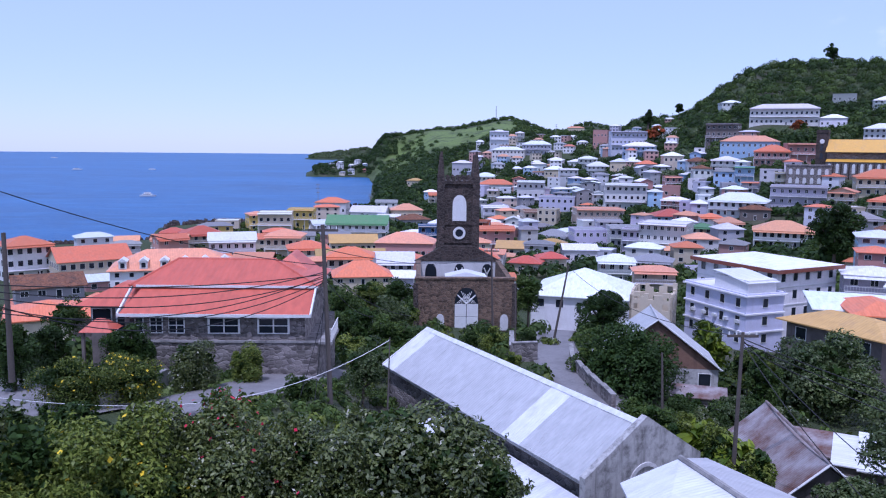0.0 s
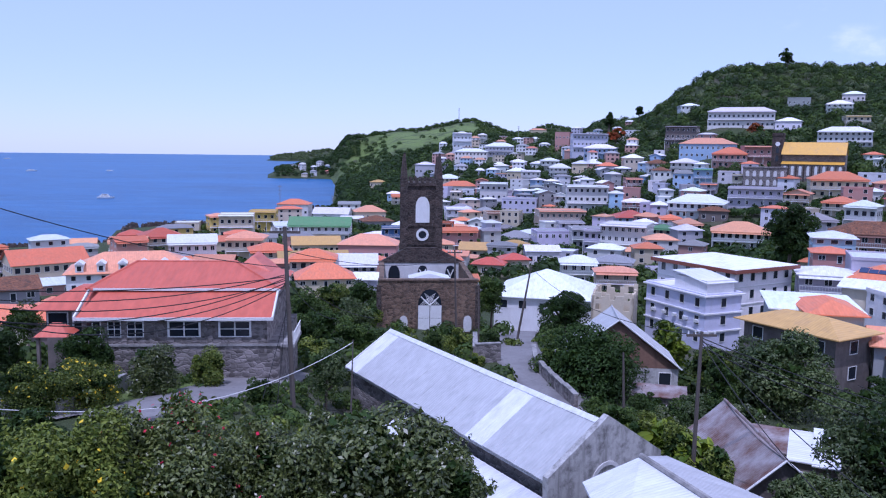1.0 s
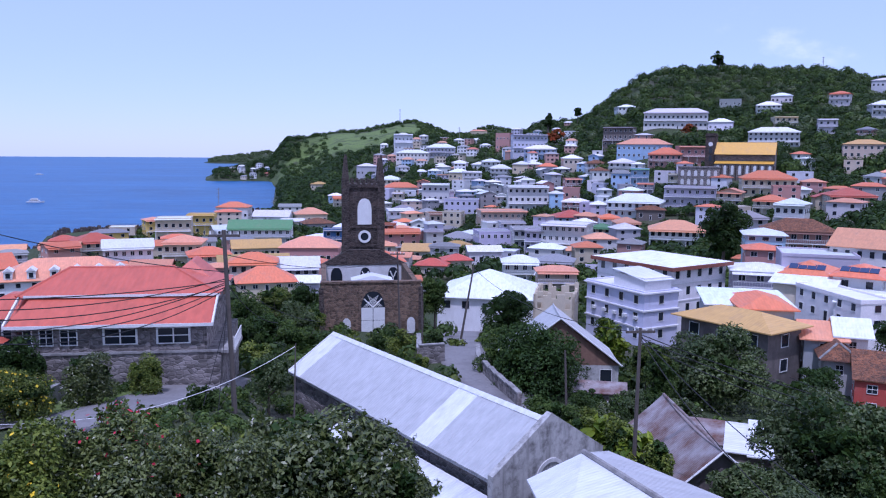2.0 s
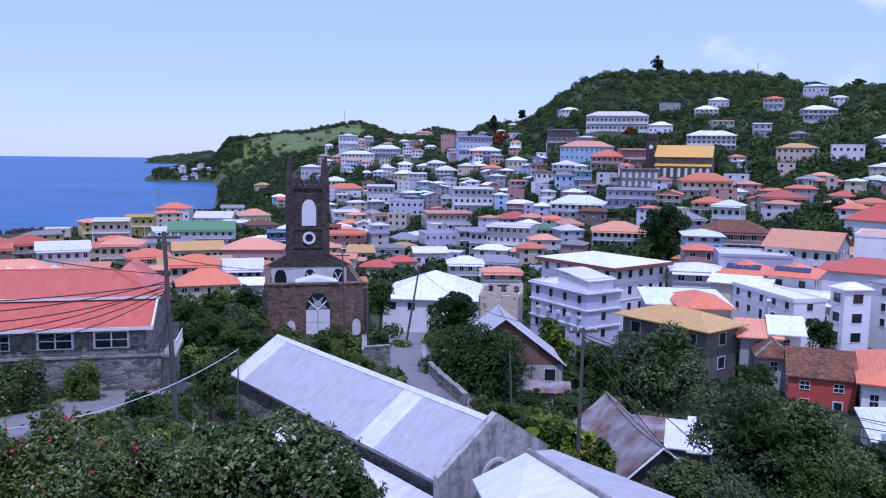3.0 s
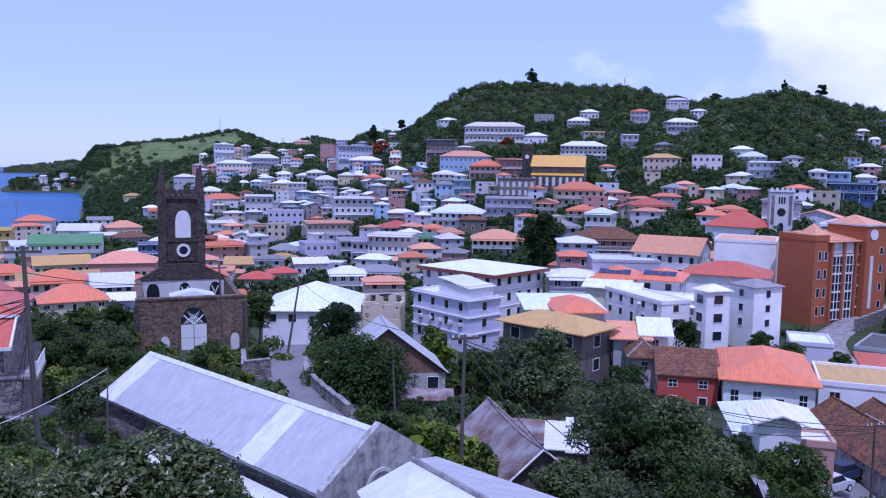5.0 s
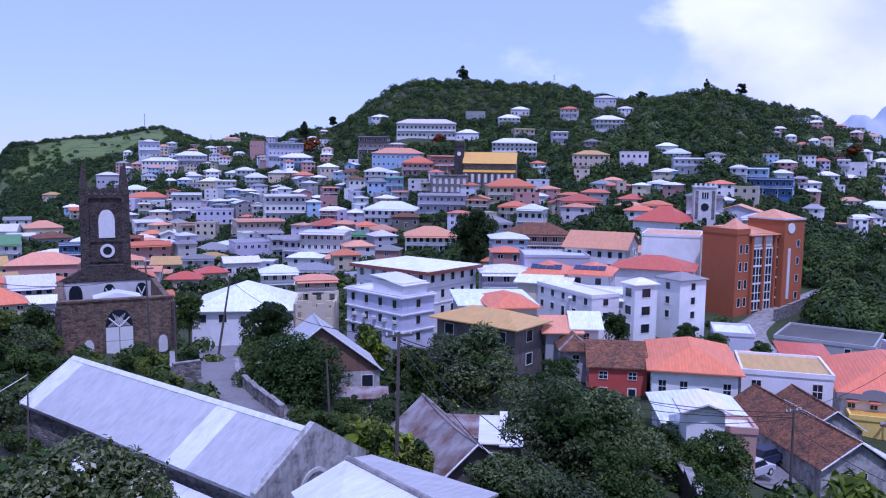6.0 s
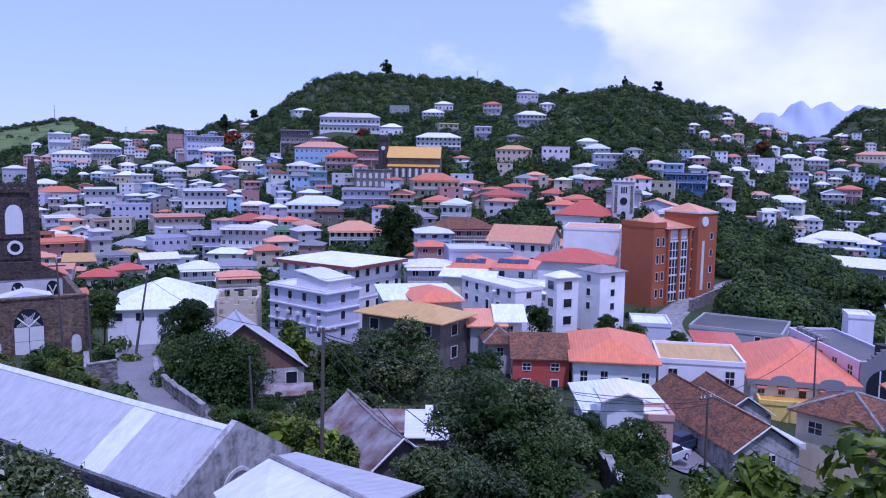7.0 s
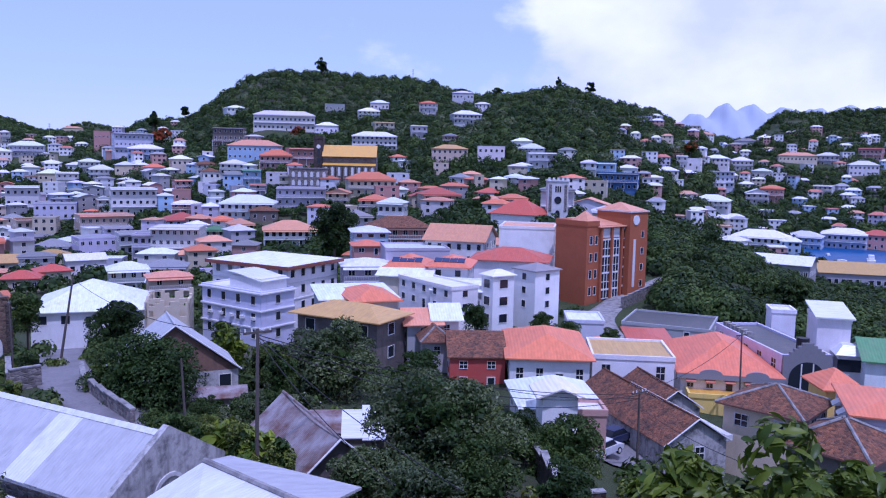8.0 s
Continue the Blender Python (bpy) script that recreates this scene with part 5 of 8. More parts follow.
def brick_block(x, y, z, w, d, h, rot, style, n, rise, **more):
    """Plain brick end wall, glazed bays between brick piers on the long side, stair tower at the far end."""
    o = thing(more["name"], more["label"], "office block", pose(x, y, z, 0, 0, rot))
    TAKEN.append((x, y, 13))
    part("wall", Mesh().box(-w / 2, -d / 2, -9, w / 2, d / 2, h - 0.6), M["brick"], o, "plain brown brick wall")
    part("parapet", Mesh().box(-w / 2 - 0.1, -d / 2 - 0.1, h - 0.6, w / 2 + 0.1, -d / 2 + 3.4, h + 0.4), M["brick"], o)
    part("roof", Mesh().solid([(-w / 2, -d / 2 + 3, h - 0.6), (w / 2 + 0.7, -d / 2 + 3, h - 0.9), (w / 2 + 0.7, d / 2, h - 0.9), (-w / 2, d / 2, h - 0.6)], [(-w / 2, -d / 2 + 3, h + 0.5), (w / 2 + 0.7, -d / 2 + 3, h - 0.75), (w / 2 + 0.7, d / 2, h - 0.75), (-w / 2, d / 2, h + 0.5)]), M["roof"], o, "orange sheet roof", COL["o"])
    part("corner_roof", Mesh().solid([(w / 2 - 4, -d / 2, h + 0.4), (w / 2, -d / 2, h + 0.4), (w / 2, -d / 2 + 3.3, h + 0.4), (w / 2 - 4, -d / 2 + 3.3, h + 0.4)], [(w / 2 - 2.1, -d / 2 + 1.6, h + 2.2), (w / 2 - 1.9, -d / 2 + 1.6, h + 2.2), (w / 2 - 1.9, -d / 2 + 1.8, h + 2.2), (w / 2 - 2.1, -d / 2 + 1.8, h + 2.2)]), M["roof"], o, "", COL["o"])
    for k in range(2):
        y0 = -d / 2 + 4.3 + k * 6.2
        pane = part("glazing", Mesh().box(w / 2, y0, 1.2, w / 2 + 0.1, y0 + 5.2, h - 3.2 + k * 2.0), M["glass"], o, "tall dark glazing with pale bars")
        for i in range(7):
            part("mullion", Mesh().box(w / 2 + 0.1, y0 + i * 5.1 / 6, 1.2, w / 2 + 0.2, y0 + 0.12 + i * 5.1 / 6, h - 3.2 + k * 2.0), M["frame"], pane)
        for i in range(8):
            zz = 1.2 + i * (h - 4.6 + k * 2.0) / 7
            part("transom", Mesh().box(w / 2 + 0.1, y0, zz, w / 2 + 0.22, y0 + 5.2, zz + (0.32 if i % 2 else 0.12)), M["frame"], pane)
    part("loggia", Mesh().box(w / 2 - 0.02, -d / 2 + 4.3, h - 2.9, w / 2 + 0.08, -d / 2 + 9.5, h - 1.1), M["plaster"], o, "pale recessed loggia")
    for s in range(4):
        for u in (-d / 2 + 1.2, -d / 2 + 2.7):
            part("window", DARK_WINDOW, None, o, "", None, pose(0, 0, 0, 0, 0, 90) @ pose(u, -w / 2, 2.2 + s * 3.2) @ Matrix.Diagonal((0.7, 1, 1.6, 1)))
    for i in range(5):
        part("pier", Mesh().box(w / 2, -d / 2 + 3.6 + i * 3.1, -9, w / 2 + 0.5, -d / 2 + 4.1 + i * 3.1, h - 0.9), M["brick"], o)
    y0 = d / 2 - 4.6
    tower = part("stair_tower", Mesh().box(-w / 2 + 1, y0, -9, w / 2 + 1.4, d / 2 + 1, h + 1.8), M["brick"], o, "brown brick stair tower")
    part("cap", Mesh().box(-w / 2 + 0.8, y0 - 0.2, h + 1.8, w / 2 + 1.6, d / 2 + 1.2, h + 2.1), M["plaster"], tower)
    part("tower_roof", Mesh().solid([(-w / 2 + 1, y0, h + 2.1), (w / 2 + 1.4, y0, h + 2.1), (w / 2 + 1.4, d / 2 + 1, h + 2.1), (-w / 2 + 1, d / 2 + 1, h + 2.1)], [(0.5, d / 2 - 2, h + 3.6), (0.7, d / 2 - 2, h + 3.6), (0.7, d / 2 - 1.8, h + 3.6), (0.5, d / 2 - 1.8, h + 3.6)]), M["roof"], tower, "", COL["o"])
    part("emblem", Mesh().tube((w / 2 + 1.4, y0 + 1.8, h + 0.3), (w / 2 + 1.55, y0 + 1.8, h + 0.3), 0.95, 0.95, 20), M["frame"], tower, "round pale emblem")
    part("slit_window", Mesh().box(w / 2 + 1.4, y0 + 1.2, 3.0, w / 2 + 1.5, y0 + 1.9, h - 3.4), M["plaster"], tower, "long pale sign strip")
    for s in range(4):
        part("window", DARK_WINDOW, None, tower, "", None, pose(0, 0, 0, 0, 0, 90) @ pose(y0 + 4.0, -w / 2 - 1.4, 3.0 + s * 3.2) @ Matrix.Diagonal((0.8, 1, 1.3, 1)))
    return o



def fascia_house(x, y, z, w, d, h, rot, style, n, rise, **more):
    """An office building with a brown fascia board round its eaves and string courses."""
    o = house(x, y, z, w, d, h, rot, style, n, rise, **more)
    e = more.get("over", 0.5) + 0.06
    for x0, y0, x1, y1 in ((-w / 2 - e, -d / 2 - e, w / 2 + e, -d / 2 - e + 0.08), (-w / 2 - e, d / 2 + e - 0.08, w / 2 + e, d / 2 + e), (-w / 2 - e, -d / 2 - e + 0.08, -w / 2 - e + 0.08, d / 2 + e - 0.08), (w / 2 + e - 0.08, -d / 2 - e + 0.08, w / 2 + e, d / 2 + e - 0.08)):
        part("fascia", Mesh().box(x0, y0, h - 0.5, x1, y1, h + 0.16), M["trim"], o, "brown fascia board", (0.22, 0.06, 0.035))
    for k in range(1, n):
        part("string_course", Mesh().box(-w / 2 - 0.1, -d / 2 - 0.1, h * k / n - 0.1, w / 2 + 0.1, d / 2 + 0.1, h * k / n + 0.1), M["wall"], o, "", COL["W"])
    return o


def stair(x, y, z, w, d, h, rot, style, n, rise, **more):
    """White stair tower: slanting slab roof, dark glazed landings, a lower canopy."""
    o = house(x, y, z, w, d, h, rot, style, n, rise, **more)
    part("slanting_roof", roof_sheet([(-w / 2 - 0.4, -d / 2 - 0.5, h + 0.5), (w / 2 + 0.4, -d / 2 - 0.5, h + 0.5), (w / 2 + 0.4, d / 2 + 0.4, h + 1.5), (-w / 2 - 0.4, d / 2 + 0.4, h + 1.5)], 0.2), M["sheet_new"], o)
    bay = part("landing_bay", Mesh().box(0.2, -d / 2 - 2.6, -6, w / 2 + 1.6, -d / 2 + 0.02, h * 0.45), M["wall"], o, "", COL["W"])
    for k in range(3):
        part("glazed_band", Mesh().box(0.1, -d / 2 - 2.7, h * 0.45 - 2.2 - k * 3.1, w / 2 + 1.7, -d / 2 - 0.3, h * 0.45 - 0.6 - k * 3.1), M["glass"], bay, "dark glazed landing")
    part("canopy", Mesh().solid([(-0.3, -d / 2 - 3.2, h * 0.45), (w / 2 + 2.1, -d / 2 - 3.2, h * 0.45), (w / 2 + 2.1, -d / 2, h * 0.45), (-0.3, -d / 2, h * 0.45)], [(0.8, -d / 2 - 1.8, h * 0.45 + 1.1), (w / 2 + 1.0, -d / 2 - 1.8, h * 0.45 + 1.1), (w / 2 + 1.0, -d / 2, h * 0.45 + 1.1), (0.8, -d / 2, h * 0.45 + 1.1)]), M["sheet_new"], o)
    return o


def awning(o, m, wd, mat, colour, label):
    """A sloping window hood on two cheeks."""
    k = Mesh().solid([(-wd / 2, -0.75, 0.0), (wd / 2, -0.75, 0.0), (wd / 2, -0.03, 0.5), (-wd / 2, -0.03, 0.5)], [(-wd / 2, -0.75, 0.06), (wd / 2, -0.75, 0.06), (wd / 2, -0.03, 0.56), (-wd / 2, -0.03, 0.56)])
    for u in (-wd / 2, wd / 2 - 0.04):
        k.solid([(u, -0.72, 0.02), (u, -0.03, 0.5), (u, -0.03, 0.1)], [(u + 0.04, -0.72, 0.02), (u + 0.04, -0.03, 0.5), (u + 0.04, -0.03, 0.1)])
    return part("awning", k, M[mat], o, label, colour, m)


def market_hall(x, y, z, w, d, h, rot, style, n, rise, **more):
    """Hall with a grey parapet carrying two low curved pediments, and a red hood over each window."""
    o = house(x, y, z, w, d, h, rot, style, n, rise, **more)
    front = -d / 2 - 0.62
    band = [(-w / 2 - 0.5, h - 0.5), (w / 2 + 0.5, h - 0.5), (w / 2 + 0.5, h + 0.1)]
    for c in (w * 0.27, -w * 0.2):
        band += [(c + 1.3 * math.cos(q), h + 0.1 + 0.6 * math.sin(q)) for q in (math.pi * i / 10 for i in range(11))]
    band.append((-w / 2 - 0.5, h + 0.1))
    part("parapet", Mesh().solid([(u, front + 0.2, v) for u, v in band], [(u, front, v) for u, v in band]), M["wall"], o, "grey parapet with curved pediments", (0.24, 0.24, 0.27))
    count = max(1, int((w - 1.0) / more["gap"]))
    for i in range(count):
        u = (i + 0.5) * w / count - w / 2
        awning(o, pose(u, -d / 2, h * 0.66), 1.1, "trim", (0.5, 0.14, 0.07), "faded red window hood")
    return o


def corner_house(x, y, z, w, d, h, rot, style, n, rise, **more):
    """House with a blue plinth, pale corner strips and a white hood over each window."""
    o = house(x, y, z, w, d, h, rot, style, n, rise, **more)
    part("plinth", Mesh().box(-w / 2 - 0.08, -d / 2 - 0.08, -3.5, w / 2 + 0.08, d / 2 + 0.08, 0.45), M["wall"], o, "blue painted plinth", (0.12, 0.17, 0.42))
    for sx in (-1, 1):
        for sy in (-1, 1):
            cx, cy = sx * w / 2, sy * d / 2
            part("corner_strip", Mesh().box(cx - 0.2, cy - 0.2, 0.46, cx + 0.2, cy + 0.2, h - 0.06), M["frame"], o)
    for side in more["sides"]:
        length, depth = (w, d) if side % 2 == 0 else (d, w)
        count = max(1, int((length - 1.0) / more["gap"]))
        for i in range(count):
            u = (i + 0.5) * length / count - length / 2
            awning(o, pose(0, 0, 0, 0, 0, 90 * side) @ pose(u, -depth / 2, h * 0.62), 1.3, "frame", None, "white window hood")
    return o


def ruin(x, y, z, w, d, h, rot, style, n, rise, **more):
    """Roofless shell: four pierced walls of uneven height."""
    o = thing(more["name"], more["label"], "ruin", pose(x, y, z, 0, 0, rot))
    TAKEN.append((x, y, w * 0.6))
    for side, (length, off) in enumerate(((w, d / 2), (d, w / 2), (w, d / 2), (d, w / 2))):
        turn = pose(0, 0, 0, 0, 0, 90 * side)
        bays = 4 if length > 6.5 else 3
        step = length / bays
        for i in range(bays):
            x0 = -length / 2 + i * step
            top = h - dice.uniform(0.0, 1.0)
            k = Mesh()
            k.box(x0, -off, -6, x0 + step * 0.3, -off + 0.35, top).box(x0 + step * 0.7, -off, -6, x0 + step, -off + 0.35, top - 0.2)
            k.box(x0 + step * 0.3, -off, -6, x0 + step * 0.7, -off + 0.35, 0.7).box(x0 + step * 0.3, -off, h * 0.42, x0 + step * 0.7, -off + 0.35, h * 0.58)
            if i % 2 == 0:
                k.box(x0 + step * 0.3, -off, h * 0.86, x0 + step * 0.7, -off + 0.35, top - 0.3)
            part("ruined_wall", k, M["wall"], o, "", COL["C"], turn)
    return o

# ---- the large buildings of the middle distance ----
office(43.30, 117.28, 17.19, 13.21, 6.66, 7.66, -68.8, "fgL", 3, 0.30, name='office_block', label='pale grey four-storey office block with flat roof and cornices', gap=2.9, tall=1.5, wide=0.9, below=5, sides=(0, 1, 3))
fascia_house(57.04, 139.91, 16.91, 17.58, 14.49, 8.88, -62.8, "hwW", 3, 1.30, name='office_building', label='large white office building with white roof and brown fascia', gap=2.5, tall=1.7, wide=1.0, over=0.9, below=6, sides=(0, 1, 3))
house(45.26, 86.65, 20.20, 11.61, 6.33, 5.61, -62.1, "hcN", 2, 1.50, name='old_house', label='old dark timber house with mustard yellow hipped roof', wallmat='old_wood', over=0.9, gap=3.0, below=5, tall=1.6, sides=(0, 1, 3))
house(50.61, 96.42, 22.91, 9.54, 12.00, 3.74, -19.6, "hwG", 1, 1.05, name='old_house', label='weathered house with white and red patched roof', bare=True, sides=(0, 1, 3))
house(49.99, 91.08, 22.20, 5.54, 9.00, 4.78, -14.7, "hsG", 1, 1.29, name='old_house', label='grey house with faded red hipped roof', bare=True, sides=(0, 1, 3))
house(54.05, 84.63, 21.04, 4.05, 7.00, 3.49, -24.5, "goG", 2, 1.46, name='tiled_house', label='grey house with orange clay tile roof', wide=0.9, sides=(0, 1, 3))
house(56.86, 83.38, 22.65, 3.00, 6.00, 2.30, -26.2, "gwW", 1, 1.60, name='annexe', label='small white annexe with bright sheet roof', wide=0.8, sides=(0, 1, 3))
house(53.09, 79.89, 21.02, 3.02, 6.00, 2.33, -25.5, "hbG", 1, 1.50, name='tiled_house', label='low grey house with brown tile roof', wide=0.8, sides=(0, 1, 3))
house(55.97, 75.43, 18.87, 6.36, 10.00, 3.70, -31.5, "gbR", 2, 1.99, name='warehouse', label='red stone warehouse with old brown tile roof', wide=1.0, tall=1.2, gap=2.0, over=0.3, sides=(0, 1, 3))
house(62.51, 70.12, 19.69, 8.79, 14.00, 3.58, -36.6, "hsW", 1, 1.88, name='hall', label='pale building with bright salmon hipped roof', gap=1.9, tall=1.5, wide=0.85, sides=(0, 1, 3))
house(72.01, 65.68, 18.81, 9.34, 9.00, 3.75, -39.5, "fcW", 1, 0.40, name='flat_building', label='cream building with flat tan roof and parapet', gap=2.6, tall=1.8, wide=1.1, sides=(0, 1, 3))
house(73.80, 72.50, 19.18, 3.00, 5.00, 2.04, -37.4, "hoC", 1, 1.20, name='small_house', label='small house with orange pyramid roof', bare=True, sides=(0, 1, 3))
house(87.66, 76.68, 17.69, 5.31, 9.00, 2.71, -40.7, "hrG", 1, 0.58, name='small_house', label='house with red hipped roof', bare=True, sides=(0, 1, 3))
market_hall(83.78, 61.59, 18.34, 10.87, 16.00, 2.48, -43.6, "hsW", 1, 2.95, name='market_hall', label='long white building with pale red hipped roof', gap=1.9, tall=1.2, wide=0.8, below=1, sides=(0, 1, 3))
house(76.24, 56.23, 16.40, 6.11, 3.50, 2.55, -43.5, "fyY", 1, 0.20, name='annexe', label='low orange-yellow annexe below the white hall', bare=True, sides=(0, 1, 3))
arch_hall(91.56, 59.90, 17.16, 18.20, 5.91, 5.61, -119.2, "fdL", 2, 0.50, name='arch_hall', label='lilac and grey concrete hall with tall arched window', gap=3.2, sides=(0,), below=4)
stair(103.86, 59.12, 17.78, 4.11, 7.00, 6.99, -48.3, "fwW", 3, 0.30, name='stair_tower', label='white stair tower with slanting roof', bare=True, sides=(0, 1, 3))
house(101.14, 64.57, 22.86, 3.11, 4.00, 2.20, -45.4, "fwW", 1, 0.30, name='roof_cabin', label='small white cabin on a flat roof', bare=True, below=2, sides=(0, 1, 3))
house(104.78, 52.09, 18.87, 5.64, 10.00, 2.00, -51.5, "gnW", 2, 2.00, name='green_roof_house', label='white house with pale green roof', wide=0.8, sides=(0, 1, 3))
house(75.22, 41.71, 20.93, 3.21, 4.00, 2.77, -35.9, "hsY", 1, 1.64, name='pavilion', label='yellow pavilion with salmon pyramid roof', bare=True, sides=(0, 1, 3))
corner_house(69.06, 32.94, 21.65, 7.24, 9.00, 3.38, -52.4, "hsL", 1, 1.19, name='corner_house', label='lilac corner house with salmon roof and awnings', gap=2.2, tall=1.4, wide=1.1, over=0.6, sides=(0, 1, 3))
house(65.42, 41.54, 20.78, 6.72, 7.00, 2.64, -77.4, "hbC", 1, 1.77, name='tiled_house', label='cream house with old brown clay tile roof', gap=2.0, tall=1.2, sides=(0, 1, 3))
house(55.55, 29.73, 23.12, 5.45, 6.00, 2.00, -81.7, "hbN", 1, 1.92, name='tiled_house', label='low house with dark brown tile roof', bare=True, sides=(0, 1, 3))
house(49.90, 54.57, 20.53, 6.80, 8.00, 2.60, -30.3, "hwW", 1, 1.80, name='villa', label='white two-level house with bright sheet roof', gap=2.0, tall=0.9, wide=0.8, below=4, sides=(0, 1, 3))
house(45.79, 49.52, 23.28, 3.00, 3.00, 2.00, -30.6, "ewW", 1, 0.80, name='porch', label='white gabled porch with bright sheet roof', bare=True, sides=(0, 1, 3))
house(48.29, 48.52, 21.81, 3.00, 3.00, 2.00, -32.7, "fwP", 1, 0.30, name='annexe', label='small brick annexe with white flat roof', bare=True, sides=(0, 1, 3))
house(83.54, 85.38, 19.89, 5.26, 7.00, 2.00, -38.3, "fwL", 1, 0.30, name='small_shed', label='low white shed with flat roof', bare=True, sides=(0, 1, 3))
house(104.72, 86.73, 16.92, 13.65, 12.00, 2.19, -58.3, "fdG", 1, 0.40, name='depot', label='low grey concrete building with flat mossy roof', gap=5, tall=1.4, sides=(0, 1, 3))
house(66.12, 98.96, 22.76, 14.11, 4.69, 3.91, -88.5, "fwW", 2, 0.30, name='guest_house', label='cream guest house with broad white roof', gap=2.4, below=5, tall=1.4, wide=0.9, sides=(0, 1, 3))
house(67.82, 109.63, 23.86, 7.97, 10.00, 2.69, -41.7, "gwC", 1, 1.20, name='guest_house', label='cream wing with low white gabled roof', bare=True, sides=(0, 1, 3))
house(69.64, 112.62, 23.18, 6.39, 9.00, 4.26, -39.7, "hsC", 2, 1.67, name='hotel_wing', label='cream wing with salmon roof and solar panels', solar=4, wide=0.9, sides=(0, 1, 3))
house(74.44, 107.09, 23.65, 6.29, 9.00, 4.19, -42.7, "hsW", 2, 1.45, name='hotel_wing', label='white wing with salmon roof and solar panels', solar=4, wide=0.9, sides=(0, 1, 3))
house(69.85, 98.09, 23.08, 7.53, 7.00, 3.14, -43.4, "fwW", 2, 0.60, name='hotel_wing', label='white flat-roofed hotel wing with balconies', porch=True, gap=2.6, wide=0.9, sides=(0, 1, 3))
house(71.17, 90.59, 20.84, 2.89, 3.76, 7.55, -92.0, "hwW", 3, 0.90, name='hotel_tower', label='white square tower with shallow pyramid roof', gap=2.4, below=3, tall=1.3, wide=1.4, over=0.3, sides=(0, 1, 3))
house(78.17, 90.20, 22.80, 4.67, 5.01, 6.09, -86.0, "hgW", 3, 1.00, name='hotel_wing', label='white hotel wing with grey roof', gap=2.2, below=3, tall=1.3, wide=0.8, over=0.3, sides=(0, 1))
house(91.34, 112.53, 23.60, 13.33, 10.00, 3.72, -45.0, "hrW", 1, 2.06, name='hall', label='white hall with red hipped roof', bare=True, sides=(0, 1, 3))
house(99.00, 139.33, 23.04, 12.67, 12.00, 4.97, -49.3, "goW", 2, 3.04, name='house', label='tall white house with orange gabled roof', gap=1.9, tall=1.4, wide=0.8, sides=(0, 1, 3))
house(105.29, 140.94, 25.30, 5.37, 8.00, 4.05, -50.7, "fwW", 2, 0.40, name='house', label='white flat-roofed house in the town', gap=2, sides=(0, 1, 3))
house(91.10, 166.05, 24.53, 8.11, 9.00, 3.16, -22.7, "hwB", 2, 1.33, name='house', label='pale blue house with white roof', gap=2, sides=(0, 1, 3))
house(85.99, 157.45, 23.51, 6.49, 7.00, 2.00, -22.6, "hsP", 1, 1.14, name='house', label='low pink house with red roof', gap=2.2, sides=(0, 1, 3))
house(86.65, 138.55, 22.87, 12.82, 11.00, 4.09, -24.0, "fwL", 1, 0.50, name='house', label='lilac flat-roofed building in the town', gap=2.2, bare=True, sides=(0, 1, 3))
house(73.77, 135.64, 19.35, 9.17, 9.00, 5.18, -22.5, "hwL", 2, 1.20, name='house', label='lilac house with white low roof', gap=2.4, sides=(0, 1, 3))
house(107.63, 180.21, 21.82, 15.99, 10.00, 5.27, -24.8, "hbP", 2, 2.84, name='house', label='old pink house with brown roof', gap=2.2, sides=(0, 1, 3))
brick_block(112.21, 111.86, 17.85, 7.75, 15.60, 15.80, -84.0, "foO", 5, 0.60, name='office_tower', label='brown brick office block with tall glazed stair front', bare=True, below=8, sides=(0, 1, 3))
house(105.85, 125.19, 24.37, 10.81, 12.00, 7.42, -44.2, "foW", 1, 0.60, name='white_block', label='plain white block with flat orange roof', bare=True, below=10, sides=(0, 1, 3))
house(163.15, 197.19, 26.13, 15.34, 12.00, 2.00, -64.6, "hrW", 1, 4.63, name='church_nave', label='church nave with bright red roof', bare=True, below=6, sides=(0, 1, 3))
house(-51.69, 102.73, 21.05, 9.21, 10.00, 2.02, 26.7, "hsC", 1, 1.60, name='small_house', label='low house with faded red roof', bare=True, sides=(0, 1, 3))
house(-56.42, 167.24, 16.18, 24.80, 13.00, 3.51, 15.6, "hoW", 2, 3.62, name='government_house', label='white building with orange mansard roof and dormers', dormers=6, gap=2.6, wide=0.8, sides=(0, 1, 3))
house(26.37, 146.14, 16.32, 17.04, 17.00, 2.82, -16.2, "hwW", 1, 4.16, name='warehouse', label='white warehouse with broad white hipped roof', gap=3, sides=(0, 1, 3))
ruin(32.04, 119.27, 20.82, 6.24, 7.00, 3.89, -21.0, "fcC", 2, 0.40, name='ruin', label='roofless cream ruin with empty window openings', gap=2.0, tall=1.8, sides=(0, 1, 3))
house(-20.46, 198.95, 11.22, 13.91, 10.00, 2.00, 9.9, "hsC", 1, 3.50, name='house', label='house with faded salmon hipped roof', gap=2.4, sides=(0, 1, 3))
house(-41.34, 190.06, 12.43, 10.65, 9.00, 2.02, 16.3, "hsC", 1, 3.00, name='house', label='house with pale orange hipped roof', gap=2.4, sides=(0, 1, 3))
house(-29.77, 254.26, 8.02, 21.30, 12.00, 2.00, 10.7, "gcC", 1, 2.50, name='house', label='low building with tan sheet roof', gap=2.4, sides=(0, 1, 3))
house(6.25, 240.92, 10.39, 20.16, 12.00, 2.00, 2.5, "hsC", 1, 3.00, name='house', label='low building with faded red roof', gap=2.4, sides=(0, 1, 3))
house(-69.99, 139.42, 18.61, 10.60, 12.00, 2.00, 30.7, "gbG", 1, 1.50, name='house', label='low building with dark brown roof', gap=2.4, sides=(0, 1, 3))
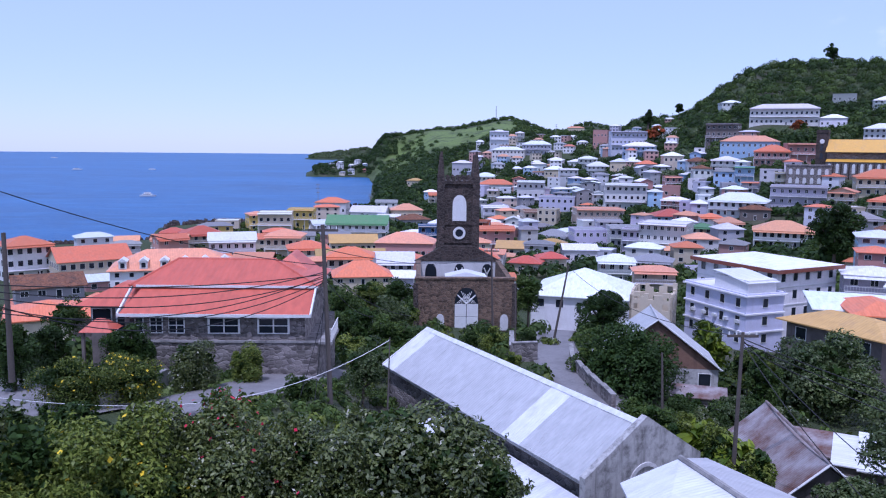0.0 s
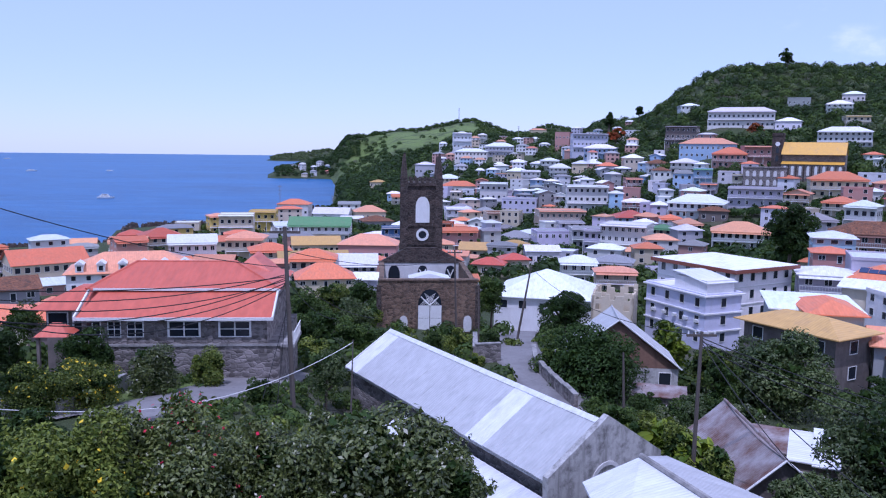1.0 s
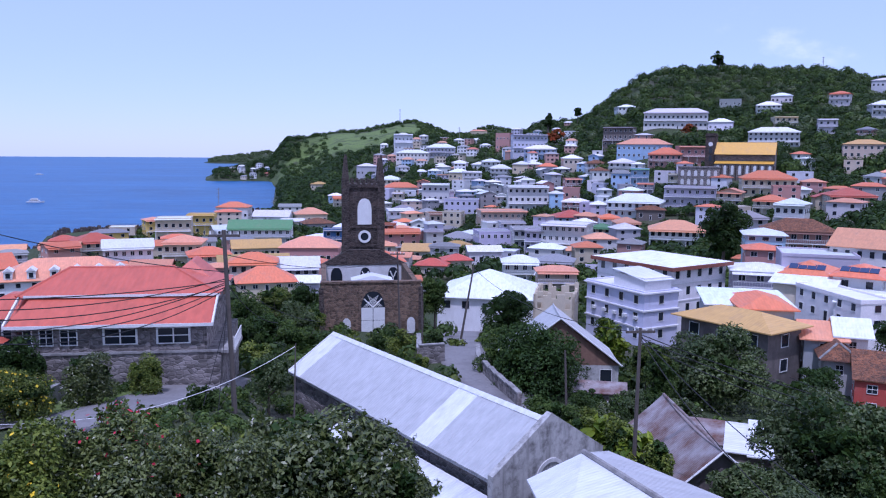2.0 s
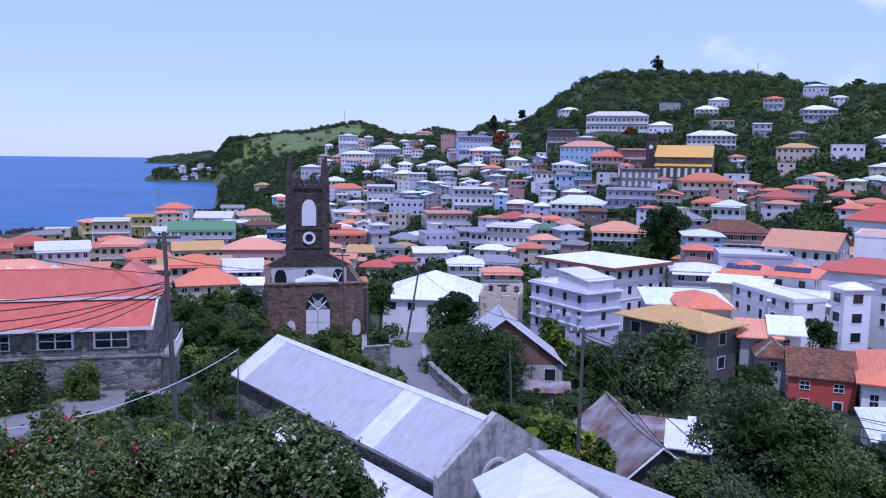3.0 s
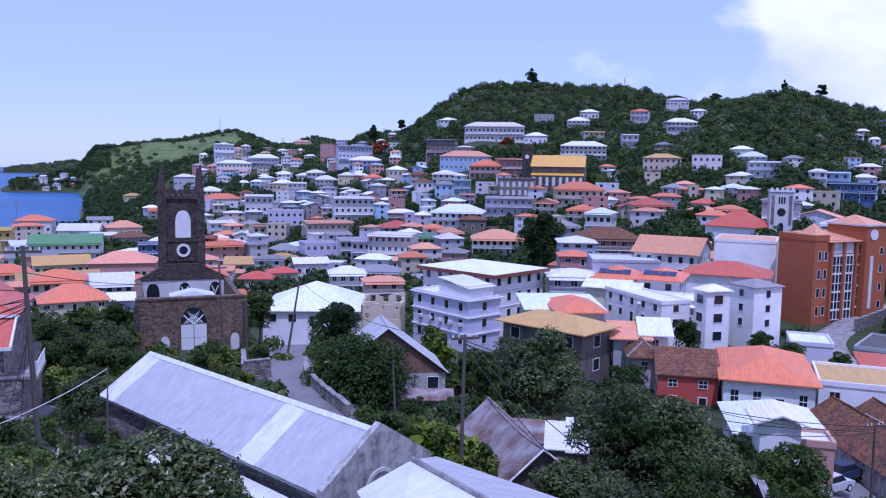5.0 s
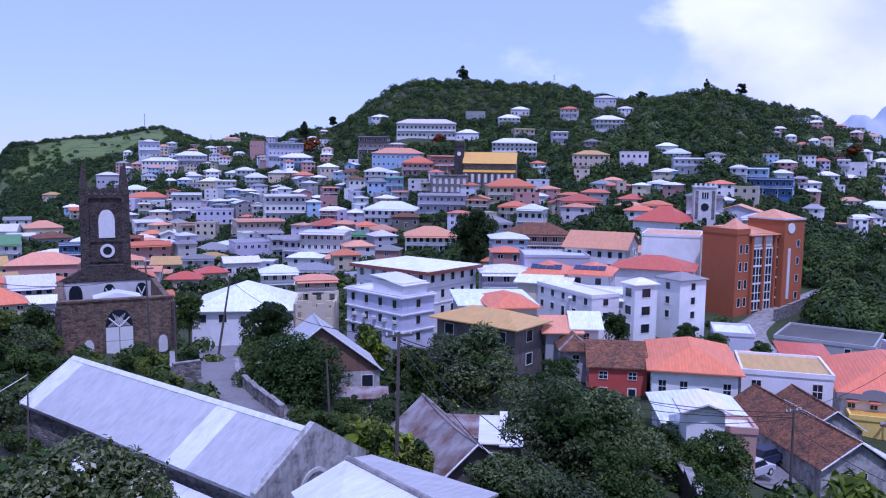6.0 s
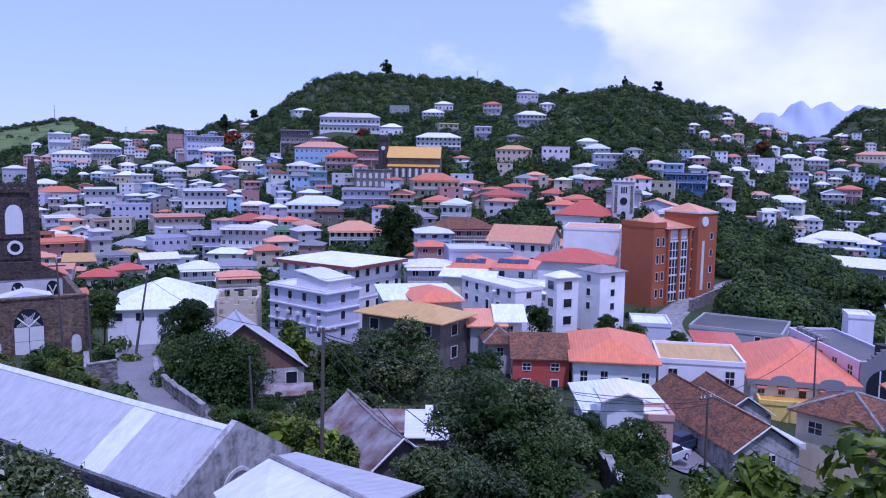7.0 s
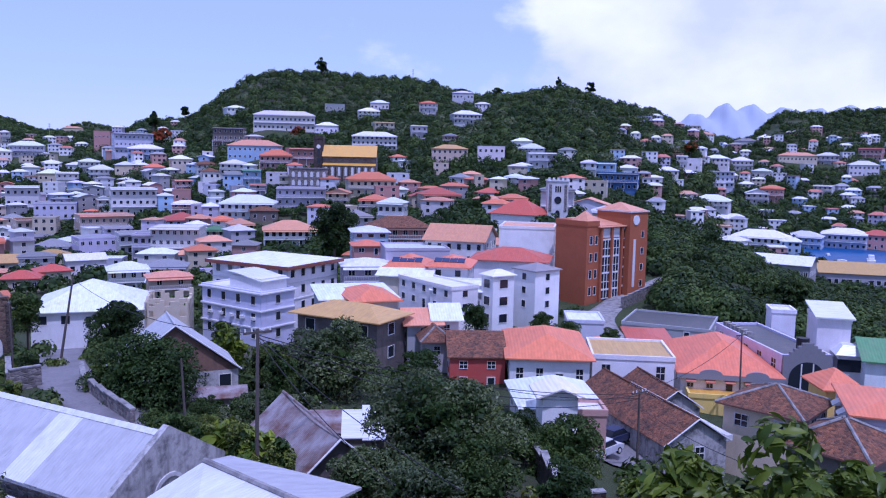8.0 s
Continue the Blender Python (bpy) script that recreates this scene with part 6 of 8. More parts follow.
house(-39.82, 90.64, 23.80, 5.32, 8.00, 2.00, 23.7, "hsN", 1, 2.00, name='small_house', label='dark house with small red roofs', bare=True, sides=(0, 1, 3))


# ---- the cathedral on the ridge and the clock-tower church ----
def cathedral():
    p = (198.51, 383.57, 33.62)
    o = thing("cathedral", "dark stone cathedral with golden yellow roof and square tower", "church", pose(*p, 0, 0, -34))
    TAKEN.append((p[0], p[1], 22))
    w, d, h = 28.0, 13.0, 11.5
    part("wall", Mesh().box(-w / 2, -d / 2 + 3, -8, w / 2, d / 2, h), M["stone_wall"], o, "grey stone clerestory")
    part("aisle", Mesh().box(-w / 2, -d / 2, -8, w / 2, -d / 2 + 3, 6.8), M["stone_wall"], o)
    part("aisle_roof", roof_sheet([(-w / 2, -d / 2 - 0.4, 6.9), (w / 2, -d / 2 - 0.4, 6.9), (w / 2, -d / 2 + 3, 8.2), (-w / 2, -d / 2 + 3, 8.2)]), M["roof"], o, "golden yellow aisle roof", COL["y"])
    for s in (-1, 1):
        part("roof", roof_sheet([(-w / 2 - 0.4, s * 5.4, h), (w / 2 + 0.4, s * 5.4, h), (w / 2 + 0.4, 0, h + 6.0), (-w / 2 - 0.4, 0, h + 6.0)][::-s]), M["roof"], o, "golden yellow roof", COL["y"])
        part("gable", Mesh().solid([(s * w / 2, -5, h), (s * w / 2, 5, h), (s * w / 2, 0, h + 5.8)], [(s * (w / 2 - 0.5), -5, h), (s * (w / 2 - 0.5), 5, h), (s * (w / 2 - 0.5), 0, h + 5.8)]), M["stone_wall"], o)
    for i in range(8):
        x = -w / 2 + 1.8 + i * 3.5
        part("window", Mesh().solid(*pointed(1.3, 4.6, -d / 2 - 0.1, -d / 2 + 0.1, x, 1.4)), M["frame"], o, "pale pointed window")
        part("buttress", Mesh().box(x + 1.4, -d / 2 - 0.7, -8, x + 2.0, -d / 2 + 0.02, 6.0), M["dark_stone"], o)
    t = part("tower", Mesh().box(-w / 2 - 5.2, -3.0, -8, -w / 2 - 0.1, 2.8, 22).box(-w / 2 - 5.5, -3.3, 20.6, -w / 2 + 0.1, 3.1, 21.2), M["dark_stone"], o, "square stone tower")
    part("clock", Mesh().tube((-w / 2 - 2.6, -3.0, 16.5), (-w / 2 - 2.6, -3.2, 16.5), 1.1, 1.1, 16), M["frame"], t, "white clock face")
    for z in (8.0, 12.0):
        part("window", Mesh().solid(*pointed(1.4, 3.0, -3.1, -2.9, -w / 2 - 2.6, z)), M["glass"], t)
    a = thing("priory", "dark stone arcaded building below the cathedral", "building", pose(*(167.48, 368.63, 30.04), 0, 0, -22))
    part("wall", Mesh().box(-9.5, -4, -8, 9.5, 4, 8.6), M["stone_wall"], a)
    part("parapet", Mesh().box(-9.8, -4.3, 8.6, 9.8, 4.3, 9.2), M["stone_wall"], a)
    for s in range(2):
        for i in range(6):
            part("window", Mesh().solid(*pointed(1.5, 2.7, -4.1, -3.9, -7.6 + i * 3.0, 0.6 + s * 4.1)), M["plaster"], a)
    return o


cathedral()


def clock_tower():
    o = thing("clock_tower", "white church clock tower with dark vertical bands", "tower", pose(*(172.97, 191.36, 26.59), 0, 0, -36))
    TAKEN.append(((172.97, 191.36, 26.59)[0], (172.97, 191.36, 26.59)[1], 6))
    a, h = 3.2, 12.6
    part("wall", Mesh().box(-a, -a, -6, a, a, h), M["plaster"], o, "white rendered tower")
    part("cornice", Mesh().box(-a - 0.3, -a - 0.3, h - 0.5, a + 0.3, a + 0.3, h), M["frame"], o)
    for i in range(5):
        x = -a + i * (2 * a - 0.7) / 4
        part("merlon", Mesh().box(x, -a - 0.1, h, x + 0.7, -a + 0.5, h + 0.7), M["frame"], o)
    for s in (-1, 1):
        part("pilaster", Mesh().box(s * 2.4 - 0.45, -a - 0.12, 2.5, s * 2.4 + 0.45, -a + 0.02, h - 1.5), M["stone_wall"], o, "dark vertical band")
    part("clock", Mesh().tube((0, -a, 6.2), (0, -a - 0.15, 6.2), 1.15, 1.15, 18), M["glass"], o, "dark round clock")
    for x in (-0.7, 0, 0.7):
        part("louvre", Mesh().box(x - 0.22, -a - 0.1, 8.7, x + 0.22, -a + 0.02, 10.6), M["glass"], o)
    part("door", Mesh().solid(*pointed(1.5, 3.0, -a - 0.1, -a + 0.1, 0, 0)), M["glass"], o)
    return o


clock_tower()


# ---- small old sheds by the road ----
def gable_hut(name, label, ridge_far, ridge_near, half, fall, drop, roofmat, wallmat, sag=0.0, steps=10, gablemat=None, win=0.4, flashed=False):
    """A hut with a sheet roof whose ridge runs between two points; the roof may sag a little."""
    f, n = Vector(ridge_far), Vector(ridge_near)
    along = f - n
    along.z = 0
    length = along.length
    m = pose(n.x, n.y, n.z, 0, 0, math.degrees(math.atan2(along.y, along.x)) - 90)
    o = thing(name, label, "hut", m)
    TAKEN.append((n.x, n.y, 6))
    for s in (-1, 1):
        holder = part("roof_side", roof_sheet([(s * 0.02, 0.3, -0.2 - sag), (s * half * 0.9, 0.3, -fall * 0.9 - 0.2 - sag), (s * half * 0.9, length - 0.3, -fall * 0.9 - 0.2 - sag), (s * 0.02, length - 0.3, -0.2 - sag)][::s], 0.05), M[wallmat], o)
        for i in range(steps):
            y0, y1 = i * length / steps, (i + 1) * length / steps + 0.05
            dip = lambda y: -sag * math.sin(math.pi * y / length)
            k = Mesh()
            rows = [[(s * u * half, y, -fall * u + dip(y) - 0.25 * sag * math.sin(math.pi * u)) for y in (y0, y1)] for u in (0.0, 0.25, 0.5, 0.75, 1.0)]
            for r, q in zip(rows, rows[1:]):
                k.poly([r[0], r[1], q[1], q[0]][::s])
                k.poly([(p[0], p[1], p[2] - 0.04) for p in ([r[0], r[1], q[1], q[0]][::-s])])
            part("sheet", k, M[roofmat], holder)
    part("ridge_cap", Mesh().tube((0, 0, 0.02), (0, length, 0.02), 0.09, 0.09, 6), M[roofmat], o)
    if flashed:
        part("flashing", Mesh().box(half - 0.55, -0.05, -fall - 0.02, half + 0.1, length + 0.02, -fall + 0.5), M["sheet_new"], o, "white metal valley flashing")
    b = half - 0.25
    part("wall", Mesh().solid([(-b, 0.3, -drop), (b, 0.3, -drop), (b, length - 0.3, -drop), (-b, length - 0.3, -drop)], [(-b, 0.3, -fall - 0.05), (b, 0.3, -fall - 0.05), (b, length - 0.3, -fall - 0.05), (-b, length - 0.3, -fall - 0.05)]), M[wallmat], o)
    for y in (0.3, length - 0.5):
        part("gable", Mesh().solid([(-b, y, -fall - 0.05), (b, y, -fall - 0.05), (0, y, -0.2)], [(-b, y + 0.2, -fall - 0.05), (b, y + 0.2, -fall - 0.05), (0, y + 0.2, -0.2)]), M[gablemat or wallmat], o)
    part("window", DARK_WINDOW if gablemat else SASH, None, o, "dark glazed window", None, pose(win, 0.3, -fall - 1.7) @ Matrix.Diagonal((1.0, 1, 1.3, 1)))
    part("door", DOOR, None, o, "", None, pose(-1.2, 0.3, -fall - 2.6) @ Matrix.Diagonal((0.9, 1, 2.1, 1)))
    for s in (-1, 1):
        part("bargeboard", Mesh().tube((0, -0.03, -0.02), (s * half, -0.03, -fall - 0.02), 0.07, 0.07, 5), M["frame"], o)
    return o


gable_hut("stone_hut", "old house with brown gable, white bargeboards and stained walls", (19.84, 74.92, 30.32), (18.88, 68.45, 30.32), 5.6, 4.3, 9.0, "sheet", "stucco", 0.1, 6, "brown_board", 4.2)
gable_hut("rusty_barn", "old barn with sagging rusty corrugated roof", (20.92, 49.78, 29.02), (20.12, 39.49, 29.02), 2.7, 2.3, 7.0, "rusty", "old_wood", 0.35, 12)
gable_hut("tiled_barn", "old barn with brown tile roof and white flashing", (61.79, 59.75, 22.93), (56.71, 43.13, 22.93), 3.4, 2.2, 7.0, "tile", "stucco", 0.1, 14, None, 0.4, True)
gable_hut("tiled_barn", "smaller old barn with brown tile roof", (68.68, 61.16, 21.83), (65.12, 52.39, 21.83), 3.0, 2.0, 7.0, "tile", "stucco", 0.1, 8)




def flat_hut(name, label, at, w, d, h, rot, mat, tilt=0.5):
    o = thing(name, label, "hut", pose(*at, 0, 0, rot))
    TAKEN.append((at[0], at[1], 4))
    part("roof", roof_sheet([(-w / 2, -d / 2, 0), (w / 2, -d / 2, 0), (w / 2, d / 2, tilt), (-w / 2, d / 2, tilt)], 0.08), M[mat], o)
    part("wall", Mesh().box(-w / 2 + 0.2, -d / 2 + 0.2, -h, w / 2 - 0.2, d / 2 - 0.2, -0.1), M["old_wood"], o)
    part("window", DARK_WINDOW, None, o, "", None, pose(0, -d / 2 + 0.2, -1.6) @ Matrix.Diagonal((1.2, 1, 0.9, 1)))
    return o


flat_hut("lean_to_hut", "low hut with rusty brown sheet roof", (25.56, 51.95, 25.23), 3.4, 3.6, 6, -28, "rusty", 0.6)
flat_hut("lean_to_hut", "low hut with patched white sheet roof", (26.22, 49.37, 25.54), 1.9, 3.6, 6, -28, "sheet_new", 0.9)
flat_hut("lean_to_hut", "low hut with bright white sheet roof", (27.44, 48.71, 25.44), 1.7, 3.8, 6, -28, "sheet_new", 1.3)
flat_hut("rusty_canopy", "low rusty sheet canopy below the stone hut", (20.9, 62.9, 25.34), 4.4, 2.0, 3, -18, "rusty", 0.5)


# ---- roads, walls, poles and wires ----
def ground_strip(name, label, points, width, mat, lift=0.1, category="road"):
    """A paved strip that follows the ground along a smooth line."""
    p = [Vector(q) for q in points]
    line = []
    for i in range(len(p) - 1):
        a, b, c, d = p[max(i - 1, 0)], p[i], p[i + 1], p[min(i + 2, len(p) - 1)]
        for k in range(12):
            t = k / 12
            line.append(0.5 * (2 * b + (c - a) * t + (2 * a - 5 * b + 4 * c - d) * t * t + (3 * b - a - 3 * c + d) * t ** 3))
    line.append(p[-1])
    xs, ys = [], []
    for i, q in enumerate(line):
        t = line[min(i + 1, len(line) - 1)] - line[max(i - 1, 0)]
        side = Vector((t.y, -t.x, 0)).normalized()
        row = [q + side * width * (k / 6 - 0.5) for k in range(7)]
        xs.append([r.x for r in row]), ys.append([r.y for r in row])
    for q in line[::4]:
        TAKEN.append((q.x, q.y, width * 0.5))
    xs, ys = np.array(xs), np.array(ys)
    zs = ground_z(xs, ys)
    zs = zs + lift * 0.6
    out = lambda v, k: np.concatenate([v[:, :1] + k, v, v[:, -1:] + k], 1)
    xs, ys, zs = out(xs, 0.0), out(ys, 0.0), out(zs, -1.5)
    ob = new(name, grid_mesh(name, xs, ys, zs, M[mat]))
    return tagged(ob, label, category, kind="structure")


ground_strip("road", "grey worn asphalt lane curving past the church", [(13.28, 55.00, 25.82), (12.51, 61.44, 25.64), (11.81, 70.50, 25.14), (11.69, 83.60, 23.73), (18.90, 129.06, 15.04), (25.80, 157.28, 11.06), (33.14, 182.57, 8.46)], 5.4, "asphalt", 0.25)
ground_strip("road", "grey asphalt drive before the red-roofed house", [(-16.16, 41.52, 30.54), (-14.07, 44.64, 30.27), (-12.11, 48.60, 29.80), (-10.39, 54.57, 28.87), (-10.05, 62.31, 27.44)], 5.0, "asphalt", 0.25)
ground_strip("road", "grey asphalt yard beside the garden", [(-32.28, 52.54, 28.35), (-26.42, 48.13, 29.42), (-21.68, 44.82, 30.02), (-18.39, 41.74, 30.44)], 5.0, "asphalt", 0.25)
ground_strip("road", "pale concrete lane climbing beside the brick block", [(89.74, 85.15, 17.97), (98.96, 97.19, 18.32), (113.37, 105.91, 18.93), (125.09, 109.35, 19.76), (135.23, 112.90, 20.21)], 5.0, "concrete", 0.3)
ground_strip("road", "asphalt yard between the old houses", [(48.20, 46.60, 19.74), (54.30, 50.45, 18.61), (59.36, 53.01, 18.29)], 7.0, "asphalt", 0.3)


def wall_run(label, points, height, thick, mat):
    """A free-standing wall along a line, each length on its own footing, with a coping."""
    pts = [Vector(q) for q in points]
    o = thing("garden_wall", label, "wall", pose(*pts[0]))
    for a, b in zip(pts, pts[1:]):
        n = max(1, int((b - a).length / 2.5))
        for i in range(n):
            p, q = a.lerp(b, i / n) - pts[0], a.lerp(b, (i + 1) / n) - pts[0]
            s = Vector(((q - p).y, -(q - p).x, 0)).normalized() * thick / 2
            ring = [p + s, q + s, q - s, p - s]
            g = min(float(ground_z(*(pts[0] + p).xy)), float(ground_z(*(pts[0] + q).xy))) - pts[0].z
            part("wall_length", Mesh().solid([(r.x, r.y, g - 1) for r in ring], [(r.x, r.y, g + height) for r in ring]), M[mat], o)
            s *= 1.25
            ring = [p + s, q + s, q - s, p - s]
            part("coping", Mesh().solid([(r.x, r.y, g + height) for r in ring], [(r.x, r.y, g + height + 0.1) for r in ring]), M["concrete"], o)
    return o


wall_run("low stained concrete wall along the garden", [(-18.80, 42.70, 30.33), (-18.23, 46.96, 29.89), (-17.17, 52.78, 29.16)], 1.1, 0.25, "concrete")
wall_run("dark stone wall along the lane", [(12.80, 57.48, 25.81), (12.20, 63.40, 25.59), (11.94, 71.27, 25.08), (12.84, 77.57, 24.59)], 1.2, 0.35, "stone_wall")
wall_run("dark stone wall below the church", [(9.02, 73.86, 24.98), (6.57, 73.43, 25.07), (7.62, 85.57, 23.37)], 1.8, 0.4, "stone_wall")
wall_run("dark retaining wall beside the climbing lane", [(107.35, 100.16, 18.46), (119.93, 104.73, 19.25), (131.51, 108.98, 19.93)], 2.2, 0.4, "stone_wall")
wall_run("ruined dark stone wall in the yard", [(38.5, 45.9, 22.82), (34.92, 38.81, 23.63), (31.6, 33.6, 24.14), (34.4, 32.6, 24.0)], 2.0, 0.4, "dark_stone")


def pole(label, base, top, r=0.14, arms=1):
    b, t = Vector(base), Vector(top)
    o = thing("utility_pole", label, "pole", pose(*b), "utility poles")
    d = t - b
    part("shaft", Mesh().tube(-d.normalized() * 2.5, d, r, r * 0.65, 10), M["pole_wood"], o)
    for i in range(arms):
        z = d * (0.97 - 0.09 * i)
        arm = part("crossarm", Mesh().box(z.x - 0.85, z.y - 0.06, z.z - 0.07, z.x + 0.85, z.y + 0.06, z.z + 0.07), M["pole_wood"], o)
        for u in (-0.75, -0.35, 0.35, 0.75):
            part("insulator", Mesh().tube((z.x + u, z.y, z.z + 0.07), (z.x + u, z.y, z.z + 0.25), 0.05, 0.035, 7), M["frame"], arm)
    return o


pole("tall dark wooden utility pole with many cables", (-6.39, 44.54, 30.38), (-6.75, 44.49, 40.66), 0.17, 1)
pole("tall wooden utility pole beside the barn", (16.45, 42.96, 27.89), (16.52, 42.93, 35.15), 0.14, 1)
pole("leaning wooden utility pole by the lane", (13.48, 91.01, 25.62), (14.45, 90.86, 31.75), 0.15, 0)
pole("wooden utility pole before the church", (5.82, 89.81, 23.80), (5.51, 89.83, 33.75), 0.14, 1)
pole("slim pole beside the church wall", (8.05, 85.62, 23.68), (7.91, 85.64, 30.27), 0.09, 0)
pole("dark wooden utility pole beside the garden", (-20.36, 36.73, 36.26), (-20.36, 36.73, 40.88), 0.15, 0)
pole("wooden utility pole among the trees", (15.95, 55.76, 26.64), (15.78, 55.81, 30.60), 0.11, 0)
pole("utility pole beside the red hall", (73.92, 51.32, 20.61), (73.83, 51.45, 27.12), 0.12, 1)
pole("utility pole in the yard of the old barns", (49.52, 43.58, 21.22), (49.48, 43.63, 26.41), 0.13, 1)
pole("thin metal post beside the shed", (-2.99, 43.90, 32.35), (-2.93, 43.90, 34.38), 0.05, 0)


def wire(label, a, b, sag=0.6, r=0.022, mat="cable"):
    a, b = Vector(a), Vector(b)
    k, n = Mesh(), 18
    pts = [a.lerp(b, i / n) - Vector((0, 0, sag * 4 * (i / n) * (1 - i / n))) - a for i in range(n + 1)]
    ring = [(math.cos(i * math.tau / 5), math.sin(i * math.tau / 5)) for i in range(5)]
    q = (b - a).to_track_quat("Z", "Y")
    for p in pts:
        k.v += [tuple(p + q @ Vector((u * r, v * r, 0))) for u, v in ring]
    for i in range(n):
        for j in range(5):
            k.f.append((5 * i + j, 5 * i + (j + 1) % 5, 5 * i + 5 + (j + 1) % 5, 5 * i + 5 + j))
            k.m.append(0)
    ob = new("overhead_wire", k.data("overhead_wire", M[mat]))
    ob.matrix_basis = pose(*a)
    return tagged(ob, label, "cable", "overhead wires")


BLACK, PALE = "thin black overhead cable strung between poles", "pale thick cable hanging across the garden"
wire(BLACK, (-18.14, 31.10, 43.41), (-6.77, 44.49, 38.36), 0.5)
for za, zb, sg in ((505, 486, 0.4), (525, 492, 1.0), (538, 496, 1.5), (532, 500, 2.0), (548, 488, 1.2), (515, 482, 0.8)):
    p0, p1 = Vector((-20.19, 34.53, 38.42)), Vector((-6.68, 44.50, 37.71))
    wire(BLACK, p0 + Vector((0, 0, (520 - za) * 0.028)), p1 + Vector((0, 0, (490 - zb) * 0.032)), sg, 0.028)
wire(BLACK, (-6.76, 44.49, 39.32), (5.52, 89.83, 33.10), 1.0)
wire(BLACK, (-6.71, 44.50, 38.03), (-2.06, 59.96, 32.19), 0.6)
wire(BLACK, (-6.68, 44.50, 37.71), (-5.11, 57.77, 32.62), 0.6)
wire(PALE, (-12.28, 38.07, 32.35), (-2.93, 43.90, 34.25), 0.7, 0.018, "frame")
wire(PALE, (-18.53, 30.87, 34.99), (-12.28, 38.07, 32.35), 0.25, 0.018, "frame")
for dz, sg in ((0, 1.2), (10, 1.6), (24, 2.0)):
    p0, p1 = Vector((16.54, 42.92, 34.77)), Vector((49.48, 43.62, 26.22))
    wire(BLACK, p0 - Vector((0, 0, dz * 0.02)), p1 - Vector((0, 0, dz * 0.02)), sg, 0.03)
wire(BLACK, (16.54, 42.93, 34.90), (14.45, 90.86, 31.62), 1.4, 0.025)
wire(BLACK, (16.59, 42.91, 34.46), (18.57, 30.74, 29.75), 0.6, 0.025)
wire(BLACK, (16.58, 42.91, 34.65), (20.05, 27.36, 30.39), 0.5, 0.025)
wire(BLACK, (49.48, 43.62, 26.31), (73.83, 51.44, 27.00), 0.8, 0.025)
wire(BLACK, (49.46, 43.65, 25.07), (39.64, 21.32, 28.24), 0.8, 0.025)
wire(BLACK, (30.76, 51.41, 29.50), (49.50, 43.61, 25.79), 1.0, 0.025)
wire(BLACK, (-6.66, 44.50, 36.74), (-6.98, 42.43, 30.81), 0.1, 0.02)
wire(BLACK, (-6.66, 44.50, 36.09), (-7.70, 42.30, 31.48), 0.1, 0.02)


# ---- cars, boats, masts, shore ----
def car(label, at, rot, colour):
    o = thing("car", label, "car", pose(*at, 0, 0, rot), "parked cars")
    prof = [(-2.0, 0.35), (2.0, 0.35), (2.05, 0.75), (1.1, 0.95), (-1.95, 1.0), (-2.05, 0.7)]
    part("body", Mesh().solid([(x, 0.8, z) for x, z in prof], [(x, -0.8, z) for x, z in prof]), M["trim"], o, "", colour)
    cab = [(-1.6, 0.98), (1.05, 0.95), (0.45, 1.45), (-1.15, 1.48)]
    part("cabin", Mesh().solid([(x, 0.68, z) for x, z in cab], [(x, -0.68, z) for x, z in cab]), M["glass"], o, "dark car windows")
    part("roof_panel", Mesh().box(-1.15, -0.62, 1.46, 0.45, 0.62, 1.52), M["trim"], o, "", colour)
    for x in (-1.25, 1.25):
        for y in (-0.75, 0.75):
            t = part("tyre", Mesh().tube((x, y - 0.1, 0.32), (x, y + 0.1, 0.32), 0.32, 0.32, 14), M["cable"], o)
            part("rim", Mesh().tube((x, y - 0.12, 0.32), (x, y + 0.12, 0.32), 0.19, 0.19, 10), M["frame"], t)
    for y in (-0.55, 0.55):
        part("headlight", Mesh().box(2.0, y - 0.15, 0.6, 2.07, y + 0.15, 0.74), M["frame"], o)
    return o


def on_ground(p, up=0.32):
    return (p[0], p[1], float(ground_z(p[0], p[1])) + up)


car("dark blue parked car in the yard", on_ground((54.18, 50.48, 18.62)), 8, (0.02, 0.03, 0.08))
car("silver parked car in the yard", on_ground((49.76, 47.60, 19.25)), 12, (0.55, 0.56, 0.6))
car("white parked car beside the lane", on_ground((17.92, 148.25, 12.29)), 80, (0.7, 0.7, 0.7))


for i, (az_, d_) in enumerate(((-24, 366), (-22.6, 372), (-21.2, 384), (-20, 394), (-18.9, 404), (-17.7, 420), (-16.6, 432), (-15.6, 446), (-14.7, 454), (-13.8, 462), (-12.9, 474), (-12.1, 486))):
    shade = ((0.7, 0.7, 0.72), (0.03, 0.035, 0.05), (0.4, 0.42, 0.45), (0.35, 0.04, 0.03))[i % 4]
    car("%s parked car on the waterfront road" % ("white", "black", "silver", "red")[i % 4], on_ground((math.sin(radians(az_)) * d_, math.cos(radians(az_)) * d_)), 20 + 11 * (i % 3), shade)


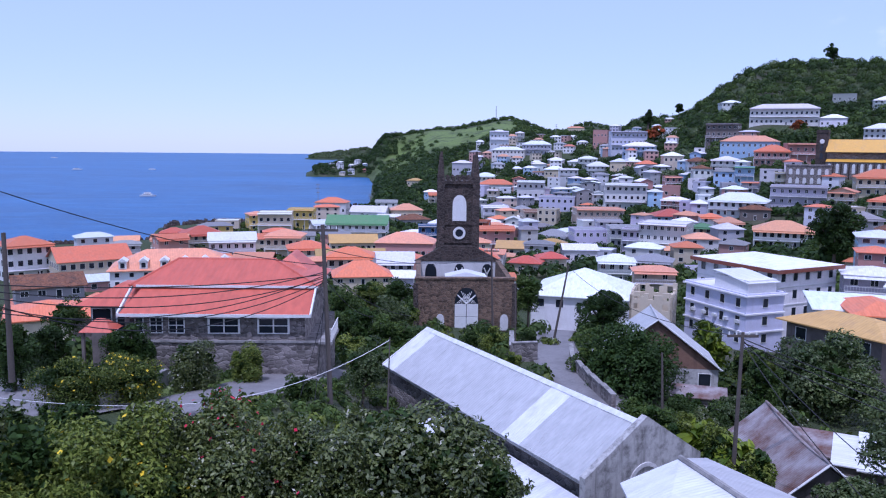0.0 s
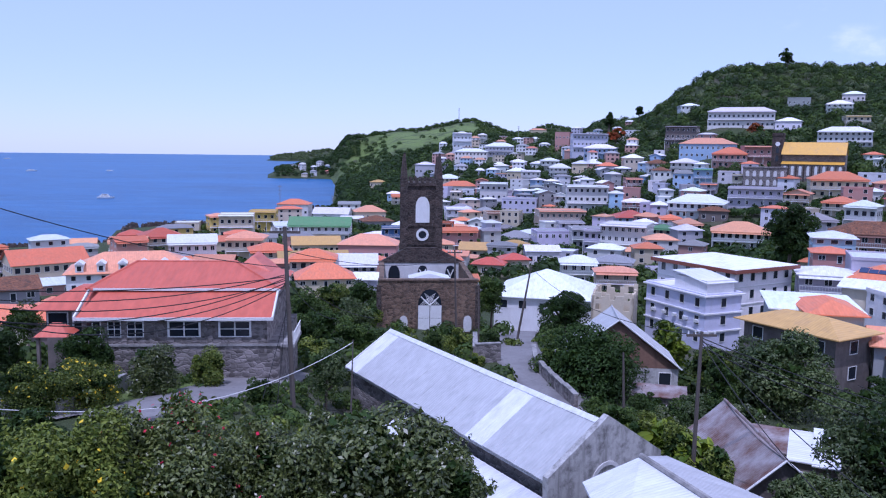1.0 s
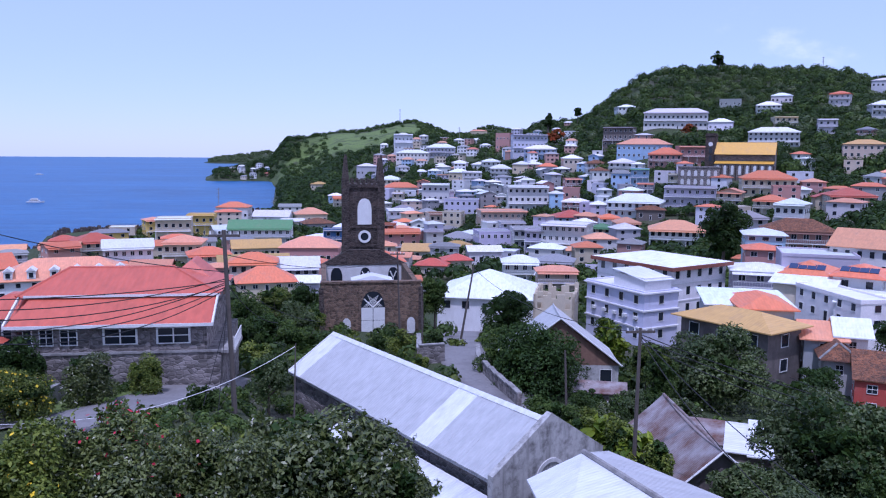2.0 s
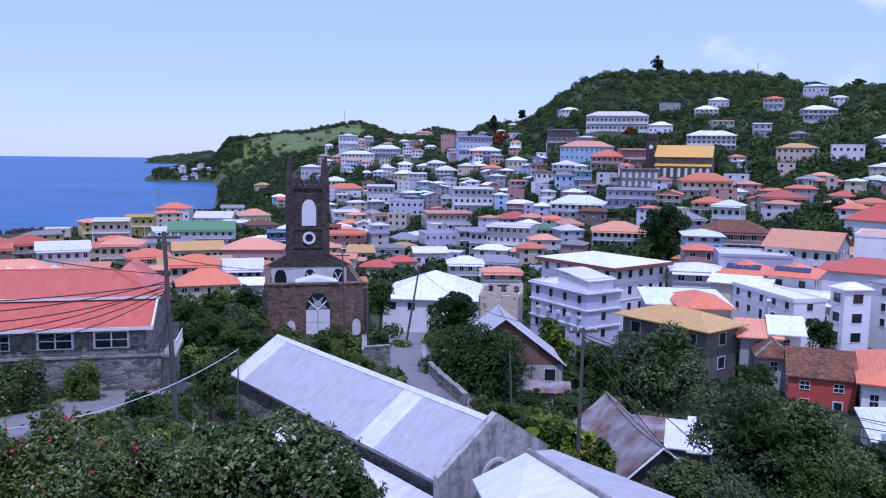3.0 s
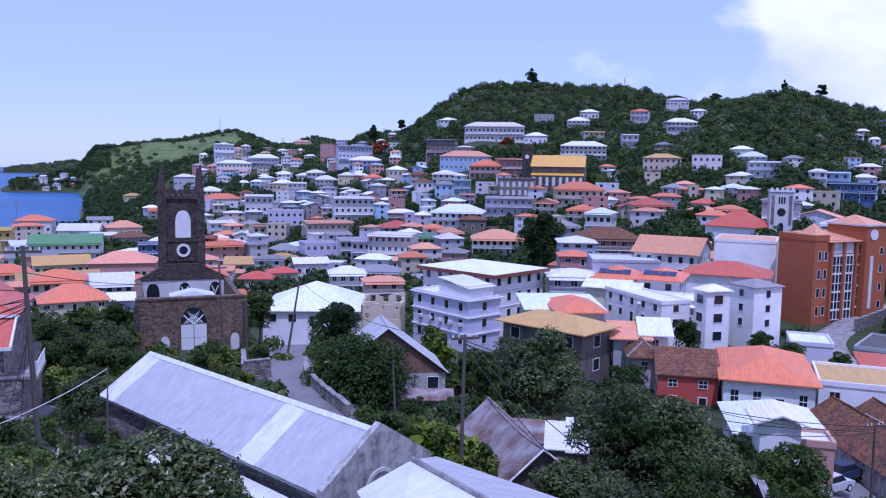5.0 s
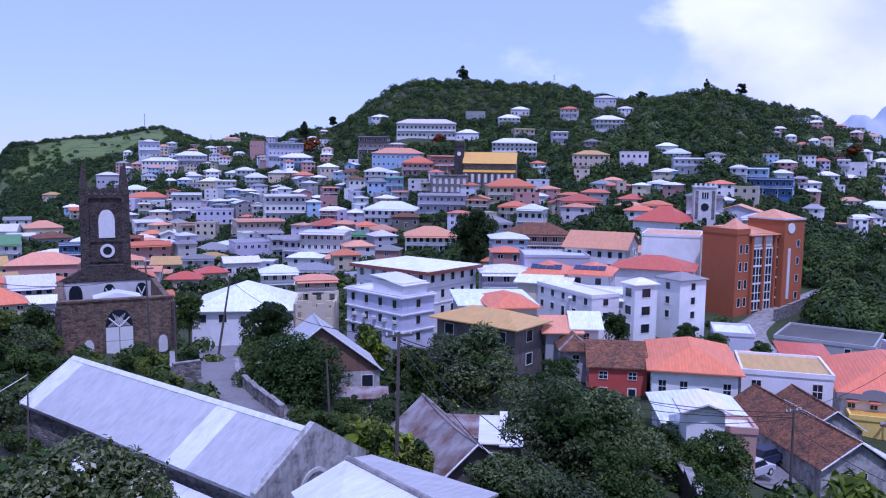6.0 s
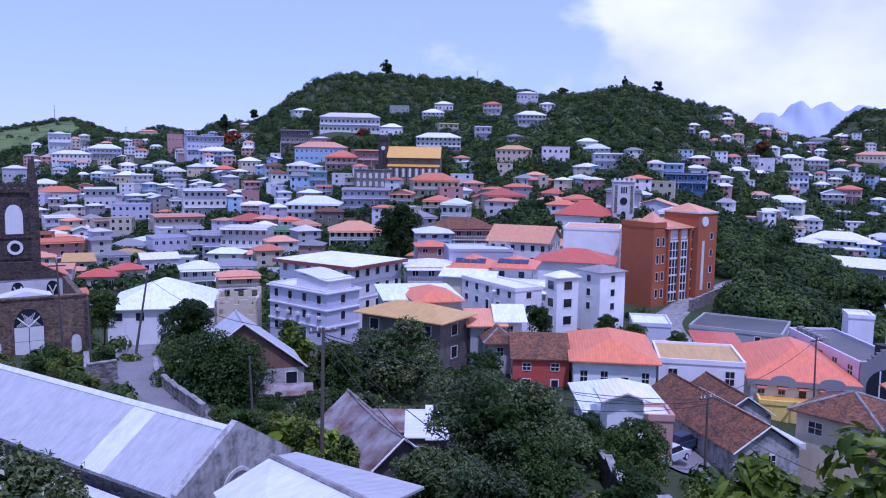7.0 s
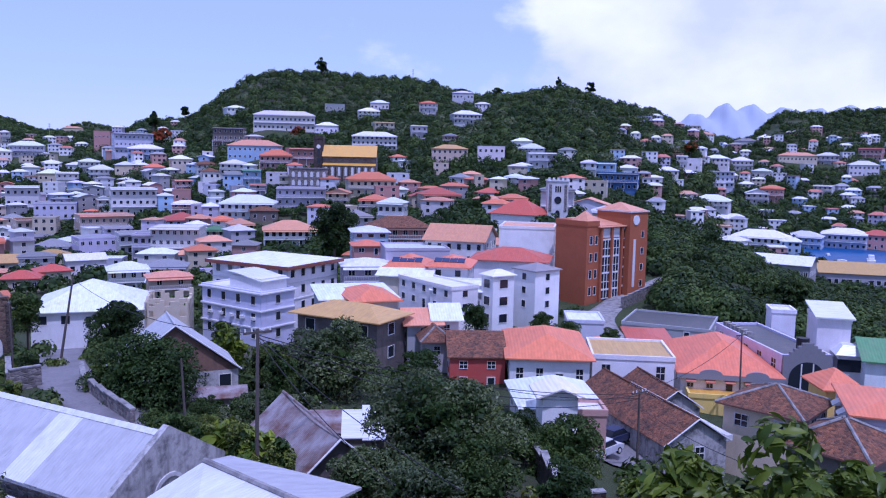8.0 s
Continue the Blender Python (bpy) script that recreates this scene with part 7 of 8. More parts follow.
def boat(label, at, length, rot, decks=1):
    o = thing("boat", label, "boat", pose(at[0], at[1], 0, 0, 0, rot), "boats")
    l, b = length / 2, length * 0.14
    low = [(-l, -b * 0.8, -0.3), (l * 0.6, -b * 0.8, -0.3), (l * 0.9, 0, -0.3), (l * 0.6, b * 0.8, -0.3), (-l, b * 0.8, -0.3)]
    top = [(-l, -b, length * 0.09), (l * 0.6, -b, length * 0.09), (l, 0, length * 0.12), (l * 0.6, b, length * 0.09), (-l, b, length * 0.09)]
    part("hull", Mesh().solid(low, top), M["frame"], o, "white hull")
    for i in range(decks):
        z = length * (0.09 + 0.09 * i)
        c = part("cabin", Mesh().box(-l * (0.7 - 0.2 * i), -b * 0.7, z, l * (0.4 - 0.15 * i), b * 0.7, z + length * 0.08), M["frame"], o)
        part("cabin_window", Mesh().box(-l * (0.6 - 0.2 * i), -b * 0.72, z + length * 0.03, l * (0.3 - 0.15 * i), b * 0.72, z + length * 0.055), M["glass"], c)
    return o


boat("white double-deck motor boat on the open sea", (-257.99, 698.12, 0.00), 14, 5, 2)
boat("small white motor boat far out at sea", (-637.01, 1393.10, 0.00), 17, 20)
boat("small white sailing boat far out at sea", (-1220.45, 2514.08, 0.00), 20, 10)
boat("small white motor boat far out at sea", (-523.10, 1439.29, 0.00), 14, -10)
boat("white motor yacht moored in the harbour", (383.58, 200.30, 0.00), 13, 30, 2)
boat("small moored boat in the harbour", (369.77, 206.72, 0.00), 7, -10)
boat("small moored boat in the harbour", (391.05, 226.30, 0.00), 6, 40)


def mast(label, at, height, r=0.35):
    o = thing("mast", label, "mast", pose(at[0], at[1], float(ground_z(at[0], at[1]))), "masts")
    part("shaft", Mesh().tube((0, 0, -2), (0, 0, height), r, r * 0.5, 6), M["concrete"], o)
    for i in range(3):
        part("bracket", Mesh().box(-1.2, -0.15, height * (0.7 + 0.12 * i), 1.2, 0.15, height * (0.7 + 0.12 * i) + 0.3), M["concrete"], o)
    return o


mast("thin radio mast on the far ridge", (88.72, 1387.17, 92.19), 26, 0.6)
mast("thin radio mast on the hill", (112.43, 812.26, 63.18), 16, 0.3)
mast("slim telephone mast on the wooded hilltop", (420.24, 680.63, 126.38), 15, 0.4)
mast("tall flagpole by the waterfront", (-78.46, 498.87, 5.53), 20, 0.25)
mast("slim lamp mast by the waterfront", (-51.32, 557.64, 1.28), 10, 0.25)


def shore_rocks():
    r = np.random.RandomState(5)
    k = Mesh()
    for i in range(420):
        a = radians(r.uniform(-27, -6))
        ds_ = np.linspace(330, 640, 160)
        zz = ground_z(np.sin(a) * ds_, np.cos(a) * ds_)
        edge = ds_[np.argmax(zz < 0.4)] + r.uniform(-7, 4)
        x, y, s = math.sin(a) * edge, math.cos(a) * edge, r.uniform(0.8, 2.0)
        pts = [Vector((math.cos(q) * s * r.uniform(0.7, 1.1), math.sin(q) * s * r.uniform(0.7, 1.1), 0)) for q in np.linspace(0, math.tau, 6)[:-1]]
        k.solid([(x + p.x, y + p.y, -0.5) for p in pts], [(x + p.x * 0.6, y + p.y * 0.6, s * r.uniform(0.9, 1.5) + 0.4) for p in pts])
    return tagged(new("shore_rocks", k.data("shore_rocks", M["dark_stone"])), "dark boulders along the sea wall", "rocks", kind="stuff")


shore_rocks()


# ---- mountains far inland, haze painted on as pale blue ----
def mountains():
    m = bpy.data.materials.new("haze_blue_mountain")
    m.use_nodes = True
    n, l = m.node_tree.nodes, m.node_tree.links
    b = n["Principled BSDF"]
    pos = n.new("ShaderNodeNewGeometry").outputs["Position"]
    # the haze of distance is mixed into this blue-grey base colour
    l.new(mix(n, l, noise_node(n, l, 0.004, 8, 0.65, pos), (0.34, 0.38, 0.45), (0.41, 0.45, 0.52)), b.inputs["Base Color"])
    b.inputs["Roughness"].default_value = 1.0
    a = np.radians(np.linspace(40, 80, 220))
    rows = np.linspace(0, 1, 16)
    deg = np.degrees(a)
    crest = 298 + 78 * np.exp(-((deg - 53.6) / 2.0) ** 2) + 38 * np.exp(-((deg - 56.8) / 1.8) ** 2) + 66 * np.exp(-((deg - 61) / 3.0) ** 2) + 6 * np.sin(deg * 3.1) + 4 * np.sin(deg * 7.7)
    A_, R_ = np.meshgrid(a, rows)
    d = 3900 + 700 * R_
    z = crest * np.sin(R_ * math.pi / 2) ** 1.2 * (0.94 + 0.06 * np.sin(A_ * 190 + R_ * 9)) - 20 * (1 - R_)
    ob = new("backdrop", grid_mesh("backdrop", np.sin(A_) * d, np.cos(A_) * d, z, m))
    return tagged(ob, "far inland mountains coloured pale blue for haze", "mountains", kind="structure")


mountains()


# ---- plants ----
# dark_leaves also fill the inside of every crown, in place of its shade
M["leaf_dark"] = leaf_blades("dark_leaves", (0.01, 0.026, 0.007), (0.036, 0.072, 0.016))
M["leaf_mid"] = leaf_blades("green_leaves", (0.016, 0.038, 0.009), (0.075, 0.12, 0.026))
M["leaf_olive"] = leaf_blades("olive_leaves", (0.024, 0.042, 0.012), (0.12, 0.15, 0.045), 0.36)
M["leaf_light"] = leaf_blades("light_leaves", (0.028, 0.052, 0.018), (0.11, 0.145, 0.06), 0.4)
M["leaf_yellow"] = leaf_blades("yellow_green_leaves", (0.04, 0.07, 0.012), (0.16, 0.2, 0.036), 0.45)
M["leaf_gloss"] = leaf_blades("glossy_leaves", (0.045, 0.085, 0.008), (0.17, 0.22, 0.018), 0.42)
M["petal_yellow"] = leaf_blades("yellow_petals", (0.65, 0.45, 0.02), (0.75, 0.6, 0.04), 0.6)
M["petal_red"] = leaf_blades("red_petals", (0.4, 0.015, 0.06), (0.5, 0.04, 0.1), 0.6)
M["bark"] = surface("bark", (0.12, 0.095, 0.075), (0.05, 0.04, 0.035), 0.95, 9, 0.8, 0.6, 0.8)
M["leaf_rust"] = leaf_blades("flame_tree_flowers", (0.2, 0.045, 0.015), (0.34, 0.08, 0.03))


def blades_mesh(name, centres, normals, size, mat, rng, aspect=0.5, bend=0.25):
    """Many small folded leaves in one mesh: each a kite of four corners with its own tilt."""
    n = len(centres)
    spin = rng.normal(size=(n, 3))
    u = np.cross(normals, spin)
    u /= np.linalg.norm(u, axis=1, keepdims=True) + 1e-9
    v = np.cross(normals, u)
    s = (size * rng.uniform(0.6, 1.35, n))[:, None]
    tip, tail = centres + u * s * 0.5 - normals * s * bend, centres - u * s * 0.5
    left, right = centres + v * s * aspect * 0.5, centres - v * s * aspect * 0.5
    verts = np.stack([tail, right, tip, left], 1).reshape(-1, 3)
    me = bpy.data.meshes.new(name)
    me.vertices.add(4 * n)
    me.vertices.foreach_set("co", verts.astype(np.float32).ravel())
    me.loops.add(4 * n)
    me.loops.foreach_set("vertex_index", np.arange(4 * n, dtype=np.int32))
    me.polygons.add(n)
    me.polygons.foreach_set("loop_start", np.arange(0, 4 * n, 4, dtype=np.int32))
    me.materials.append(mat)
    me.update()
    me.validate()
    return me


def crown_points(rng, radii, lobes, n, inner=0.75, flat=0.0):
    """Leaf places and directions on an uneven heap of lobes inside an ellipsoid."""
    k = rng.normal(size=(lobes, 3))
    k /= np.linalg.norm(k, axis=1, keepdims=True)
    k *= rng.uniform(0.3, 0.88, (lobes, 1))
    k[:, 2] = np.abs(k[:, 2]) * 0.9 - 0.15 if flat else k[:, 2]
    r = rng.uniform(0.14, 0.42, lobes)
    pick = rng.randint(0, lobes, n)
    d = rng.normal(size=(n, 3))
    d /= np.linalg.norm(d, axis=1, keepdims=True)
    d[:, 2] = np.where((d[:, 2] < -0.3), -d[:, 2], d[:, 2])
    shell = rng.uniform(inner, 1.08, (n, 1))
    p = (k[pick] + d * r[pick][:, None] * shell) * np.array(radii)
    nrm = d * 0.7 + rng.normal(size=(n, 3)) * 0.45 + np.array([0, 0, 0.35])
    nrm /= np.linalg.norm(nrm, axis=1, keepdims=True)
    return p, nrm


def long_leaves_mesh(name, centres, normals, size, mat, rng):
    """Long pointed leaves, folded along the midrib and drooping at the tip."""
    n = len(centres)
    u = np.cross(normals, rng.normal(size=(n, 3)))
    u /= np.linalg.norm(u, axis=1, keepdims=True) + 1e-9
    v = np.cross(normals, u)
    s = (size * rng.uniform(0.6, 1.3, n))[:, None]
    at = lambda a, b, c: centres + u * s * a + v * s * b + normals * s * c
    pts = [at(-0.5, 0, 0)]
    for a, b, c in ((-0.28, 0.13, 0.05), (0.0, 0.18, 0.05), (0.28, 0.12, -0.02)):
        pts += [at(a, b, c + 0.03), at(a, 0, c - 0.02), at(a, -b, c + 0.03)]
    pts.append(at(0.52, 0, -0.14))
    verts = np.stack(pts, 1).reshape(-1, 3)
    f = np.array([[0, 2, 1, 1], [0, 3, 2, 2], [1, 2, 5, 4], [2, 3, 6, 5], [4, 5, 8, 7], [5, 6, 9, 8], [7, 8, 10, 10], [8, 9, 10, 10]])
    faces = [tuple(dict.fromkeys((q + 11 * i).tolist())) for i in range(n) for q in f]
    me = bpy.data.meshes.new(name)
    me.from_pydata(verts.tolist(), [], faces)
    me.materials.append(mat)
    me.polygons.foreach_set("use_smooth", [True] * len(faces))
    me.update()
    return me


plant_seed = [100]


def tree(name, label, at, radii, height, leaf, count, size, lobes=16, group="", flowers=None, low=0.0):
    """A tree or bush: at is the ground point, height that of the crown's middle, radii the crown's half sizes."""
    plant_seed[0] += 1
    rng = np.random.RandomState(plant_seed[0])
    o = thing(name, label, "tree" if "tree" in name else "bush", pose(*at), group)
    TAKEN.append((at[0], at[1], max(radii[:2])))
    trunk = Mesh()
    base_r = max(0.07, max(radii) * 0.07)
    fork = max(0.3, height - radii[2] * 0.6)
    trunk.tube((0, 0, -1.5), (0.1, 0.05, fork), base_r, base_r * 0.7, 9)
    part("trunk", trunk, M["bark"], o)
    for i in range(6):
        a = i * 1.05 + rng.uniform(0, 0.6)
        e = Vector((math.cos(a) * radii[0] * 0.6, math.sin(a) * radii[1] * 0.6, height + rng.uniform(-0.3, 0.4) * radii[2]))
        part("limb", Mesh().tube((0.1, 0.05, fork - 0.1), e, base_r * 0.5, base_r * 0.12, 6), M["bark"], o)
    far = math.hypot(at[0], at[1])
    if 35 < far < 130:
        count, size, lobes = int(count * 1.9), size * 0.74, int(lobes * 1.5)
    p, nrm = crown_points(rng, radii, lobes, count)
    skirt = rng.rand(len(p)) < (0.4 if name == "bush" else 0.15 if far < 130 else 0.0)      # hanging growth round the foot
    p[:, 2] = np.where(skirt, p[:, 2] - rng.rand(len(p)) * (p[:, 2] + radii[2]), p[:, 2])
    if far < 35 and leaf != "leaf_gloss":      # young shoots standing out of the crown
        for i in rng.randint(0, len(p), 70):
            d = Vector(nrm[i] + np.array([0, 0, 0.5])).normalized()
            j = rng.randint(0, len(p), 26)
            along = rng.uniform(0, 1, (26, 1))
            p[j] = p[i] + np.array(d) * along * radii[2] * rng.uniform(0.15, 0.4) + rng.normal(size=(26, 3)) * size * 0.35
    p[:, 2] += height
    if leaf == "leaf_gloss":
        part("crown", long_leaves_mesh("crown", p, nrm, size, M[leaf], rng), None, o)
        return o
    part("crown", blades_mesh("crown", p, nrm, size, M[leaf], rng), None, o)
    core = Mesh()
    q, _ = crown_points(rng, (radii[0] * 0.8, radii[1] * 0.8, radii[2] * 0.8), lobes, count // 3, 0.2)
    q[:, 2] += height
    # leaves within the crown take the dark green, painting in its inner shade
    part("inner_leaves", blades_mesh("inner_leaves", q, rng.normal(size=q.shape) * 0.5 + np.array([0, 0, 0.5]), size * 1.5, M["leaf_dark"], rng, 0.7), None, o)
    if flowers:
        mat, n, fs = flowers
        seat = rng.randint(0, len(p), n * 3)
        f, fn = p[seat] * np.array([1.02, 1.02, 1.0]) + nrm[seat] * fs * 0.6, nrm[seat]
        tagged(part("blossom", blades_mesh("blossom", f, fn, fs, M[mat], rng, 0.9, 0.1), None, o), kind="stuff")
    return o


def planted(name, label, at, radii, leaf, count, size, lobes=16, flowers=None, lift=0.0):
    """A plant given by its crown's middle; the trunk reaches down to the ground below."""
    g = float(ground_z(at[0], at[1]))
    if name == "bush":      # bushes are leafy down to the ground
        top = at[2] + radii[2]
        half = min(max(radii[2], (top - g) / 2 + 0.1), radii[2] * 1.7)
        at, count, radii = (at[0], at[1], top - half), int(count * min(2.2, half / radii[2])), (radii[0], radii[1], half)
    return tree(name, label, (at[0], at[1], g), radii, at[2] - g + lift, leaf, count, size, lobes, "", flowers)


# by the road and round the shed
planted("tree", "dark green rounded tree beside the road", (17.58, 86.23, 27.57), (3.1, 3.0, 2.6), "leaf_dark", 5200, 0.34)
planted("tree", "broad dark green tree above the road", (15.76, 64.09, 27.15), (4.4, 4.0, 3.9), "leaf_dark", 9000, 0.36, 22)
planted("tree", "small dark tree by the road wall", (13.38, 68.71, 26.43), (2.2, 2.2, 1.9), "leaf_mid", 3200, 0.3)
planted("tree", "green tree behind the ruined church", (12.80, 117.30, 23.74), (2.6, 2.6, 2.8), "leaf_mid", 3000, 0.4)
planted("tree", "tall pale green breadfruit tree", (32.85, 66.24, 25.60), (5.2, 4.6, 4.4), "leaf_light", 8000, 0.42, 24)
planted("tree", "broad green tree on the slope", (28.04, 41.34, 27.58), (5.2, 4.6, 3.9), "leaf_light", 14000, 0.34, 28)
planted("tree", "green tree on the slope with pale leaves", (32.52, 52.73, 26.47), (3.4, 3.2, 2.4), "leaf_light", 6000, 0.34, 18)
for k, (px_, s) in enumerate((((27.54, 35.50, 26.91), 2.6), ((20.51, 37.68, 27.13), 2.0), ((37.38, 44.26, 24.66), 2.2), ((35.56, 48.23, 24.91), 2.6), ((22.12, 33.22, 27.45), 2.6), ((30.36, 31.77, 26.45), 1.8))):
    planted("tree", "leafy green tree on the steep slope", px_, (s, s, s * 0.85), ("leaf_mid", "leaf_light", "leaf_dark")[k % 3], 4600, 0.3, 18)
planted("tree", "leafy tree over the yard", (37.42, 40.24, 24.65), (3.4, 3.0, 2.7), "leaf_mid", 7000, 0.32, 18)
planted("tree", "round dark tree beside the hotel", (63.20, 85.01, 24.04), (2.1, 2.0, 2.1), "leaf_dark", 2400, 0.4)
planted("tree", "green tree beside the old house", (45.36, 70.60, 23.01), (2.4, 2.2, 2.0), "leaf_dark", 2800, 0.36)
planted("tree", "tall dark tree in the town", (106.23, 215.09, 23.62), (7.6, 7.0, 9.0), "leaf_dark", 9000, 0.7, 28)
planted("tree", "broad dark tree behind the town", (178.87, 240.75, 26.63), (7.4, 6.5, 5.0), "leaf_dark", 3600, 1.0, 20)
planted("tree", "dark tree at the brick block", (143.61, 124.36, 23.48), (3.6, 3.4, 3.4), "leaf_mid", 2200, 0.6)
for k, (px_, s) in enumerate((((157.13, 123.70, 19.43), 6.0), ((149.72, 108.64, 19.30), 5.5), ((140.86, 112.02, 16.96), 5.0), ((145.20, 97.67, 17.63), 6.0), ((136.76, 97.54, 16.62), 5.0), ((144.11, 90.18, 20.04), 4.6), ((178.77, 136.59, 22.57), 5.5))):
    planted("tree", "dense green tree on the wooded knoll", px_, (s, s, s * 0.8), "leaf_mid" if k % 2 else "leaf_dark", 3400, 0.62, 20)
for k, (px_, s) in enumerate((((32.13, 94.57, 23.15), 1.6), ((36.32, 73.40, 23.84), 2.4), ((30.75, 69.38, 24.34), 2.2), ((76.78, 81.46, 21.12), 2.2), ((78.07, 74.56, 21.39), 1.5), ((74.12, 83.89, 22.40), 1.8), ((27.09, 68.73, 26.06), 2.0))):
    planted("tree", "bright green tree among the houses", px_, (s, s, s * 0.9), "leaf_yellow" if k in (2, 6) else "leaf_mid", 2600, 0.34)
for px_, s in (((224.31, 508.62, 58.83), 8.0), ((161.45, 619.16, 58.14), 8.0), ((458.55, 371.21, 56.22), 5.5)):
    planted("tree", "flame tree in rusty red flower", px_, (s, s, s * 0.75), "leaf_rust", 1500, 1.7, 14)
for px_, s in (((332.14, 700.10, 132.25), (7.0, 7.0, 6.5)), ((491.07, 505.77, 111.15), (4.6, 4.6, 3.4)), ((471.10, 524.41, 112.43), (2.0, 2.0, 5.0)), ((444.46, 628.68, 111.18), (6.5, 6.0, 2.5)), ((482.49, 625.46, 113.98), (6.0, 6.0, 2.2)), ((185.13, 736.97, 76.74), (6.0, 6.0, 5.5)), ((208.66, 720.25, 84.69), (4.5, 4.5, 4.0)), ((171.34, 678.71, 72.77), (5.0, 5.0, 5.0))):
    planted("tree", "tall tree standing out on the skyline", (px_[0], px_[1], px_[2] - 2.5), (s[0] * 1.1, s[1] * 1.1, s[2] * 1.4), "leaf_dark", 1300, 1.5, 9)
# scrub between the red house and the church
for k, (px_, s) in enumerate((((-11.86, 95.26, 25.60), 2.6), ((-9.35, 101.57, 25.84), 2.6), ((-6.40, 95.79, 24.86), 2.8), ((-8.81, 85.55, 25.40), 2.8), ((-4.99, 83.85, 25.21), 2.6), ((-8.40, 71.51, 26.49), 2.2), ((-5.69, 61.74, 27.66), 2.0), ((-6.68, 111.80, 24.36), 2.8), ((-10.98, 83.28, 25.89), 2.0), ((-4.52, 99.90, 23.65), 2.2))):
    planted("tree", "tangled green scrub tree on the slope", px_, (s, s, s * 0.85), ("leaf_mid", "leaf_yellow", "leaf_light", "leaf_dark")[k % 4], 3000, 0.34, 14)
for k, (px_, s) in enumerate((((5.07, 79.84, 25.68), 1.9), ((3.20, 83.94, 24.79), 1.2), ((6.24, 69.72, 26.08), 1.0), ((9.67, 87.47, 23.88), 1.4), ((0.44, 78.00, 26.07), 1.0), ((14.47, 52.03, 26.88), 1.7), ((15.20, 47.63, 27.71), 1.6), ((13.86, 54.26, 26.91), 1.2), ((15.80, 44.26, 28.10), 1.5), ((25.22, 60.99, 27.76), 1.8), ((16.81, 40.66, 28.57), 1.3))):
    planted("bush", "bright green bush on the slope", px_, (s, s, s * 0.8), ("leaf_yellow", "leaf_mid")[k % 2], 2200, 0.26, 10)
for px_ in ((16.15, 46.26, 27.76), (16.53, 44.00, 27.88), (30.85, 90.78, 24.03), (31.40, 88.47, 23.75)):
    planted("bush", "clump of broad-leaved banana plants", px_, (1.5, 1.4, 1.2), "leaf_gloss", 60, 1.5, 8)
# garden of the red house
planted("bush", "yellow-flowering bush in the garden", (-20.4, 42.9, 32.0), (2.7, 1.8, 1.5), "leaf_yellow", 9000, 0.17, 22, ("petal_yellow", 60, 0.17))
planted("bush", "yellow-flowering bush in the garden", (-18.0, 44.9, 31.6), (2.5, 1.6, 1.4), "leaf_yellow", 8000, 0.17, 20, ("petal_yellow", 90, 0.17))
planted("bush", "clipped round green bush in the garden", (-15.55, 48.57, 31.6), (1.8, 1.5, 1.4), "leaf_olive", 6000, 0.2)
planted("bush", "clipped round green bush in the garden", (-12.88, 51.41, 30.9), (1.3, 1.2, 1.15), "leaf_yellow", 3600, 0.2)
planted("bush", "low green bush by the drive", (-8.27, 45.25, 30.88), (1.0, 1.0, 0.9), "leaf_mid", 2200, 0.2)
planted("bush", "dark green hedge round the garden", (-20.42, 51.07, 32.37), (2.0, 1.2, 1.1), "leaf_dark", 2800, 0.24)
planted("bush", "dark green hedge round the garden", (-26.00, 51.85, 32.12), (1.6, 1.2, 1.0), "leaf_dark", 2400, 0.24)
planted("bush", "dark green hedge round the garden", (-27.07, 49.02, 32.79), (1.6, 1.2, 1.3), "leaf_dark", 2400, 0.24)
planted("tree", "bare-looking grey green shrub", (-5.12, 49.74, 30.65), (1.6, 1.5, 1.6), "leaf_light", 1800, 0.2)
planted("tree", "green tree behind the red house", (-36.67, 76.68, 28.24), (2.2, 2.0, 1.7), "leaf_mid", 2000, 0.34)
# hedge and bushes on the bank below the viewpoint
planted("bush", "large dark glossy bush below the wall", (-0.51, 15.49, 38.72), (2.0, 1.8, 1.55), "leaf_olive", 42000, 0.13, 44)
planted("bush", "dark green bush below the wall", (1.00, 14.97, 38.55), (0.75, 0.9, 0.75), "leaf_olive", 15300, 0.088, 24)
planted("bush", "large dark green bush below the wall", (-1.81, 14.39, 38.76), (1.35, 1.3, 1.1), "leaf_olive", 37400, 0.088, 45)
planted("bush", "dark bougainvillea bush with red flowers", (-3.04, 14.18, 38.93), (1.5, 1.3, 1.08), "leaf_olive", 40800, 0.088, 45, ("petal_red", 60, 0.08))
planted("bush", "dark bougainvillea bush with red flowers", (-4.42, 13.28, 39.33), (1.6, 1.3, 1.05), "leaf_olive", 44200, 0.088, 45, ("petal_red", 70, 0.08))
planted("bush", "yellow-flowering bush below the garden wall", (-5.27, 11.88, 39.92), (1.35, 1.2, 1.0), "leaf_yellow", 34000, 0.088, 39, ("petal_yellow", 70, 0.085))
planted("bush", "yellow-flowering bush below the garden wall", (-5.94, 11.00, 40.22), (1.3, 1.2, 1.05), "leaf_yellow", 30600, 0.088, 39, ("petal_yellow", 70, 0.085))
planted("bush", "yellow-flowering bush below the garden wall", (-6.98, 10.97, 40.35), (1.3, 1.2, 1.1), "leaf_olive", 20400, 0.088, 30, ("petal_yellow", 30, 0.09))
planted("bush", "loose sprays of red bougainvillea flowers", (-4.08, 14.43, 39.99), (0.75, 0.5, 0.6), "leaf_mid", 900, 0.11, 12, ("petal_red", 60, 0.075))
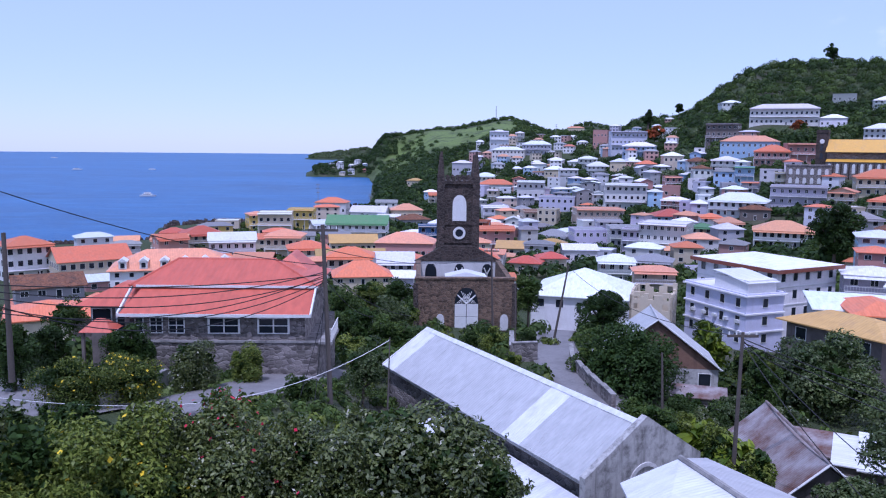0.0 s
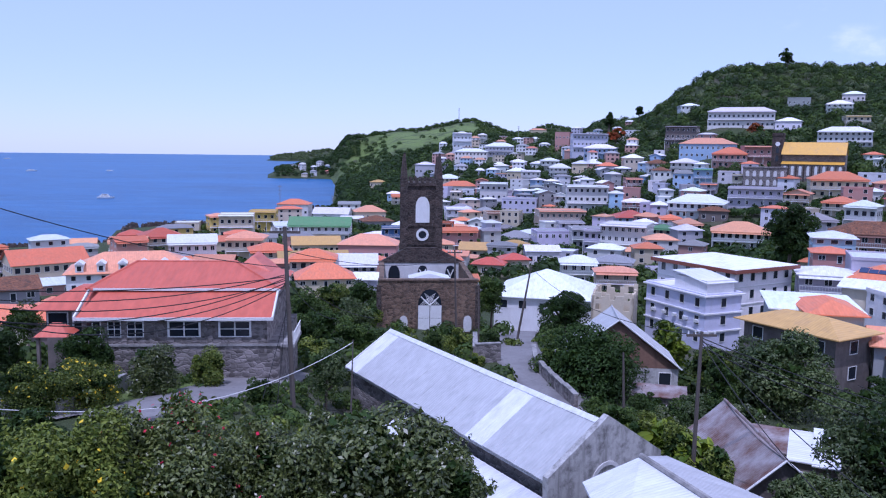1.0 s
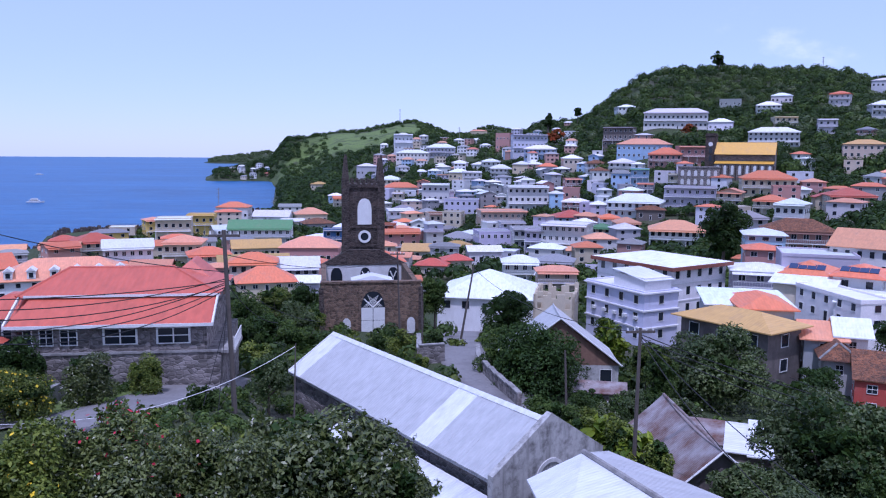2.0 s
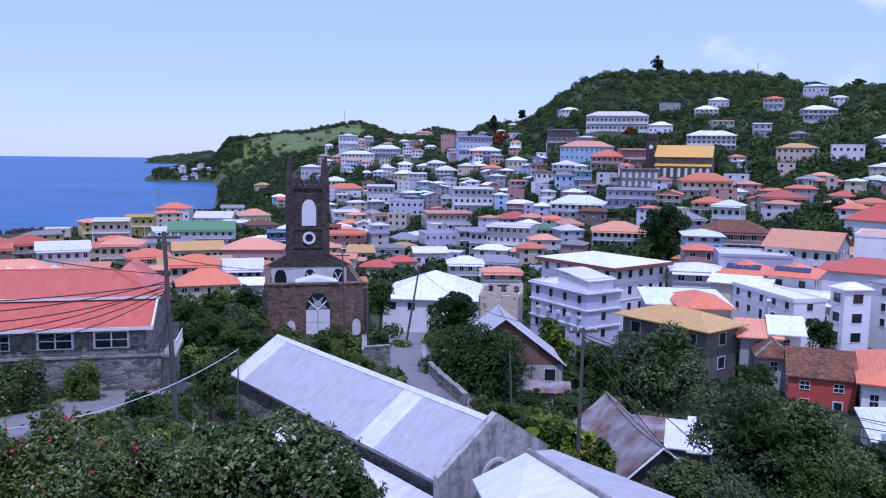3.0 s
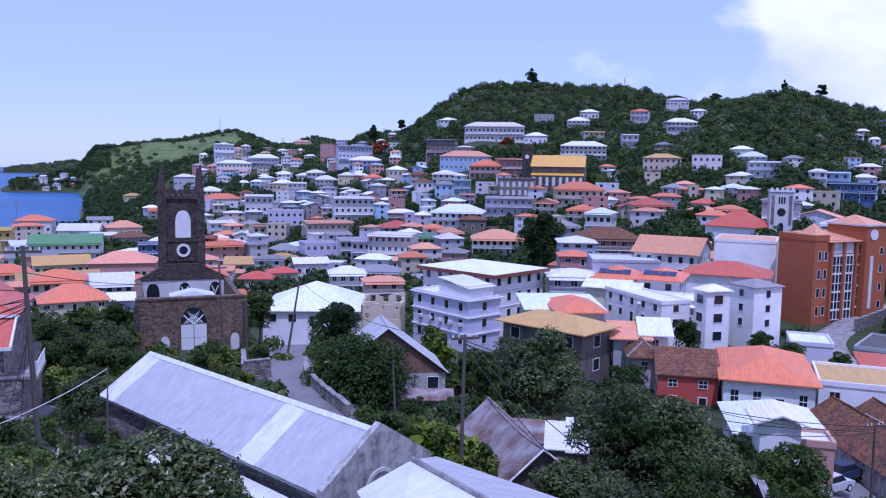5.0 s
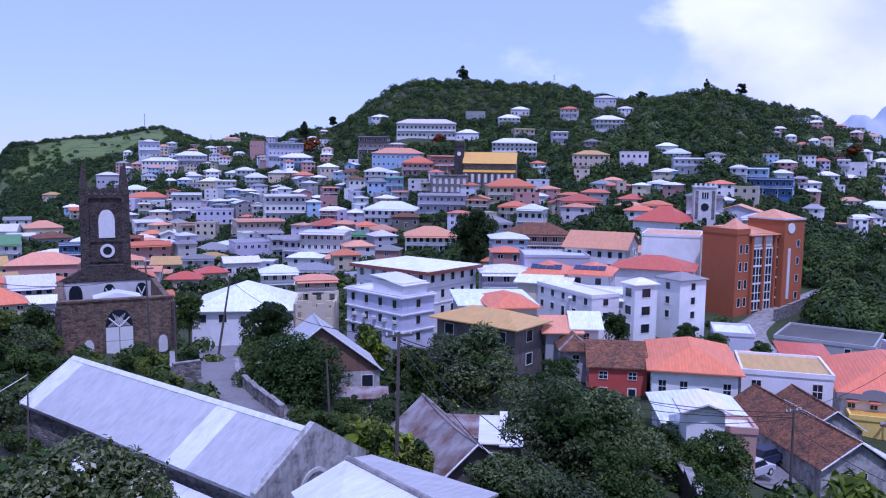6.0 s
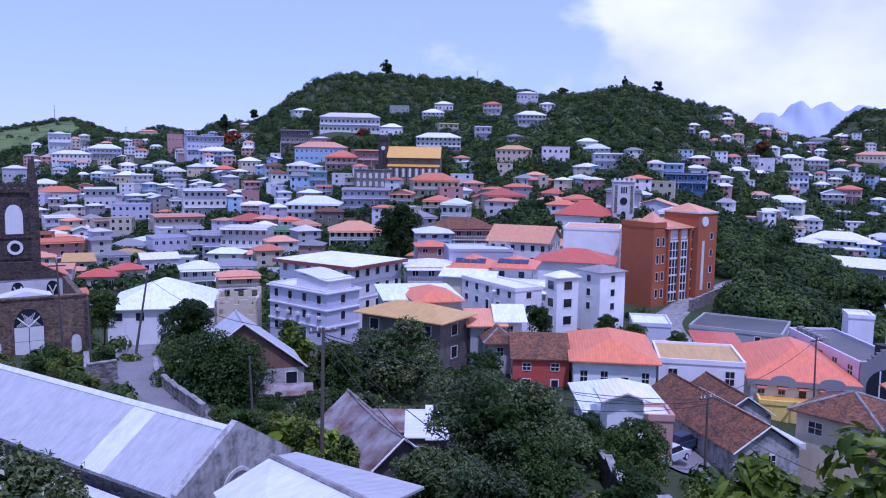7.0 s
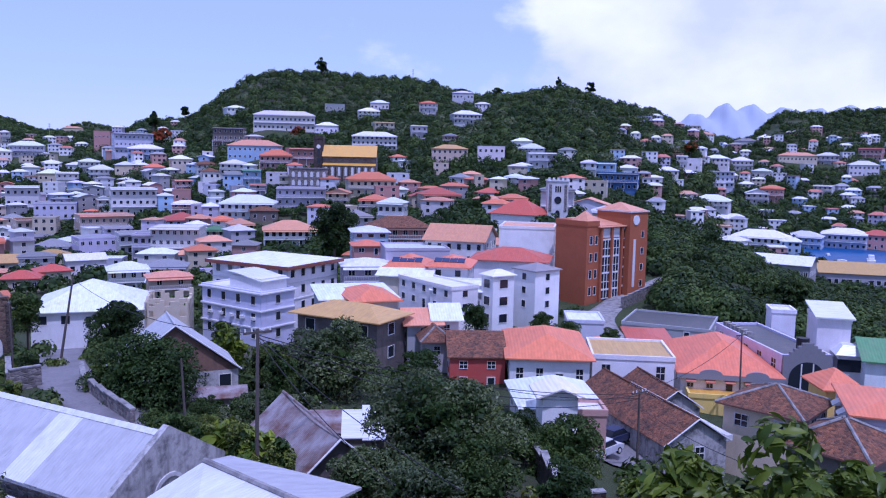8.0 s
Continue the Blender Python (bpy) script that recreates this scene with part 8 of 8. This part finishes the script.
planted("bush", "dense green bush beside the garden", (-11.70, 20.95, 37.42), (1.1, 0.9, 0.75), "leaf_mid", 5200, 0.15)
planted("bush", "dense green bush beside the garden", (-9.61, 19.79, 37.71), (1.0, 0.9, 0.6), "leaf_dark", 4600, 0.15)
for px_, sz in (((3.60, 2.16, 43.31), (0.55, 0.45, 0.33)), ((3.20, 2.37, 43.33), (0.32, 0.3, 0.24)), ((3.81, 1.79, 43.44), (0.45, 0.4, 0.28)), ((4.08, 2.15, 43.27), (0.4, 0.4, 0.26)), ((3.71, 2.52, 43.23), (0.3, 0.3, 0.26))):
    planted("bush", "glossy broad-leaved shrub with long green leaves", px_, sz, "leaf_gloss", 1000, 0.115, 12)


# shrubs between the old huts
for k, (x_, y_, r_) in enumerate(((19.0, 55.0, 1.6), (21.5, 57.0, 1.7), (17.5, 53.0, 1.5), (23.5, 58.5, 1.8), (21.0, 52.5, 1.4), (24.6, 55.2, 1.7), (18.4, 58.2, 1.3))):
    planted("bush", "leafy green shrub between the old huts", (x_, y_, float(ground_z(x_, y_)) + 0.8), (r_, r_, r_ * 0.7), ("leaf_mid", "leaf_light", "leaf_olive")[k % 3], 2600, 0.24, 12)


# ---- woods on the hills ----
def woods(name, label, spots, rng, leaf, blades=66):
    """Many tree crowns as one body of leaf clumps."""
    cs, ns, sz = [], [], []
    for x, y, z, r in spots:
        d = rng.normal(size=(blades, 3))
        d /= np.linalg.norm(d, axis=1, keepdims=True)
        d[:, 2] = np.abs(d[:, 2]) - 0.25
        lump = 1 + 0.22 * np.sin(d[:, 0] * 4 + x) * np.cos(d[:, 1] * 5 + y)
        cs.append(np.array([x, y, z + r * 0.55]) + d * r * lump[:, None] * rng.uniform(0.7, 1.0, (blades, 1)))
        ns.append(d * 1.0 + rng.normal(size=(blades, 3)) * 0.16 + np.array([0, 0, 0.15]))
        sz.append(np.full(blades, r * 3.6 / math.sqrt(blades)))
    c, n, s = np.concatenate(cs), np.concatenate(ns), np.concatenate(sz)
    n /= np.linalg.norm(n, axis=1, keepdims=True)
    ob = new(name, blades_mesh(name, c, n, s, M[leaf], rng, 0.8, 0.12))
    return tagged(ob, label, "woods", kind="stuff")


def scatter(rng, n, az0, az1, d0, d1, size, clear=1.0, keep=None, apart=0.0):
    a = np.radians(rng.uniform(az0, az1, n))
    d = np.sqrt(rng.uniform(d0 ** 2, d1 ** 2, n))
    x, y = np.sin(a) * d, np.cos(a) * d
    z = ground_z(x, y)
    taken = np.array(TAKEN)
    steps = np.linspace(0.55, 0.98, 36)[:, None]
    crest = ((ground_z(x * steps, y * steps) - EYE) / (d * steps)).max(0)
    seen = (z + size[1] * 2.2 - EYE) / d > crest
    out = []
    for i in range(n):
        if not seen[i] or z[i] < 2.2 or (keep and not keep(x[i], y[i], d[i], math.degrees(a[i]))):
            continue
        r = rng.uniform(*size)
        gap = np.hypot(taken[:, 0] - x[i], taken[:, 1] - y[i]) - taken[:, 2]
        # stand clear of houses, and of the line of sight just below them
        q = np.hypot(taken[:, 0] - x[i] * 1.02, taken[:, 1] - y[i] * 1.02) - taken[:, 2]
        if min(gap.min(), q.min()) < r * clear:
            continue
        if apart and out:
            o = np.array(out)
            if (np.hypot(o[:, 0] - x[i], o[:, 1] - y[i]) < (o[:, 3] + r) * apart).any():
                continue
        out.append((x[i], y[i], float(z[i]), r))
    return out


# ---- more houses, filling the town between those above ----
FAR_MATS = [surface("far_paint", c, None, 0.75, 4, 0.3, 0.3, 0.1) for c in ((0.77, 0.76, 0.77), (0.62, 0.54, 0.43), (0.52, 0.5, 0.6), (0.4, 0.52, 0.66), (0.52, 0.31, 0.27))]
FAR_MATS += [ribbed("far_roof", c, (0.3, 0.24, 0.2), 0.3, 0.4, 0.5) for c in ((0.72, 0.72, 0.74), (0.3, 0.3, 0.32), (0.5, 0.16, 0.1), (0.55, 0.28, 0.17))] + [M["glass"]]


def far_house(k, m, w, d, h, storeys, wall, roof, flat):
    """A house too far off to take apart: walls, roof with eaves, window panes, joined to the rest."""
    place = lambda pts: [tuple(m @ Vector(p)) for p in pts]
    ring = [(-w / 2, -d / 2), (w / 2, -d / 2), (w / 2, d / 2), (-w / 2, d / 2)]
    k.solid(place([(*p, -5) for p in ring]), place([(*p, h) for p in ring]), wall)
    grow = lambda f: [(x * (1 + f / w), y * (1 + f / d)) for x, y in ring]
    r = w * 0.22
    if flat:
        k.solid(place([(*p, h) for p in grow(0.6)]), place([(*p, h + 0.4) for p in grow(0.6)]), roof)
    else:
        k.solid(place([(*p, h) for p in grow(1.0)]), place([(-r, -0.1, h + d * 0.22), (r, -0.1, h + d * 0.22), (r, 0.1, h + d * 0.22), (-r, 0.1, h + d * 0.22)]), roof)
    n = max(2, int(w / 2.7))
    for s in range(storeys):
        for i in range(n):
            u, z = (i + 0.5) * w / n - w / 2, (s + 0.35) * h / storeys
            wd = dice.choice((0.45, 0.55, 0.8))
            k.solid(place([(u - wd, -d / 2 - 0.06, z), (u + wd, -d / 2 - 0.06, z), (u + wd, -d / 2 + 0.02, z), (u - wd, -d / 2 + 0.02, z)]), place([(u - wd, -d / 2 - 0.06, z + 1.25), (u + wd, -d / 2 - 0.06, z + 1.25), (u + wd, -d / 2 + 0.02, z + 1.25), (u - wd, -d / 2 + 0.02, z + 1.25)]), 9)


def fill(n, az0, az1, d0, d1, roofs, walls, where, size=(7, 12), tries=9, kinds="hhhf", low=2.5, high=999, joined=None, lean=False):
    made = 0
    for _ in range(n * tries):
        a, d = radians(dice.uniform(az0, az1)), math.sqrt(dice.uniform(d0 ** 2, d1 ** 2))
        x, y = math.sin(a) * d, math.cos(a) * d
        z = float(ground_z(x, y))
        w, dd = dice.uniform(*size), dice.uniform(6, 9)
        r = max(w, dd) * 0.5
        if not low < z < high or any(math.hypot(x - p, y - q) < r + s * 0.85 for p, q, s in TAKEN):
            continue
        st = dice.choice((1, 2, 2, 2, 3)) if d > 250 else dice.choice((1, 1, 2))
        j = dice.uniform(-30, 30) if joined or lean else dice.uniform(-16, 16)
        if joined is not None:
            TAKEN.append((x, y, r))
            far_house(joined, pose(x, y, z, 0, 0, -math.degrees(a) + j), w, dd, st * 2.7, st, dice.choice((0, 0, 0, 0, 1, 2, 3, 4)), 5 + dice.choice((0, 0, 0, 1, 0, 1, 2, 0, 3)), dice.random() < 0.3)
        else:
            house(x, y, z, w, dd, st * 2.7, -math.degrees(a) + j, dice.choice(kinds) + dice.choice(roofs) + dice.choice(walls), st, gap=3.4 if lean else 3.6, sides=(0,) if lean else (0, 3 if j > 0 else 1), where=where, porch=False if lean or dice.random() < 0.4 else None)
        made += 1
        if made >= n:
            break


fill(14, 16, 42, 300, 430, "wwosgb", "WWCPLG", "on the hillside")
fill(14, 20, 46, 200, 300, "wsosg", "WWCLP", "in the town")
fill(26, -24, 4, 190, 330, "sssowog", "WWCPL", "in the town", size=(9, 16), kinds="hhg", high=14)
fill(14, -16, 0, 330, 560, "swowg", "WWCY", "by the water", size=(9, 15), kinds="hhgf", high=8)
fill(14, 2, 20, 200, 300, "wswgo", "WWCL", "in the town", size=(9, 14))
fill(80, 1, 21, 300, 540, "wwwgwsow", "WWWCLBPG", "climbing the hillside", size=(6, 11), kinds="hhhfe", lean=True)
fill(16, 20, 44, 300, 480, "wwwgwsow", "WWWCLP", "on the hillside", size=(6, 10), lean=True)
far_slope = Mesh()
fill(60, 2, 16, 540, 800, "", "", "", size=(6, 10), joined=far_slope)
fill(150, 46, 68, 380, 840, "", "", "", size=(6, 11), high=78, joined=far_slope)
fill(10, -8.4, -3, 1215, 1290, "", "", "", size=(7, 12), high=20, joined=far_slope)
tagged(new("far_houses", far_slope.data("far_houses", *FAR_MATS)), "crowd of small pale houses high on the far hillsides", "houses", kind="stuff")

rng = np.random.RandomState(11)
open_field = lambda x, y: math.hypot(x - 178, y - 560) < 30
hill = scatter(rng, 8000, 13, 53.5, 440, 900, (2.6, 6.8), 0.2, lambda x, y, d, a: not open_field(x, y), 0.62)
woods("hill_woods", "dense green woods covering the hill", hill[0::2], rng, "leaf_mid", 260)
woods("hill_woods", "darker green trees among the hill woods", hill[1::4] + hill[3::8], rng, "leaf_dark", 260)
woods("hill_woods", "patches of pale green trees on the hill", hill[7::8], rng, "leaf_light", 260)
side = scatter(rng, 7000, 48, 72, 400, 1050, (2.4, 6.4), 0.1, None, 0.6)
woods("hill_woods", "green woods on the eastern hillside", side[0::2], rng, "leaf_mid", 150)
woods("hill_woods", "dark trees between the eastern houses", side[1::2], rng, "leaf_dark", 150)
ridge = scatter(rng, 2600, -4.6, 13, 620, 1560, (2.6, 6.0), 0.25, lambda x, y, d, a: not (-1.5 < a < 5 and 980 < d < 1330) or rng.rand() < 0.06, 0.6)
woods("ridge_woods", "green woods along the far ridge", ridge[0::2], rng, "leaf_mid", 120)
woods("ridge_woods", "dark trees along the far ridge", ridge[1::2], rng, "leaf_dark", 120)
cape = scatter(rng, 900, -9.2, -3.4, 1190, 1480, (3.0, 6.0), 0.2) + scatter(rng, 700, -4.7, -0.6, 600, 900, (3.0, 6.0), 0.2)
woods("cape_woods", "green woods on the headland by the sea", cape, rng, "leaf_dark", 110)
far = scatter(rng, 900, -9.5, -3.5, 2780, 3250, (5, 8), 0.2)
# pale leaf colour stands in for the haze over this headland
woods("far_woods", "green woods on the far headland", far, rng, "leaf_light", 60)
town = scatter(rng, 6500, -6, 66, 230, 640, (1.6, 4.0), -0.15)
woods("town_trees", "dark trees and shrubs between the houses", town, rng, "leaf_dark", 80)
town = scatter(rng, 4500, -20, 66, 170, 620, (1.2, 3.2), 0.0)
woods("town_bushes", "bushes and small trees between the houses", town, rng, "leaf_mid", 60)
slope = scatter(rng, 2000, -40, 75, 60, 200, (0.7, 1.8), 0.6)
woods("slope_scrub", "low green scrub on the slopes below the viewpoint", slope, rng, "leaf_mid", 110)
bank = scatter(rng, 2600, -42, 30, 12, 60, (0.25, 0.6), 0.6)
woods("bank_scrub", "low tangled green scrub on the bank", bank, rng, "leaf_mid", 90)
bank = scatter(rng, 1500, -42, 75, 14, 100, (0.3, 0.8), 0.7)
woods("bank_scrub", "dry yellow green weeds on the bank", bank, rng, "leaf_yellow", 60)
knoll = scatter(rng, 2000, 49, 72, 145, 310, (1.4, 3.6), 0.1)
woods("knoll_woods", "green bushes on the knoll by the harbour", knoll, rng, "leaf_mid", 300)
knoll = scatter(rng, 900, 49, 72, 145, 310, (1.6, 3.8), 0.1)
woods("knoll_woods", "dark trees on the knoll by the harbour", knoll, rng, "leaf_dark", 300)
